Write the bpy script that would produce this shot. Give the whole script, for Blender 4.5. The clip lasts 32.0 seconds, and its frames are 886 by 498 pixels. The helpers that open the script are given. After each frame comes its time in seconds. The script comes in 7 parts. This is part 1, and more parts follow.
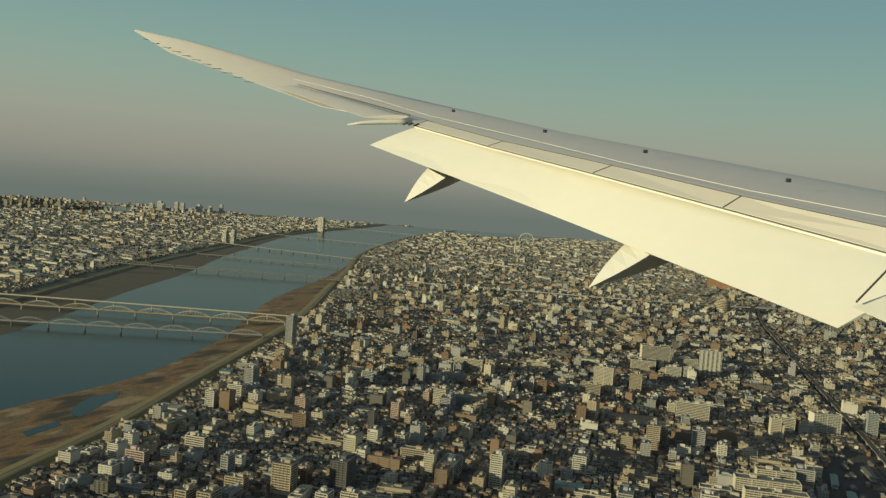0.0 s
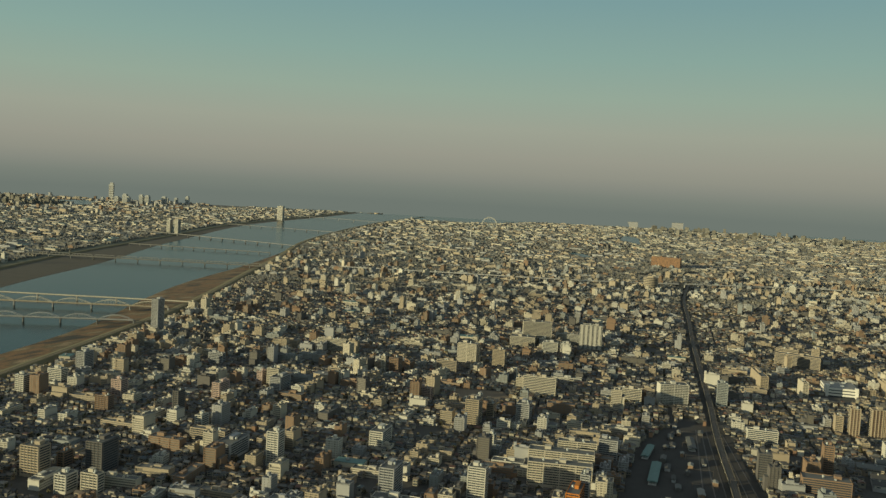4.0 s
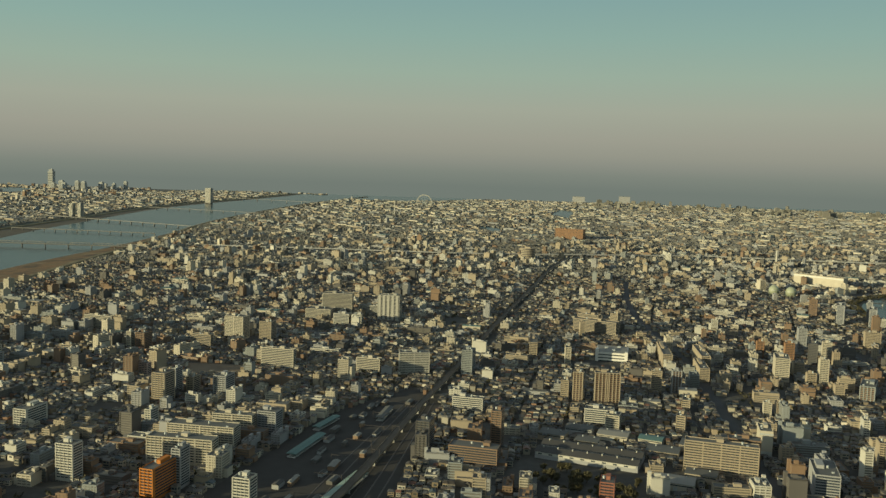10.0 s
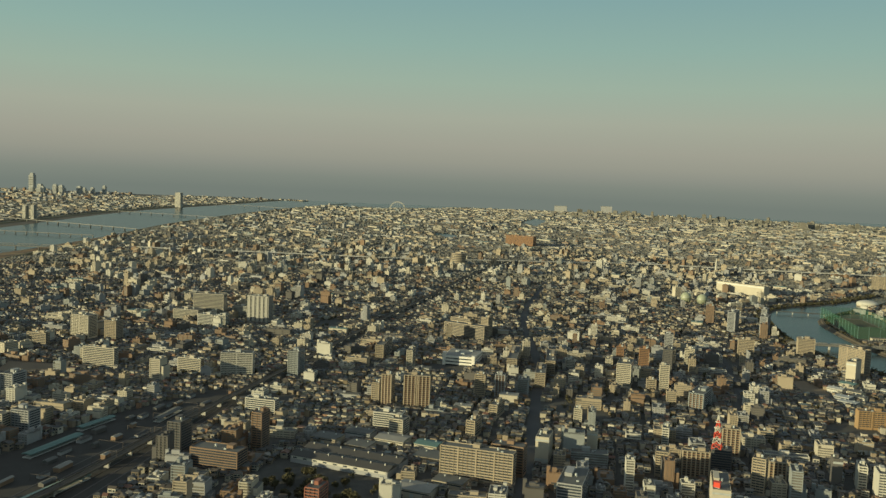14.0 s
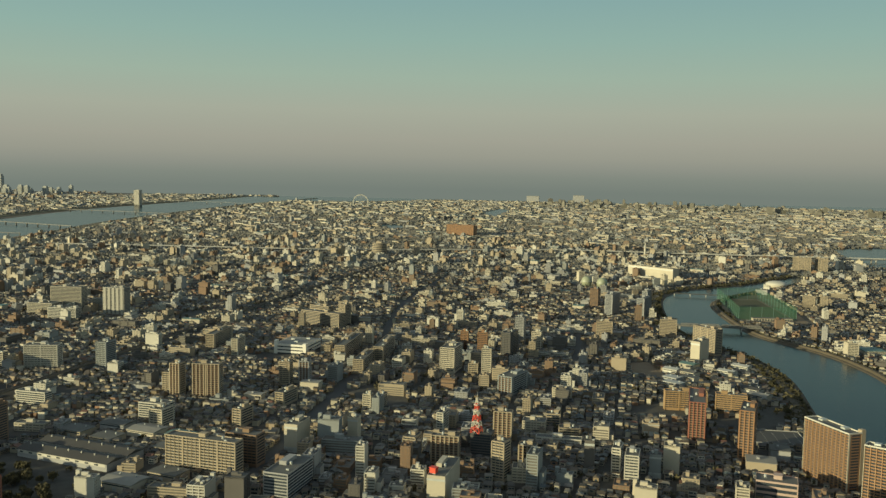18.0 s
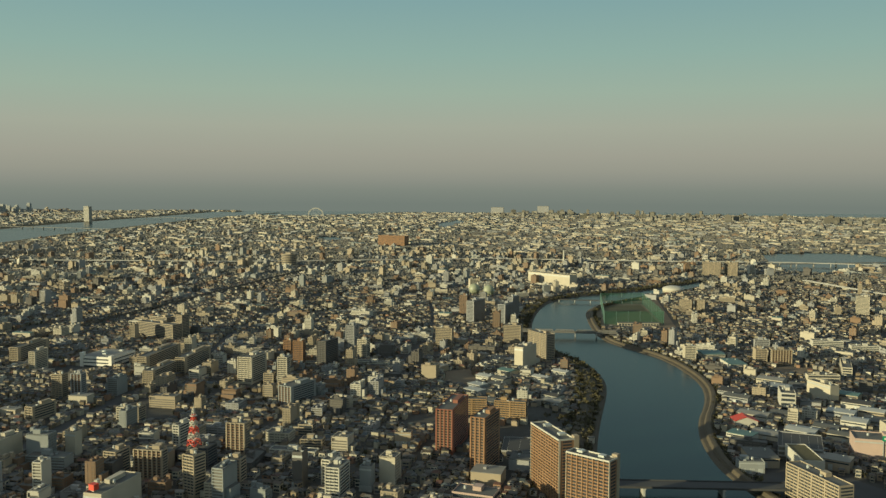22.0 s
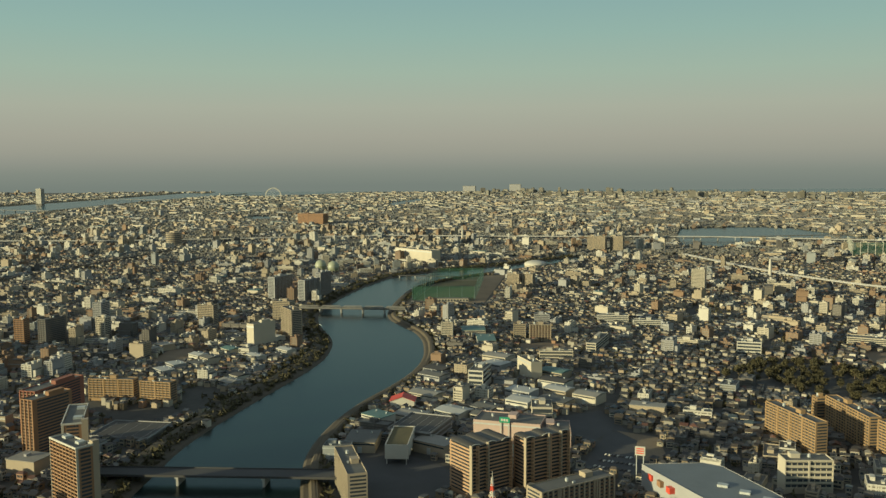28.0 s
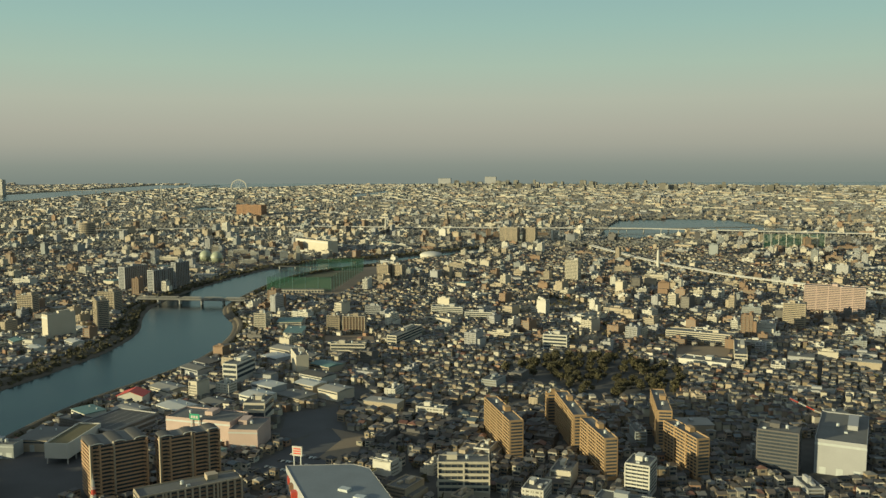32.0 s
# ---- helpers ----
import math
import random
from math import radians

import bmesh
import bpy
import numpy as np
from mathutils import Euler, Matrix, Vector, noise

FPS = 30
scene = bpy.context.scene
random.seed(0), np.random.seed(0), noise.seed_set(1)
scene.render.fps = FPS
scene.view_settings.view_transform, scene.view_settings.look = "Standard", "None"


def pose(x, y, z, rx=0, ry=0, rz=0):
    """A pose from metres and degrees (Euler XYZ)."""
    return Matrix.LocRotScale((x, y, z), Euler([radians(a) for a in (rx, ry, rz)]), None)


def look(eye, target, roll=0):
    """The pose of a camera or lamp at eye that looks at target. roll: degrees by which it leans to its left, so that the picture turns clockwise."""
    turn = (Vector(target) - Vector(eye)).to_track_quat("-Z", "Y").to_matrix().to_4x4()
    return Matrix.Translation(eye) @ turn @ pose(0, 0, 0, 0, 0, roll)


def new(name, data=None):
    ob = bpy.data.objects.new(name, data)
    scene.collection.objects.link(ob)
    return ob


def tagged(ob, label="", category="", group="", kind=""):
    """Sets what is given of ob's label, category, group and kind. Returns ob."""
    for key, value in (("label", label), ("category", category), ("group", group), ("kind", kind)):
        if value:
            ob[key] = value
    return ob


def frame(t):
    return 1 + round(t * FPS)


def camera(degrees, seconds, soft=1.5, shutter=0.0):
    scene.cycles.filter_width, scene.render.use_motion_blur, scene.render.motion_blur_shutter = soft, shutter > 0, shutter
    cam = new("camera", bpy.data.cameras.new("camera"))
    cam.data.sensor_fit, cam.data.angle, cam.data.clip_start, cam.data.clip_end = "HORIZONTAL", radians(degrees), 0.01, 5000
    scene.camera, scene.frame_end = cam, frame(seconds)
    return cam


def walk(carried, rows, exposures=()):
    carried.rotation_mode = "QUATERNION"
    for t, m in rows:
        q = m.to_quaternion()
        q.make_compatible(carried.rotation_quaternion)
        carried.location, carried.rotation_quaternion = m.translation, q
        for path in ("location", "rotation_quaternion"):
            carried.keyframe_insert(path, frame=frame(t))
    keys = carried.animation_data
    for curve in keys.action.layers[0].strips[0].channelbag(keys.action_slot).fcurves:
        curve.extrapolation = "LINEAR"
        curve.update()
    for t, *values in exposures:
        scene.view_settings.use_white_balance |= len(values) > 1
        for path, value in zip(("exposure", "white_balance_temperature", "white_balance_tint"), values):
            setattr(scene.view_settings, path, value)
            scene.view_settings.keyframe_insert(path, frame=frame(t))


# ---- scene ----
cam = camera(53.8, 32.0, 1.45)
METRES, EYE, TILT, LEAN, TURN = 1190.5, 189.5, -1.529, -0.518, 27.707
ROWS = [
    (0.0, 0.0, 0.0, 0.0, 0.13, -1.96, -3.85),
    (0.5, 0.0148, 0.0024, -0.0007, -0.46, -1.61, -3.93),
    (1.0, 0.0298, 0.0045, -0.0014, -0.45, -1.83, -4.16),
    (1.5, 0.045, 0.0069, -0.002, 0.03, -2.2, -4.16),
    (2.0, 0.0602, 0.0093, -0.0024, 0.13, -2.43, -3.55),
    (2.5, 0.0752, 0.0117, -0.0035, -0.13, -2.59, -2.76),
    (3.0, 0.0903, 0.0144, -0.0042, -0.14, -2.73, -2.5),
    (3.5, 0.1055, 0.017, -0.0049, -0.17, -2.8, -2.74),
    (5.5, 0.1656, 0.0277, -0.0077, -0.53, -1.89, -1.44),
    (6.0, 0.1808, 0.0303, -0.0081, -0.69, -2.59, -1.67),
    (6.5, 0.196, 0.0327, -0.0088, -0.83, -2.1, -1.49),
    (7.0, 0.2115, 0.035, -0.0095, -0.78, -1.81, -1.22),
    (7.5, 0.2267, 0.0375, -0.01, -0.92, -1.96, -1.21),
    (8.0, 0.2422, 0.04, -0.0107, -0.94, -2.15, -1.15),
    (8.5, 0.2576, 0.0425, -0.0115, -1.03, -2.29, -1.13),
    (9.0, 0.2731, 0.0451, -0.0123, -1.14, -2.81, -1.22),
    (9.5, 0.2885, 0.0478, -0.0131, -1.18, -3.36, -1.34),
    (10.0, 0.3041, 0.0507, -0.014, -1.28, -3.83, -1.19),
    (10.5, 0.3196, 0.0532, -0.0146, -1.38, -4.46, -1.06),
    (11.0, 0.335, 0.0558, -0.0155, -1.48, -4.7, -0.6),
    (11.5, 0.3508, 0.0584, -0.0163, -1.46, -4.73, -0.59),
    (12.0, 0.3661, 0.0611, -0.0175, -1.34, -4.55, -1.02),
    (12.5, 0.3817, 0.0638, -0.018, -0.87, -4.5, -1.81),
    (13.0, 0.3973, 0.066, -0.0189, -0.79, -4.44, -1.9),
    (13.5, 0.4125, 0.0684, -0.0199, -0.82, -3.77, -1.88),
    (14.0, 0.428, 0.0707, -0.0207, -0.81, -3.19, -1.77),
    (14.5, 0.4434, 0.0735, -0.0218, -0.9, -2.96, -1.6),
    (16.5, 0.5056, 0.0843, -0.0252, -0.69, -4.95, -1.29),
    (17.0, 0.521, 0.0868, -0.026, -0.7, -4.68, -0.96),
    (17.5, 0.5355, 0.0889, -0.0269, -0.87, -4.03, -0.59),
    (18.0, 0.551, 0.0914, -0.0279, -0.99, -3.56, -0.57),
    (18.5, 0.5664, 0.0939, -0.0288, -1.05, -2.97, -0.53),
    (19.0, 0.582, 0.0967, -0.0299, -1.21, -2.61, -0.66),
    (19.5, 0.5976, 0.0995, -0.031, -1.42, -2.48, -0.96),
    (20.0, 0.6132, 0.1022, -0.0319, -1.6, -2.54, 0.1),
    (20.5, 0.6289, 0.1056, -0.0329, -1.69, -2.61, 0.36),
    (21.0, 0.6443, 0.1081, -0.0341, -1.65, -2.6, 0.5),
    (21.5, 0.6598, 0.1111, -0.0351, -1.55, -2.64, 0.4),
    (22.0, 0.6752, 0.1141, -0.0362, -1.62, -2.63, 0.26),
    (22.5, 0.6908, 0.117, -0.0372, -1.55, -2.61, 0.14),
    (23.0, 0.7064, 0.1199, -0.0382, -1.43, -2.69, 0.08),
    (23.5, 0.722, 0.1228, -0.0391, -1.5, -3.32, 0.09),
    (24.0, 0.7378, 0.126, -0.0398, -1.29, -3.86, 0.35),
    (24.5, 0.753, 0.1288, -0.0412, -1.35, -4.19, 0.33),
    (25.0, 0.7684, 0.1318, -0.0422, -1.51, -4.47, 0.4),
    (25.5, 0.7838, 0.1349, -0.0429, -1.86, -4.28, 0.41),
    (27.5, 0.8453, 0.1447, -0.0461, -0.77, -3.87, 0.71),
    (28.0, 0.8606, 0.1474, -0.0468, -0.91, -3.87, 0.86),
    (28.5, 0.876, 0.1501, -0.0475, -1.22, -4.17, 1.09),
    (29.0, 0.8918, 0.1527, -0.0485, -0.62, -4.57, 1.15),
    (29.5, 0.9069, 0.1557, -0.0491, -0.94, -5.97, 1.1),
    (30.0, 0.9223, 0.158, -0.0497, -0.48, -4.84, 1.1),
    (30.5, 0.9376, 0.1604, -0.0506, -0.09, -4.06, 1.37),
    (31.0, 0.953, 0.1634, -0.0516, -0.55, -3.66, 1.48),
    (31.5, 0.9685, 0.1665, -0.0526, -0.81, -3.69, 1.01),
    (32.0, 0.9839, 0.1695, -0.0534, -0.79, -4.29, 0.73),
]
walk(cam, [(t, pose(0, 0, EYE, TILT, LEAN, TURN) @ pose(METRES * x, METRES * y, METRES * z, 90 + pitch, roll, yaw)) for t, x, y, z, yaw, pitch, roll in ROWS],
     exposures=[(0, 0.12), (6, 0.22), (9, 0.26), (13, 0.32), (18, 0.36), (23, 0.32), (25, 0.38), (28, 0.41), (30, 0.66), (32, 0.57)])

# ---------------------------------------------------------------- light
SUN_AZ, SUN_EL, SKYGAIN = 233.0, 9.0, 0.87
world = bpy.data.worlds.new("world")
scene.world = world
world.use_nodes = True
wn = world.node_tree
sky = wn.nodes.new("ShaderNodeTexSky")
sky.sky_type, sky.sun_disc = "NISHITA", False
sky.sun_elevation, sky.sun_rotation = radians(SUN_EL), radians(90 - SUN_AZ)
sky.air_density, sky.dust_density = 1.0, 2.0
# haze: towards the horizon the clear sky gives way to a grey-mauve band, and below it to the far sea
HAZE = [(-6, (108, 117, 109)), (-1.2, (112, 121, 113)), (-0.3, (123, 130, 120)), (0.4, (136, 139, 128)), (1.0, (145, 146, 133)), (2.0, (153, 153, 139)), (3.8, (158, 163, 147)), (6.0, (150, 169, 153)), (8.4, (138, 167, 157)), (11.8, (124, 158, 158)), (19, (102, 145, 156))]
coord, sep, ramp, sat, mix, low, fade = (wn.nodes.new("ShaderNode" + k) for k in ("TexCoord", "SeparateXYZ", "ValToRGB", "VectorMath", "MixRGB", "MapRange", "MapRange"))
wn.links.new(coord.outputs["Generated"], sep.inputs[0])
low.inputs["From Min"].default_value, low.inputs["From Max"].default_value = -0.12, 0.38
fade.inputs["From Min"].default_value, fade.inputs["From Max"].default_value = 0.30, 0.55
wn.links.new(sep.outputs["Z"], low.inputs["Value"]); wn.links.new(sep.outputs["Z"], fade.inputs["Value"])
wn.links.new(low.outputs[0], ramp.inputs[0])
el = ramp.color_ramp.elements
while len(el) < len(HAZE):
    el.new(0.5)
for e, (deg, rgb) in zip(el, HAZE):
    e.position, e.color = (math.sin(radians(deg)) + 0.12) / 0.5, (*(((c / 255 + 0.055) / 1.055) ** 2.4 * SKYGAIN for c in rgb), 1)
sat.operation = "SCALE"
sat.inputs["Scale"].default_value = 0.168
pale = wn.nodes.new("ShaderNodeHueSaturation")
pale.inputs["Saturation"].default_value = 0.32
teal = wn.nodes.new("ShaderNodeMixRGB")
teal.blend_type, teal.inputs[0].default_value, teal.inputs[2].default_value = "MULTIPLY", 1.0, (0.92, 1.0, 0.97, 1)
wn.links.new(sky.outputs[0], pale.inputs["Color"])
wn.links.new(pale.outputs[0], teal.inputs[1])
wn.links.new(teal.outputs[0], sat.inputs[0])
wn.links.new(fade.outputs[0], mix.inputs[0]); wn.links.new(ramp.outputs[0], mix.inputs[1]); wn.links.new(sat.outputs[0], mix.inputs[2])
wn.links.new(mix.outputs[0], wn.nodes["Background"].inputs[0])
wn.nodes["Background"].inputs[1].default_value = 1.0
lamp = bpy.data.lights.new("sun", "SUN")
lamp.energy, lamp.angle, lamp.color = 4.6, radians(0.6), (1.0, 0.90, 0.53)
sun = new("sun", lamp)
sun.matrix_world = look((0, 0, 900), (-math.cos(radians(SUN_AZ)) * 100, -math.sin(radians(SUN_AZ)) * 100, 900 - 100 * math.tan(radians(SUN_EL))))

# ---------------------------------------------------------------- materials
def nodes_of(name):
    m = bpy.data.materials.new(name)
    m.use_nodes = True
    return m, m.node_tree, m.node_tree.nodes["Principled BSDF"]


def shade(name, rgb, rough=0.8, metal=0.0, grain=6.0, amount=0.18, stain=0.35, stains=0.2, bump=0.15, rand="", spread=0.0, palette=()):
    """A procedural surface: base colour, fine grain, large stains, relief; rand 'object' or 'island' varies it piece by piece."""
    m, t, b = nodes_of(name)
    N, Lk = t.nodes.new, t.links.new
    geo = N("ShaderNodeNewGeometry")
    base = N("ShaderNodeRGB")
    base.outputs[0].default_value = (*rgb, 1)
    col = base.outputs[0]
    r = None
    if rand == "object":
        r = N("ShaderNodeObjectInfo").outputs["Random"]
    elif rand == "island":
        r = geo.outputs["Random Per Island"]
    if r is not None and palette:
        ramp = N("ShaderNodeValToRGB")
        ramp.color_ramp.interpolation = "CONSTANT"
        el = ramp.color_ramp.elements
        while len(el) < len(palette):
            el.new(0.5)
        for i, (pos, c) in enumerate(palette):
            el[i].position, el[i].color = pos, (*c, 1)
        Lk(r, ramp.inputs[0])
        col = ramp.outputs[0]
    n1, n2 = N("ShaderNodeTexNoise"), N("ShaderNodeTexNoise")
    n1.inputs["Scale"].default_value, n1.inputs["Detail"].default_value = grain, 3
    n2.inputs["Scale"].default_value, n2.inputs["Detail"].default_value = stain, 4
    Lk(geo.outputs["Position"], n1.inputs["Vector"])
    Lk(geo.outputs["Position"], n2.inputs["Vector"])
    hsv = N("ShaderNodeHueSaturation")
    Lk(col, hsv.inputs["Color"])
    v1 = N("ShaderNodeMath"); v1.operation = "MULTIPLY_ADD"
    v1.inputs[1].default_value, v1.inputs[2].default_value = amount * 2, 1 - amount
    Lk(n1.outputs[0], v1.inputs[0])
    v2 = N("ShaderNodeMath"); v2.operation = "MULTIPLY_ADD"
    v2.inputs[1].default_value, v2.inputs[2].default_value = stains * 2, 1 - stains
    Lk(n2.outputs[0], v2.inputs[0])
    v = N("ShaderNodeMath"); v.operation = "MULTIPLY"
    Lk(v1.outputs[0], v.inputs[0]); Lk(v2.outputs[0], v.inputs[1])
    out = v.outputs[0]
    if r is not None and spread:
        w = N("ShaderNodeMath"); w.operation = "MULTIPLY_ADD"
        w.inputs[1].default_value, w.inputs[2].default_value = spread * 2, 1 - spread
        fr = N("ShaderNodeMath"); fr.operation = "MULTIPLY"; fr.inputs[1].default_value = 17.3
        Lk(r, fr.inputs[0])
        fr2 = N("ShaderNodeMath"); fr2.operation = "FRACT"
        Lk(fr.outputs[0], fr2.inputs[0]); Lk(fr2.outputs[0], w.inputs[0])
        x = N("ShaderNodeMath"); x.operation = "MULTIPLY"
        Lk(out, x.inputs[0]); Lk(w.outputs[0], x.inputs[1])
        out = x.outputs[0]
    Lk(out, hsv.inputs["Value"])
    Lk(hsv.outputs[0], b.inputs["Base Color"])
    b.inputs["Roughness"].default_value, b.inputs["Metallic"].default_value = rough, metal
    if bump:
        bp = N("ShaderNodeBump")
        bp.inputs["Strength"].default_value, bp.inputs["Distance"].default_value = bump, 0.1
        Lk(n1.outputs[0], bp.inputs["Height"]); Lk(bp.outputs[0], b.inputs["Normal"])
    return m


PAINT = dict(white=(0.64, 0.61, 0.52), cream=(0.60, 0.54, 0.42), tan=(0.46, 0.38, 0.27), brown=(0.29, 0.19, 0.12),
             red=(0.35, 0.14, 0.09), orange=(0.37, 0.205, 0.105), grey=(0.40, 0.40, 0.39), dark=(0.14, 0.13, 0.12),
             bluegrey=(0.33, 0.35, 0.34), vivid=(0.62, 0.22, 0.035), pink=(0.58, 0.43, 0.36), stripe=(0.46, 0.44, 0.38), vault=(0.52, 0.33, 0.19), ochre=(0.42, 0.275, 0.14))
FACADE = {k: shade("plaster_" + k, tuple(0.70 * u for u in c), 0.85, grain=2.0, amount=0.08, stain=0.12, stains=0.14) for k, c in PAINT.items()}
GLASS = shade("window_glass", (0.045, 0.055, 0.065), 0.12, grain=1.5, amount=0.4, stain=0.3, stains=0.3, bump=0)
# one tone blending window, wall and recess shade, for strips and cores
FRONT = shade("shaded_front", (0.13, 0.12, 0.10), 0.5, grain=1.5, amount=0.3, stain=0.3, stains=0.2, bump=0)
FLATROOF = shade("flat_roof", (0.105, 0.106, 0.098), 0.9, grain=1.2, amount=0.2, stain=0.15, stains=0.25)
STEEL = shade("painted_steel", (0.42, 0.44, 0.42), 0.55, metal=0.3, grain=3, amount=0.1, stain=0.4, stains=0.2)
CONCRETE = shade("concrete", (0.36, 0.35, 0.32), 0.9, grain=2, amount=0.12, stain=0.1, stains=0.2)
GROUND = shade("city_ground", (0.055, 0.053, 0.047), 0.95, grain=0.22, amount=0.4, stain=0.03, stains=0.3, bump=0)
ASPHALT = shade("asphalt", (0.055, 0.055, 0.056), 0.9, grain=1.5, amount=0.2, stain=0.08, stains=0.25, bump=0)
BALLAST = shade("ballast", (0.037, 0.033, 0.029), 0.95, grain=2.5, amount=0.3, stain=0.15, stains=0.25)
GRASS = shade("winter_grass", (0.105, 0.09, 0.042), 0.95, grain=0.9, amount=0.3, stain=0.05, stains=0.35)
SAND = shade("bare_earth", (0.17, 0.13, 0.085), 0.95, grain=0.9, amount=0.2, stain=0.06, stains=0.3)
PARKGRASS = shade("park_grass", (0.06, 0.068, 0.045), 0.95, grain=0.5, amount=0.3, stain=0.04, stains=0.4)
STONE = shade("bank_stone", (0.082, 0.066, 0.043), 0.9, grain=0.8, amount=0.3, stain=0.08, stains=0.3)
MUD = shade("dark_bank_earth", (0.062, 0.052, 0.036), 0.95, grain=0.7, amount=0.3, stain=0.06, stains=0.4)


def reed_material():
    """Winter reeds: orange-brown beds, dark wet hollows and pale cut strips drawn out along the river."""
    m, t, b = nodes_of("winter_reeds")
    N, Lk = t.nodes.new, t.links.new
    geo, mp = N("ShaderNodeNewGeometry"), N("ShaderNodeMapping")
    mp.inputs["Rotation"].default_value = (0, 0, radians(22))
    mp.inputs["Scale"].default_value = (1.0, 0.3, 1.0)
    Lk(geo.outputs["Position"], mp.inputs[0])
    big, fine, ramp = N("ShaderNodeTexNoise"), N("ShaderNodeTexNoise"), N("ShaderNodeValToRGB")
    big.inputs["Scale"].default_value, big.inputs["Detail"].default_value = 0.055, 6
    fine.inputs["Scale"].default_value, fine.inputs["Detail"].default_value = 0.5, 5
    Lk(mp.outputs[0], big.inputs["Vector"]); Lk(geo.outputs["Position"], fine.inputs["Vector"])
    el = ramp.color_ramp.elements
    stops = ((0.36, (0.030, 0.028, 0.020)), (0.43, (0.085, 0.055, 0.027)), (0.50, (0.20, 0.105, 0.042)), (0.57, (0.10, 0.075, 0.034)), (0.66, (0.26, 0.18, 0.095)))
    while len(el) < len(stops):
        el.new(0.5)
    for e, (pos, c) in zip(el, stops):
        e.position, e.color = pos, (*c, 1)
    Lk(big.outputs[0], ramp.inputs[0])
    hsv, v = N("ShaderNodeHueSaturation"), N("ShaderNodeMath")
    v.operation = "MULTIPLY_ADD"
    v.inputs[1].default_value, v.inputs[2].default_value = 1.3, 0.35
    Lk(fine.outputs[0], v.inputs[0]); Lk(v.outputs[0], hsv.inputs["Value"]); Lk(ramp.outputs[0], hsv.inputs["Color"])
    Lk(hsv.outputs[0], b.inputs["Base Color"])
    b.inputs["Roughness"].default_value = 0.95
    return m


REED = reed_material()
TRACKBED = shade("track_bed", (0.12, 0.105, 0.082), 0.95, grain=2.0, amount=0.3, stain=0.1, stains=0.3)
RUST = shade("rusted_rail", (0.085, 0.07, 0.06), 0.6, metal=0.3, grain=3, amount=0.15, stain=0.3, stains=0.25)
LEAF = shade("foliage", (0.055, 0.048, 0.02), 0.9, grain=1.5, amount=0.4, stain=0.1, stains=0.4, rand="island", spread=0.35)
BARK = shade("bark", (0.12, 0.09, 0.06), 0.9)
GREENPAINT = shade("green_roof", (0.085, 0.155, 0.14), 0.6)
REDPAINT = shade("red_roof", (0.42, 0.05, 0.03), 0.6)
HWALL = shade("house_wall", (0.5, 0.46, 0.38), 0.85, grain=2, amount=0.1, stain=0.1, stains=0.15, bump=0, rand="island", spread=0.3,
              palette=((0, (0.32, 0.29, 0.22)), (0.26, (0.25, 0.20, 0.14)), (0.44, (0.43, 0.395, 0.32)), (0.58, (0.18, 0.14, 0.09)), (0.78, (0.24, 0.22, 0.18)), (0.95, (0.22, 0.13, 0.08))))
HROOF = shade("house_roof", (0.1, 0.1, 0.1), 0.6, grain=2.5, amount=0.15, stain=0.1, stains=0.15, bump=0, rand="island", spread=0.35,
              palette=((0, (0.048, 0.047, 0.046)), (0.40, (0.078, 0.064, 0.050)), (0.70, (0.095, 0.092, 0.084)), (0.86, (0.17, 0.16, 0.14)), (0.91, (0.055, 0.072, 0.080)), (0.96, (0.11, 0.055, 0.038))))


def water_material():
    m, t, b = nodes_of("river_water")
    b.inputs["Base Color"].default_value = (0.004, 0.012, 0.011, 1)
    b.inputs["Roughness"].default_value, b.inputs["IOR"].default_value = 0.22, 1.33
    b.inputs["Specular IOR Level"].default_value = 0.34
    geo, n, bp = t.nodes.new("ShaderNodeNewGeometry"), t.nodes.new("ShaderNodeTexNoise"), t.nodes.new("ShaderNodeBump")
    n.inputs["Scale"].default_value, n.inputs["Detail"].default_value = 0.5, 4
    bp.inputs["Strength"].default_value, bp.inputs["Distance"].default_value = 0.45, 0.1
    t.links.new(geo.outputs["Position"], n.inputs["Vector"])
    t.links.new(n.outputs[0], bp.inputs["Height"]); t.links.new(bp.outputs[0], b.inputs["Normal"])
    return m


# far walls and roofs: distance haze put into the colour as muted, even tones
FARWALL = shade("hazed_wall", (0.28, 0.25, 0.19), 0.9, grain=0.5, amount=0.1, stain=0.02, stains=0.2, bump=0, rand="island", spread=0.2,
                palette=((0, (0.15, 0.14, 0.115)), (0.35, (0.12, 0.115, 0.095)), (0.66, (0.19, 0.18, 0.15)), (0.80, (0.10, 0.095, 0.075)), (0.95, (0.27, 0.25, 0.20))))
FARROOF = shade("hazed_roof", (0.14, 0.13, 0.11), 0.8, grain=0.5, amount=0.1, stain=0.02, stains=0.2, bump=0, rand="island", spread=0.2,
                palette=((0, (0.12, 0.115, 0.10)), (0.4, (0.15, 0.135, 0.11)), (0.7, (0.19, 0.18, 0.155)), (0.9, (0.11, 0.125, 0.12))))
WATER = water_material()

# ---------------------------------------------------------------- mesh helpers
def box(bm, x0, y0, z0, x1, y1, z1, mi=0):
    """An axis-aligned box added to bm."""
    v = [bm.verts.new(p) for p in ((x0, y0, z0), (x1, y0, z0), (x1, y1, z0), (x0, y1, z0), (x0, y0, z1), (x1, y0, z1), (x1, y1, z1), (x0, y1, z1))]
    for q in ((0, 3, 2, 1), (4, 5, 6, 7), (0, 1, 5, 4), (1, 2, 6, 5), (2, 3, 7, 6), (3, 0, 4, 7)):
        bm.faces.new([v[i] for i in q]).material_index = mi


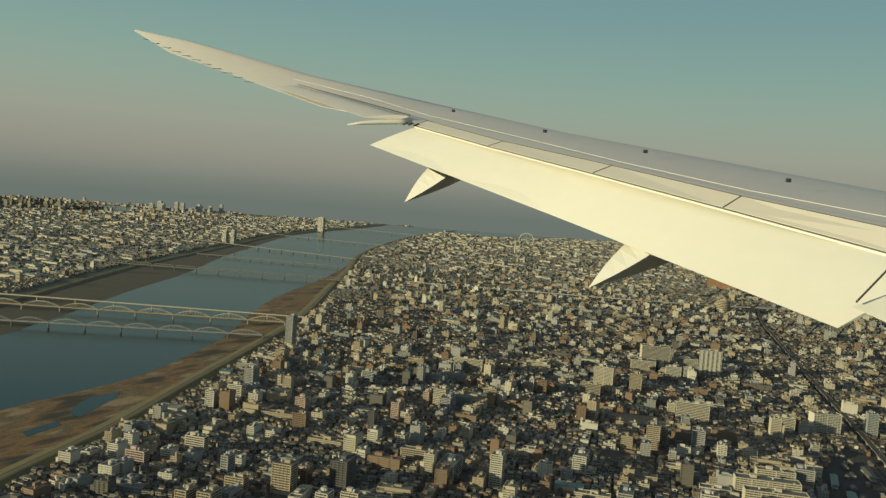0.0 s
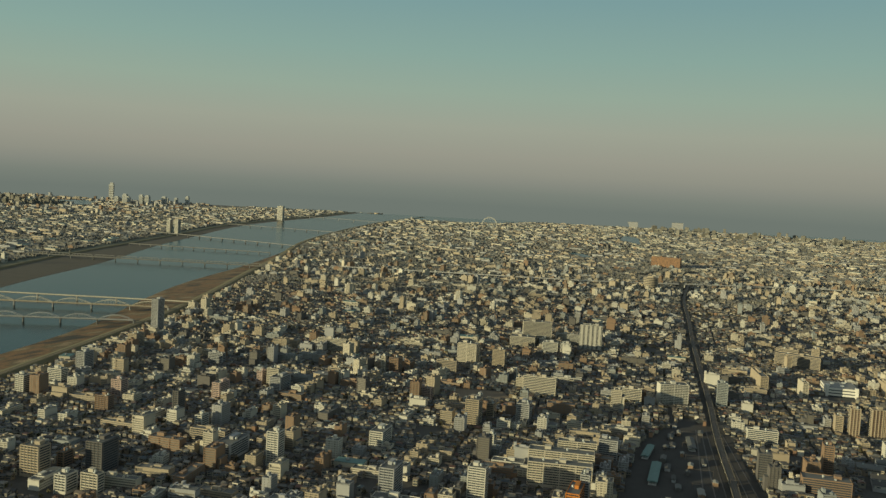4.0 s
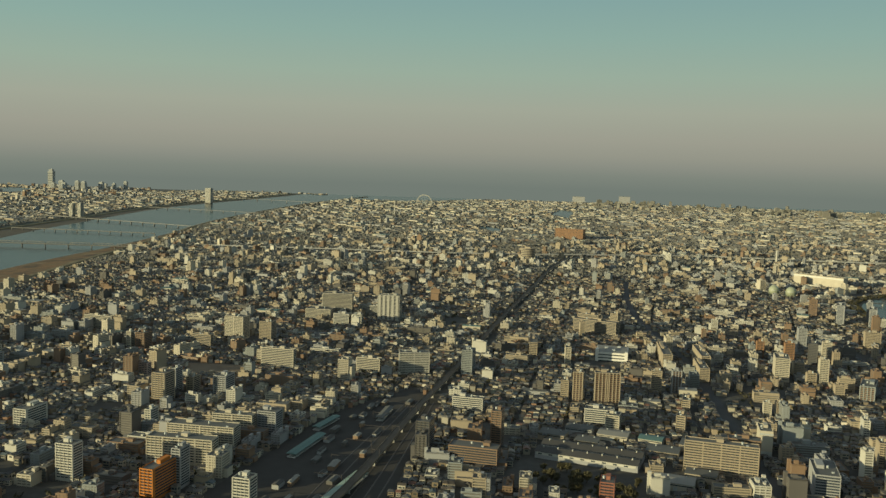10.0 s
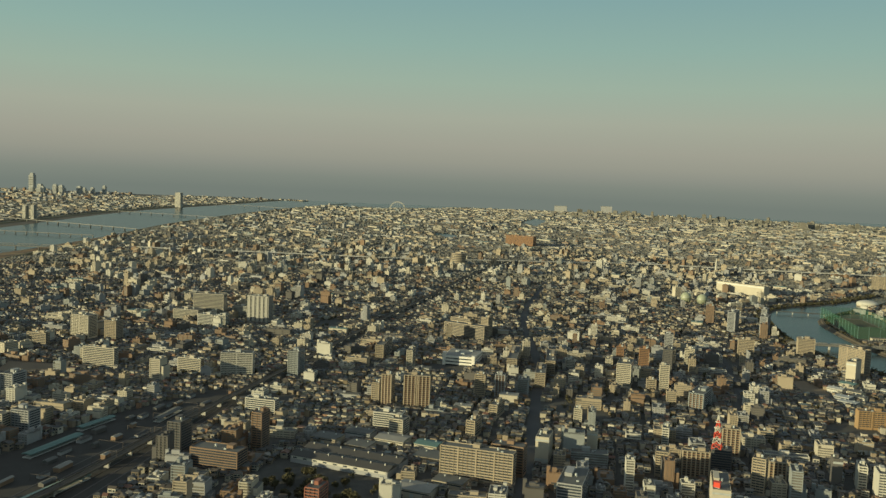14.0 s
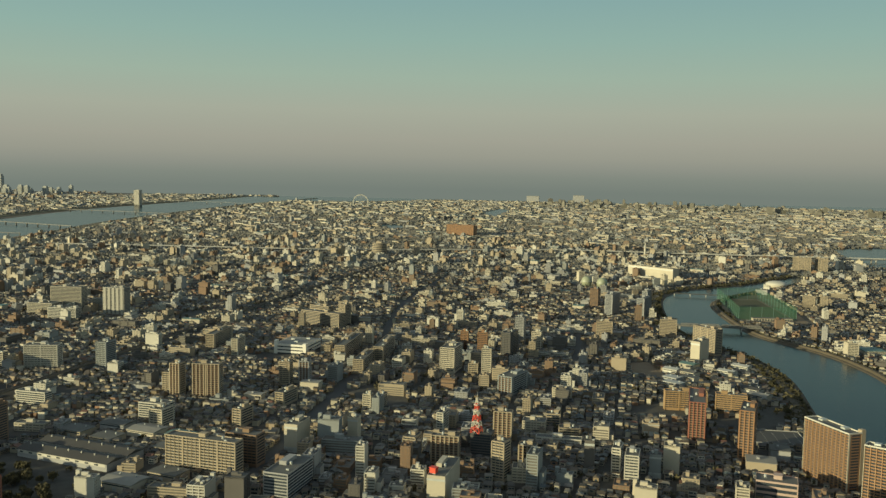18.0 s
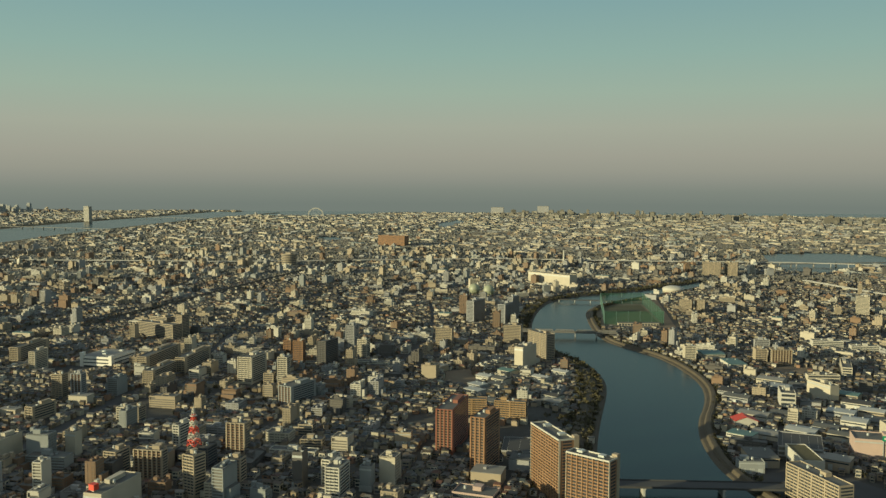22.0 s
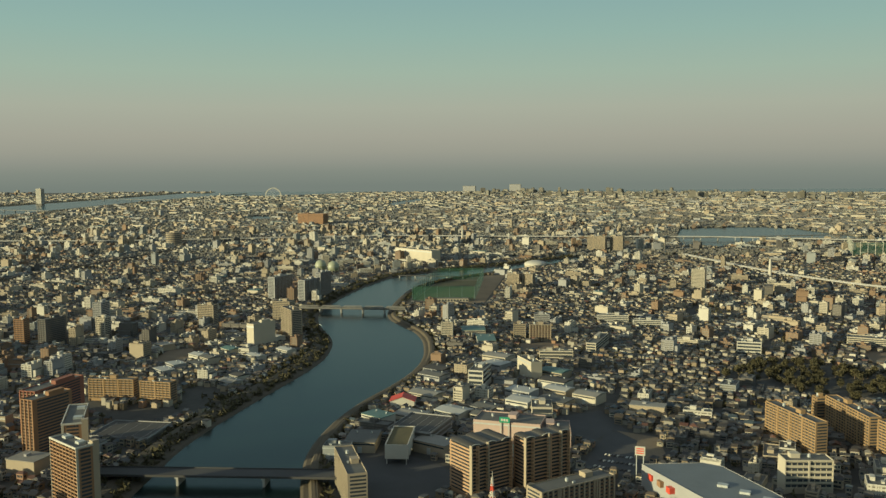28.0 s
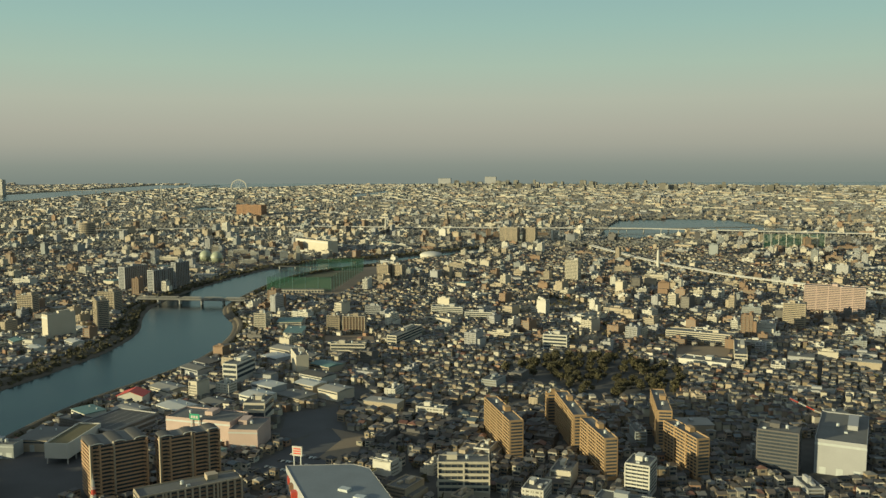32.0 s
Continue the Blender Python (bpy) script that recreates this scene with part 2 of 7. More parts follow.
def cyl(bm, x, y, z0, z1, r0, r1=None, n=10, mi=0):
    """A tapered round post added to bm."""
    r1 = r0 if r1 is None else r1
    a = [bm.verts.new((x + r0 * math.cos(i * math.tau / n), y + r0 * math.sin(i * math.tau / n), z0)) for i in range(n)]
    b = [bm.verts.new((x + r1 * math.cos(i * math.tau / n), y + r1 * math.sin(i * math.tau / n), z1)) for i in range(n)]
    for i in range(n):
        bm.faces.new((a[i], a[(i + 1) % n], b[(i + 1) % n], b[i])).material_index = mi
    bm.faces.new(b).material_index = mi
    bm.faces.new(a[::-1]).material_index = mi


def beam(bm, p, q, r, mi=0, up=(0, 0, 1)):
    """A square bar from p to q."""
    p, q = Vector(p), Vector(q)
    d = (q - p).normalized()
    s = d.cross(Vector(up))
    s = (s if s.length > 1e-4 else d.cross(Vector((1, 0, 0)))).normalized()
    u = s.cross(d)
    v = [bm.verts.new(e + s * a * r + u * b * r) for e in (p, q) for a, b in ((-1, -1), (1, -1), (1, 1), (-1, 1))]
    for f in ((0, 1, 2, 3), (7, 6, 5, 4), (0, 4, 5, 1), (1, 5, 6, 2), (2, 6, 7, 3), (3, 7, 4, 0)):
        bm.faces.new([v[i] for i in f]).material_index = mi


def mesh_of(name, bm, *mats):
    me = bpy.data.meshes.new(name)
    bm.normal_update()
    bm.to_mesh(me)
    bm.free()
    for m in mats:
        me.materials.append(m)
    return me


def part(name, bm, material, parent, label="", at=None):
    """One mesh object under a thing or a part. bm: a bmesh, or a mesh to share."""
    me = mesh_of(name, bm, material) if isinstance(bm, bmesh.types.BMesh) else bm
    ob = new(name, me)
    ob.parent = parent
    if at is not None:
        ob.location = at
    if label:
        ob["label"] = label
    return ob


def thing(name, m, label, category, group="", kind=""):
    ob = new(name)
    ob.empty_display_size = 1
    ob.matrix_world = m
    return tagged(ob, label, category, group, kind)


def inside(poly, X, Y):
    """Which of the points X, Y lie in the polygon."""
    res = np.zeros(X.shape, bool)
    n = len(poly)
    for i in range(n):
        (x0, y0), (x1, y1) = poly[i], poly[(i + 1) % n]
        if y0 != y1:
            c = (y0 > Y) != (y1 > Y)
            res ^= c & (X < (x1 - x0) * (Y - y0) / (y1 - y0) + x0)
    return res


def chaikin(pts, times=2):
    """Rounds the bends of an open line."""
    p = [Vector(q) for q in pts]
    for _ in range(times):
        r = [p[0]]
        for a, b in zip(p, p[1:]):
            r += [a * 0.75 + b * 0.25, a * 0.25 + b * 0.75]
        p = r + [p[-1]]
    return [tuple(q) for q in p]


def resample(pts, n):
    p = np.array(pts, float)
    s = np.r_[0, np.cumsum(np.hypot(*np.diff(p, axis=0).T))]
    k = np.linspace(0, s[-1], n)
    return np.c_[np.interp(k, s, p[:, 0]), np.interp(k, s, p[:, 1])]


# ---------------------------------------------------------------- the plan: rivers, banks, tracks
YODO_BANK = chaikin([(-540, 250), (-598, 400), (-607, 570), (-663, 707), (-705, 803), (-839, 1014), (-936, 1202), (-1045, 1480), (-1343, 2071), (-1560, 2560), (-1750, 3000), (-2000, 3640), (-2190, 4300)])
YODO_LEVEE = chaikin([(-400, 200), (-462, 335), (-497, 450), (-545, 554), (-601, 687), (-659, 820), (-717, 950), (-818, 1139), (-969, 1401), (-1119, 1682), (-1370, 2090), (-1585, 2560), (-1772, 3000), (-2010, 3640), (-2195, 4300)])
YODO_FAR = chaikin([(-700, 250), (-830, 560), (-960, 800), (-1044, 932), (-1124, 1075), (-1223, 1269), (-1460, 1625), (-1622, 1918), (-1940, 2471), (-2115, 2913), (-2324, 3566), (-2600, 4300)])
YODO_FAR_LEVEE = chaikin([(-800, 250), (-940, 560), (-1130, 880), (-1270, 1110), (-1390, 1320), (-1530, 1600), (-1680, 1900), (-1975, 2450), (-2150, 2900), (-2360, 3560), (-2640, 4300)])
KAN_EAST = chaikin([(700, 800), (628, 902), (597, 943), (576, 981), (557, 1045), (552, 1120), (536, 1180), (492, 1256), (446, 1292), (415, 1327), (380, 1407), (341, 1520), (352, 1600), (375, 1670), (405, 1750), (440, 1900)])
KAN_WEST = chaikin([(585, 800), (540, 905), (518, 950), (498, 1030), (482, 1105), (468, 1150), (438, 1205), (393, 1249), (355, 1298), (322, 1377), (286, 1507), (280, 1590), (310, 1665), (364, 1750), (412, 1900)])
THIRD_RIVER = [(433, 2559), (553, 2680), (650, 2664), (787, 2484), (1100, 2440), (1100, 2370), (792, 2405), (650, 2365), (589, 2140), (516, 2163), (470, 2330)]
SEA = [(-4650, 3000), (-4532, 3619), (-4301, 4040), (-3937, 4550), (-3523, 5170), (-3170, 5370), (-2750, 4750), (-2350, 4150), (-2000, 3950), (-1830, 4050), (-1720, 4250), (-1690, 4700), (-1250, 4950), (-1000, 5050), (0, 5250), (1000, 5400), (6000, 5400), (6000, 9500), (-9000, 9500), (-9000, 3000)]
RAIL = chaikin([(60, 560), (46, 630), (12, 750), (-18, 880), (-92, 1170), (-150, 1420), (-212, 1666), (-260, 1950)])
AVENUE = chaikin([(290, 640), (263, 702), (200, 889), (133, 1075), (68, 1201), (6, 1355), (-60, 1600)])
STATION_YARD = [(-28, 823), (13, 790), (60, 650), (100, 540), (20, 500), (-14, 570), (-26, 640), (-40, 720)]
EXPRESSWAY = chaikin([(-900, 1560), (-563, 1720), (-449, 1765), (-330, 1850), (-156, 1986), (-24, 2091), (173, 2144), (383, 2227), (523, 2292), (900, 2330), (1400, 2400)])
BRANCH_ROAD = chaikin([(560, 1960), (678, 1808), (767, 1723), (832, 1680), (1000, 1610)])
RIVERBANK_STREET = chaikin([(300, 860), (330, 980), (300, 1130), (250, 1290), (150, 1480)])

TAKEN = np.zeros((3100, 3000), bool)
GX, GY, CELL = -3200.0, -600.0, 2.0


def cells(x0, y0, x1, y1):
    i0, i1 = max(0, int((y0 - GY) / CELL)), max(0, min(TAKEN.shape[0], int((y1 - GY) / CELL) + 2))
    j0, j1 = max(0, int((x0 - GX) / CELL)), max(0, min(TAKEN.shape[1], int((x1 - GX) / CELL) + 2))
    X, Y = np.meshgrid(GX + (np.arange(j0, j1) + 0.5) * CELL, GY + (np.arange(i0, i1) + 0.5) * CELL)
    return slice(i0, i1), slice(j0, j1), X, Y


def take(poly):
    p = np.array(poly)[:, :2]
    a, b, X, Y = cells(*p.min(0), *p.max(0))
    TAKEN[a, b] |= inside([tuple(q) for q in p], X, Y)


def take_line(pts, half):
    p = np.array(pts, float)[:, :2]
    for (x0, y0), (x1, y1) in zip(p, p[1:]):
        d = np.array((x1 - x0, y1 - y0)); L = np.hypot(*d)
        n = np.array((-d[1], d[0])) / max(L, 1e-6) * half
        take([(x0 + n[0], y0 + n[1]), (x1 + n[0], y1 + n[1]), (x1 - n[0], y1 - n[1]), (x0 - n[0], y0 - n[1])])


def take_rect(x, y, w, d, rot):
    a = radians(rot); c, s = math.cos(a), math.sin(a)
    take([(x + u * c - v * s, y + u * s + v * c) for u, v in ((-w / 2, -d / 2), (w / 2, -d / 2), (w / 2, d / 2), (-w / 2, d / 2))])


def taken_at(x, y):
    i, j = ((np.asarray(y) - GY) / CELL).astype(int), ((np.asarray(x) - GX) / CELL).astype(int)
    return TAKEN[np.clip(i, 0, TAKEN.shape[0] - 1), np.clip(j, 0, TAKEN.shape[1] - 1)]


take(YODO_LEVEE + YODO_FAR_LEVEE[::-1])
take_line(YODO_LEVEE, 9)
take_line([(x - 14, y + 9) for x, y in YODO_FAR_LEVEE], 26)
take(KAN_EAST + KAN_WEST[::-1])
take_line(KAN_EAST, 9)
take_line(KAN_WEST, 16)
take(THIRD_RIVER)
take(SEA)
take([(-848, 3474), (-980, 3975), (-864, 3815), (-720, 3320)])
take([(-778, 2587), (-738, 2633), (-630, 2504), (-652, 2443)])
take_line(RAIL, 7)
take_line(AVENUE, 5)
take_line(EXPRESSWAY, 7)
take_line(BRANCH_ROAD, 5)
take_line(RIVERBANK_STREET, 3)
take(STATION_YARD)

# ---------------------------------------------------------------- ground, water and banks
VIEW = Vector((-0.459, 0.888, 0))
SIDE = Vector((0.888, 0.459, 0))


def flat(name, poly, z, material, label, category, kind="structure"):
    bm = bmesh.new()
    f = bm.faces.new([bm.verts.new((x, y, z)) for x, y in poly])
    if f.normal.z < 0 or sum(a[0] * b[1] - a[1] * b[0] for a, b in zip(poly, poly[1:] + poly[:1])) < 0:
        bmesh.ops.reverse_faces(bm, faces=[f])
    bmesh.ops.triangulate(bm, faces=bm.faces[:])
    return tagged(new(name, mesh_of(name, bm, material)), label, category, "", kind)


def ribbon(name, line, profile, material, label, category, kind="structure", count=90):
    """A cross-section of (offset to the left, height) drawn along a line."""
    p = resample(line, count)
    d = np.gradient(p, axis=0)
    d /= np.hypot(*d.T)[:, None]
    n = np.c_[-d[:, 1], d[:, 0]]
    bm = bmesh.new()
    rows = [[bm.verts.new((*(p[i] + n[i] * o), z)) for o, z in profile] for i in range(count)]
    for a, b in zip(rows, rows[1:]):
        for k in range(len(profile) - 1):
            bm.faces.new((a[k], a[k + 1], b[k + 1], b[k]))
    bmesh.ops.recalc_face_normals(bm, faces=bm.faces[:])
    me = mesh_of(name, bm, material)
    if sum(q.normal.z for q in me.polygons) < 0:
        me.flip_normals()
    return tagged(new(name, me), label, category, "", kind)


def between(name, a, b, z, material, label, category, count=80, kind="structure"):
    """The strip of ground or water between two lines."""
    p, q = resample(a, count), resample(b, count)
    bm = bmesh.new()
    A, B = [bm.verts.new((*v, z)) for v in p], [bm.verts.new((*v, z)) for v in q]
    for i in range(count - 1):
        f = bm.faces.new((A[i], A[i + 1], B[i + 1], B[i]))
        f.normal_update()
        if f.normal.z < 0:
            f.normal_flip()
    return tagged(new(name, mesh_of(name, bm, material)), label, category, "", kind)


flat("ground", [(-9000, -3000), (6000, -3000), (6000, 9500), (-9000, 9500)], 0.0, GROUND, "dark asphalt and earth ground under the city", "ground")
between("floodplain_near", YODO_BANK, YODO_LEVEE, 0.30, REED, "reed-brown floodplain beside the wide river", "floodplain")
between("floodplain_far", YODO_FAR_LEVEE, YODO_FAR, 0.30, MUD, "brown grassy floodplain on the far bank", "floodplain")
between("water_wide_river", YODO_FAR, YODO_BANK, 0.20, WATER, "calm blue-green water of the wide river", "water", 120)
between("water_bend_river", KAN_WEST, KAN_EAST, 0.20, WATER, "calm dark teal water of the winding river", "water", 120)
flat("water_sea", SEA, 0.28, WATER, "grey-green water of the bay at the horizon", "sea")
flat("water_far_river", THIRD_RIVER, 0.2, WATER, "pale far river between low banks", "water")
flat("water_canal", [(-848, 3474), (-980, 3975), (-864, 3815), (-720, 3320)], 0.28, WATER, "narrow grey canal near the far harbour", "water")
flat("water_basin", [(-778, 2587), (-738, 2633), (-630, 2504), (-652, 2443)], 0.28, WATER, "small grey basin among far rooftops", "water")
flat("water_dock", [(-3224, 2695), (-3352, 3088), (-3705, 3408), (-3902, 3207), (-3700, 2800)], 0.28, WATER, "grey-green dock basin far off", "water")
flat("water_pool", [(-537, 405), (-543, 438), (-532, 435), (-525, 400)], 0.36, WATER, "shallow pool among reeds", "water")
flat("water_inlet", [(-553, 457), (-569, 476), (-583, 501), (-583, 534), (-568, 516), (-554, 486), (-541, 458)], 0.36, WATER, "narrow pool behind a reed spit", "water")
ribbon("levee_wide_river", YODO_LEVEE, [(13, 0.3), (3, 3.0), (-3, 3.0), (-11, 0.0)], GRASS, "grassy levee along the wide river", "levee")
ribbon("levee_far_bank", YODO_FAR_LEVEE, [(8, 0.0), (3, 2.5), (-3, 2.5), (-8, 0.3)], GRASS, "grassy levee on the far bank", "levee")
ribbon("river_park", YODO_FAR_LEVEE, [(38, 0.22), (9, 0.22)], PARKGRASS, "grey-green park strip behind the far levee", "park strip")
ribbon("levee_path", YODO_LEVEE, [(0.9, 3.05), (-0.9, 3.05)], SAND, "pale path on top of the levee", "path")
ribbon("bank_east", KAN_EAST, [(1.5, 0.1), (0, 0.9), (-2.2, 1.0), (-3.4, 2.6), (-6.0, 2.7), (-9.0, 0.0)], STONE, "terraced stone and earth bank of the winding river", "bank")
ribbon("bank_path_east", KAN_EAST, [(-4.1, 2.68), (-4.9, 2.78)], STONE, "pale path on the river bank", "path")
ribbon("bank_west", KAN_WEST, [(17.0, 0.0), (14.0, 2.6), (9.0, 2.6), (4.5, 1.1), (0, 0.8), (-1.5, 0.1)], MUD, "dark earth bank of the winding river", "bank")
ribbon("road_avenue", AVENUE, [(4, 0.05), (-4, 0.05)], ASPHALT, "dark asphalt avenue between buildings", "road")
ribbon("road_riverside", RIVERBANK_STREET, [(2.5, 0.06), (-2.5, 0.06)], ASPHALT, "asphalt street near the river", "road")
flat("railway_yard", STATION_YARD, 0.12, BALLAST, "brown ballast of a railway yard", "railway yard")

# ground kept free for single landmarks
take_rect(172, 1592, 50, 30, 25)
take_rect(-305, 1803, 34, 34, 0)
take_rect(146, 726, 70, 40, 5)
take([(358, 1086), (344, 1122), (358, 1139), (378, 1112), (385, 1079)])
flat("vacant_lot", [(358, 1086), (344, 1122), (358, 1139), (378, 1112), (385, 1079)], 0.12, SAND, "bare brown vacant lot among houses", "vacant lot")
take_rect(925, 1172, 12, 12, 0)
take_rect(697, 936, 10, 10, 0)
take([(66, 1000), (99, 1007), (74, 974), (41, 966)])
take([(594, 985), (618, 993), (650, 984), (668, 968), (662, 935), (655, 915), (630, 905), (612, 930)])
flat("loading_yard", [(596, 984), (618, 991), (648, 982), (666, 968), (660, 935), (654, 917), (632, 908), (614, 932)], 0.08, ASPHALT, "dark asphalt yard between works and towers", "yard")
take([(380, 1390), (475, 1420), (405, 1655), (380, 1645), (330, 1560), (345, 1500)])
take([(735, 996), (770, 1010), (810, 969), (828, 973), (829, 955), (796, 943), (772, 956), (752, 973)])
take_rect(583, 1060.6, 18, 14, 23)
take_rect(398, 1763, 36, 36, 0)
take([(705, 1005), (735, 1005), (738, 1040), (728, 1068), (700, 1070)])
flat("car_park", [(707, 1006), (734, 1007), (736, 1040), (727, 1066), (702, 1068)], 0.09, ASPHALT, "dark asphalt car park between buildings", "car park")
take([(735, 1212), (800, 1180), (848, 1195), (838, 1262), (790, 1285), (748, 1262)])
take([(110, 660), (195, 660), (195, 704), (110, 704)])
take([(-203, 754), (-163, 780), (-186, 809), (-231, 790)])
flat("school_field", [(-203, 756), (-165, 780), (-187, 807), (-229, 789)], 0.15, SAND, "bare brown school sports ground", "sports ground")

# ---------------------------------------------------------------- tall buildings

def panes(n, w, h, depth=0.06):
    """One storey's glazing: a strip of glass with a stepped line where its n lights meet."""
    bm = bmesh.new()
    s = w / n
    row = []
    for i in range(n):
        x = -w / 2 + i * s
        row += [(x + s * 0.08, -depth), (x + s * 0.92, -depth), (x + s * 0.94, -0.01), (x + s * 1.06, -0.01)]
    row = row[:-1] + [(w / 2, 0.02), (-w / 2, 0.02)]
    lo, hi = [bm.verts.new((x, y, 0)) for x, y in row], [bm.verts.new((x, y, h)) for x, y in row]
    k = len(row)
    for i in range(k):
        bm.faces.new((lo[i], lo[(i + 1) % k], hi[(i + 1) % k], hi[i]))
    bm.faces.new(hi); bm.faces.new(lo[::-1])
    return bm


def balcony_mesh(n, w, depth=0.62):
    """One storey's balcony: floor slab, solid parapet and party fins."""
    bm = bmesh.new()
    box(bm, -w / 2, -depth, 0, w / 2, 0, 0.1)
    box(bm, -w / 2, -depth, 0.1, w / 2, -depth + 0.08, 0.62)
    for i in range(n + 1):
        x = -w / 2 + i * w / n
        box(bm, x - 0.05, -depth + 0.09, 0.1, x + 0.05, 0, 1.42)
    return bm


def roof_clutter(root, w, d, h, paint, rng):
    bm = bmesh.new()
    for x0, y0, x1, y1 in ((-w / 2, -d / 2, w / 2, -d / 2 + 0.18), (-w / 2, d / 2 - 0.18, w / 2, d / 2), (-w / 2, -d / 2 + 0.18, -w / 2 + 0.18, d / 2 - 0.18), (w / 2 - 0.18, -d / 2 + 0.18, w / 2, d / 2 - 0.18)):
        box(bm, x0, y0, h, x1, y1, h + 0.55)
    part("parapet", bm, paint, root)
    bm = bmesh.new()
    box(bm, -w / 2 + 0.18, -d / 2 + 0.18, h - 0.1, w / 2 - 0.18, d / 2 - 0.18, h + 0.06)
    top = part("roof", bm, FLATROOF, root)
    pw, px = min(4.0, w * 0.3), rng.uniform(-0.25, 0.25) * w
    bm = bmesh.new()
    box(bm, px - pw / 2, -d * 0.05, h + 0.06, px + pw / 2, d * 0.35, h + 1.9)
    box(bm, px - pw / 2 - 0.1, -d * 0.05 - 0.1, h + 1.9, px + pw / 2 + 0.1, d * 0.35 + 0.1, h + 2.05)
    part("stair_head", bm, paint, top)
    bm = bmesh.new()
    tx = px + (1 if px < 0 else -1) * w * 0.3
    cyl(bm, tx, 0, h + 0.5, h + 1.7, 0.7, n=12)
    cyl(bm, tx, 0, h + 1.7, h + 1.95, 0.7, 0.1, n=12)
    for a, b in ((-0.4, -0.4), (0.4, -0.4), (0.4, 0.4), (-0.4, 0.4)):
        box(bm, tx + a - 0.06, b - 0.06, h + 0.06, tx + a + 0.06, b + 0.06, h + 0.5)
    part("water_tank", bm, STEEL, top)
    if rng.random() < 0.6:
        bm = bmesh.new()
        ax, ay = rng.uniform(-0.4, 0.4) * w, rng.uniform(-0.35, -0.15) * d
        box(bm, ax - 0.7, ay - 0.35, h + 0.06, ax + 0.7, ay + 0.35, h + 0.8)
        part("air_unit", bm, STEEL, top)


def rows(root, name, me, floors, fh, at, turn, joined):
    """One row a storey; on distant blocks the rows form one part."""
    if not joined:
        for k in range(1, floors):
            part(name, me, None, root, at=(at[0], at[1], at[2] + k * fh)).rotation_euler = (0, 0, radians(turn))
        return
    bm = bmesh.new()
    for k in range(1, floors):
        n0 = len(bm.verts)
        bm.from_mesh(me)
        bm.verts.ensure_lookup_table()
        bmesh.ops.transform(bm, matrix=pose(at[0], at[1], at[2] + k * fh, 0, 0, turn), verts=bm.verts[n0:])
    part(name, bm, me.materials[0], root)["kind"] = "stuff"


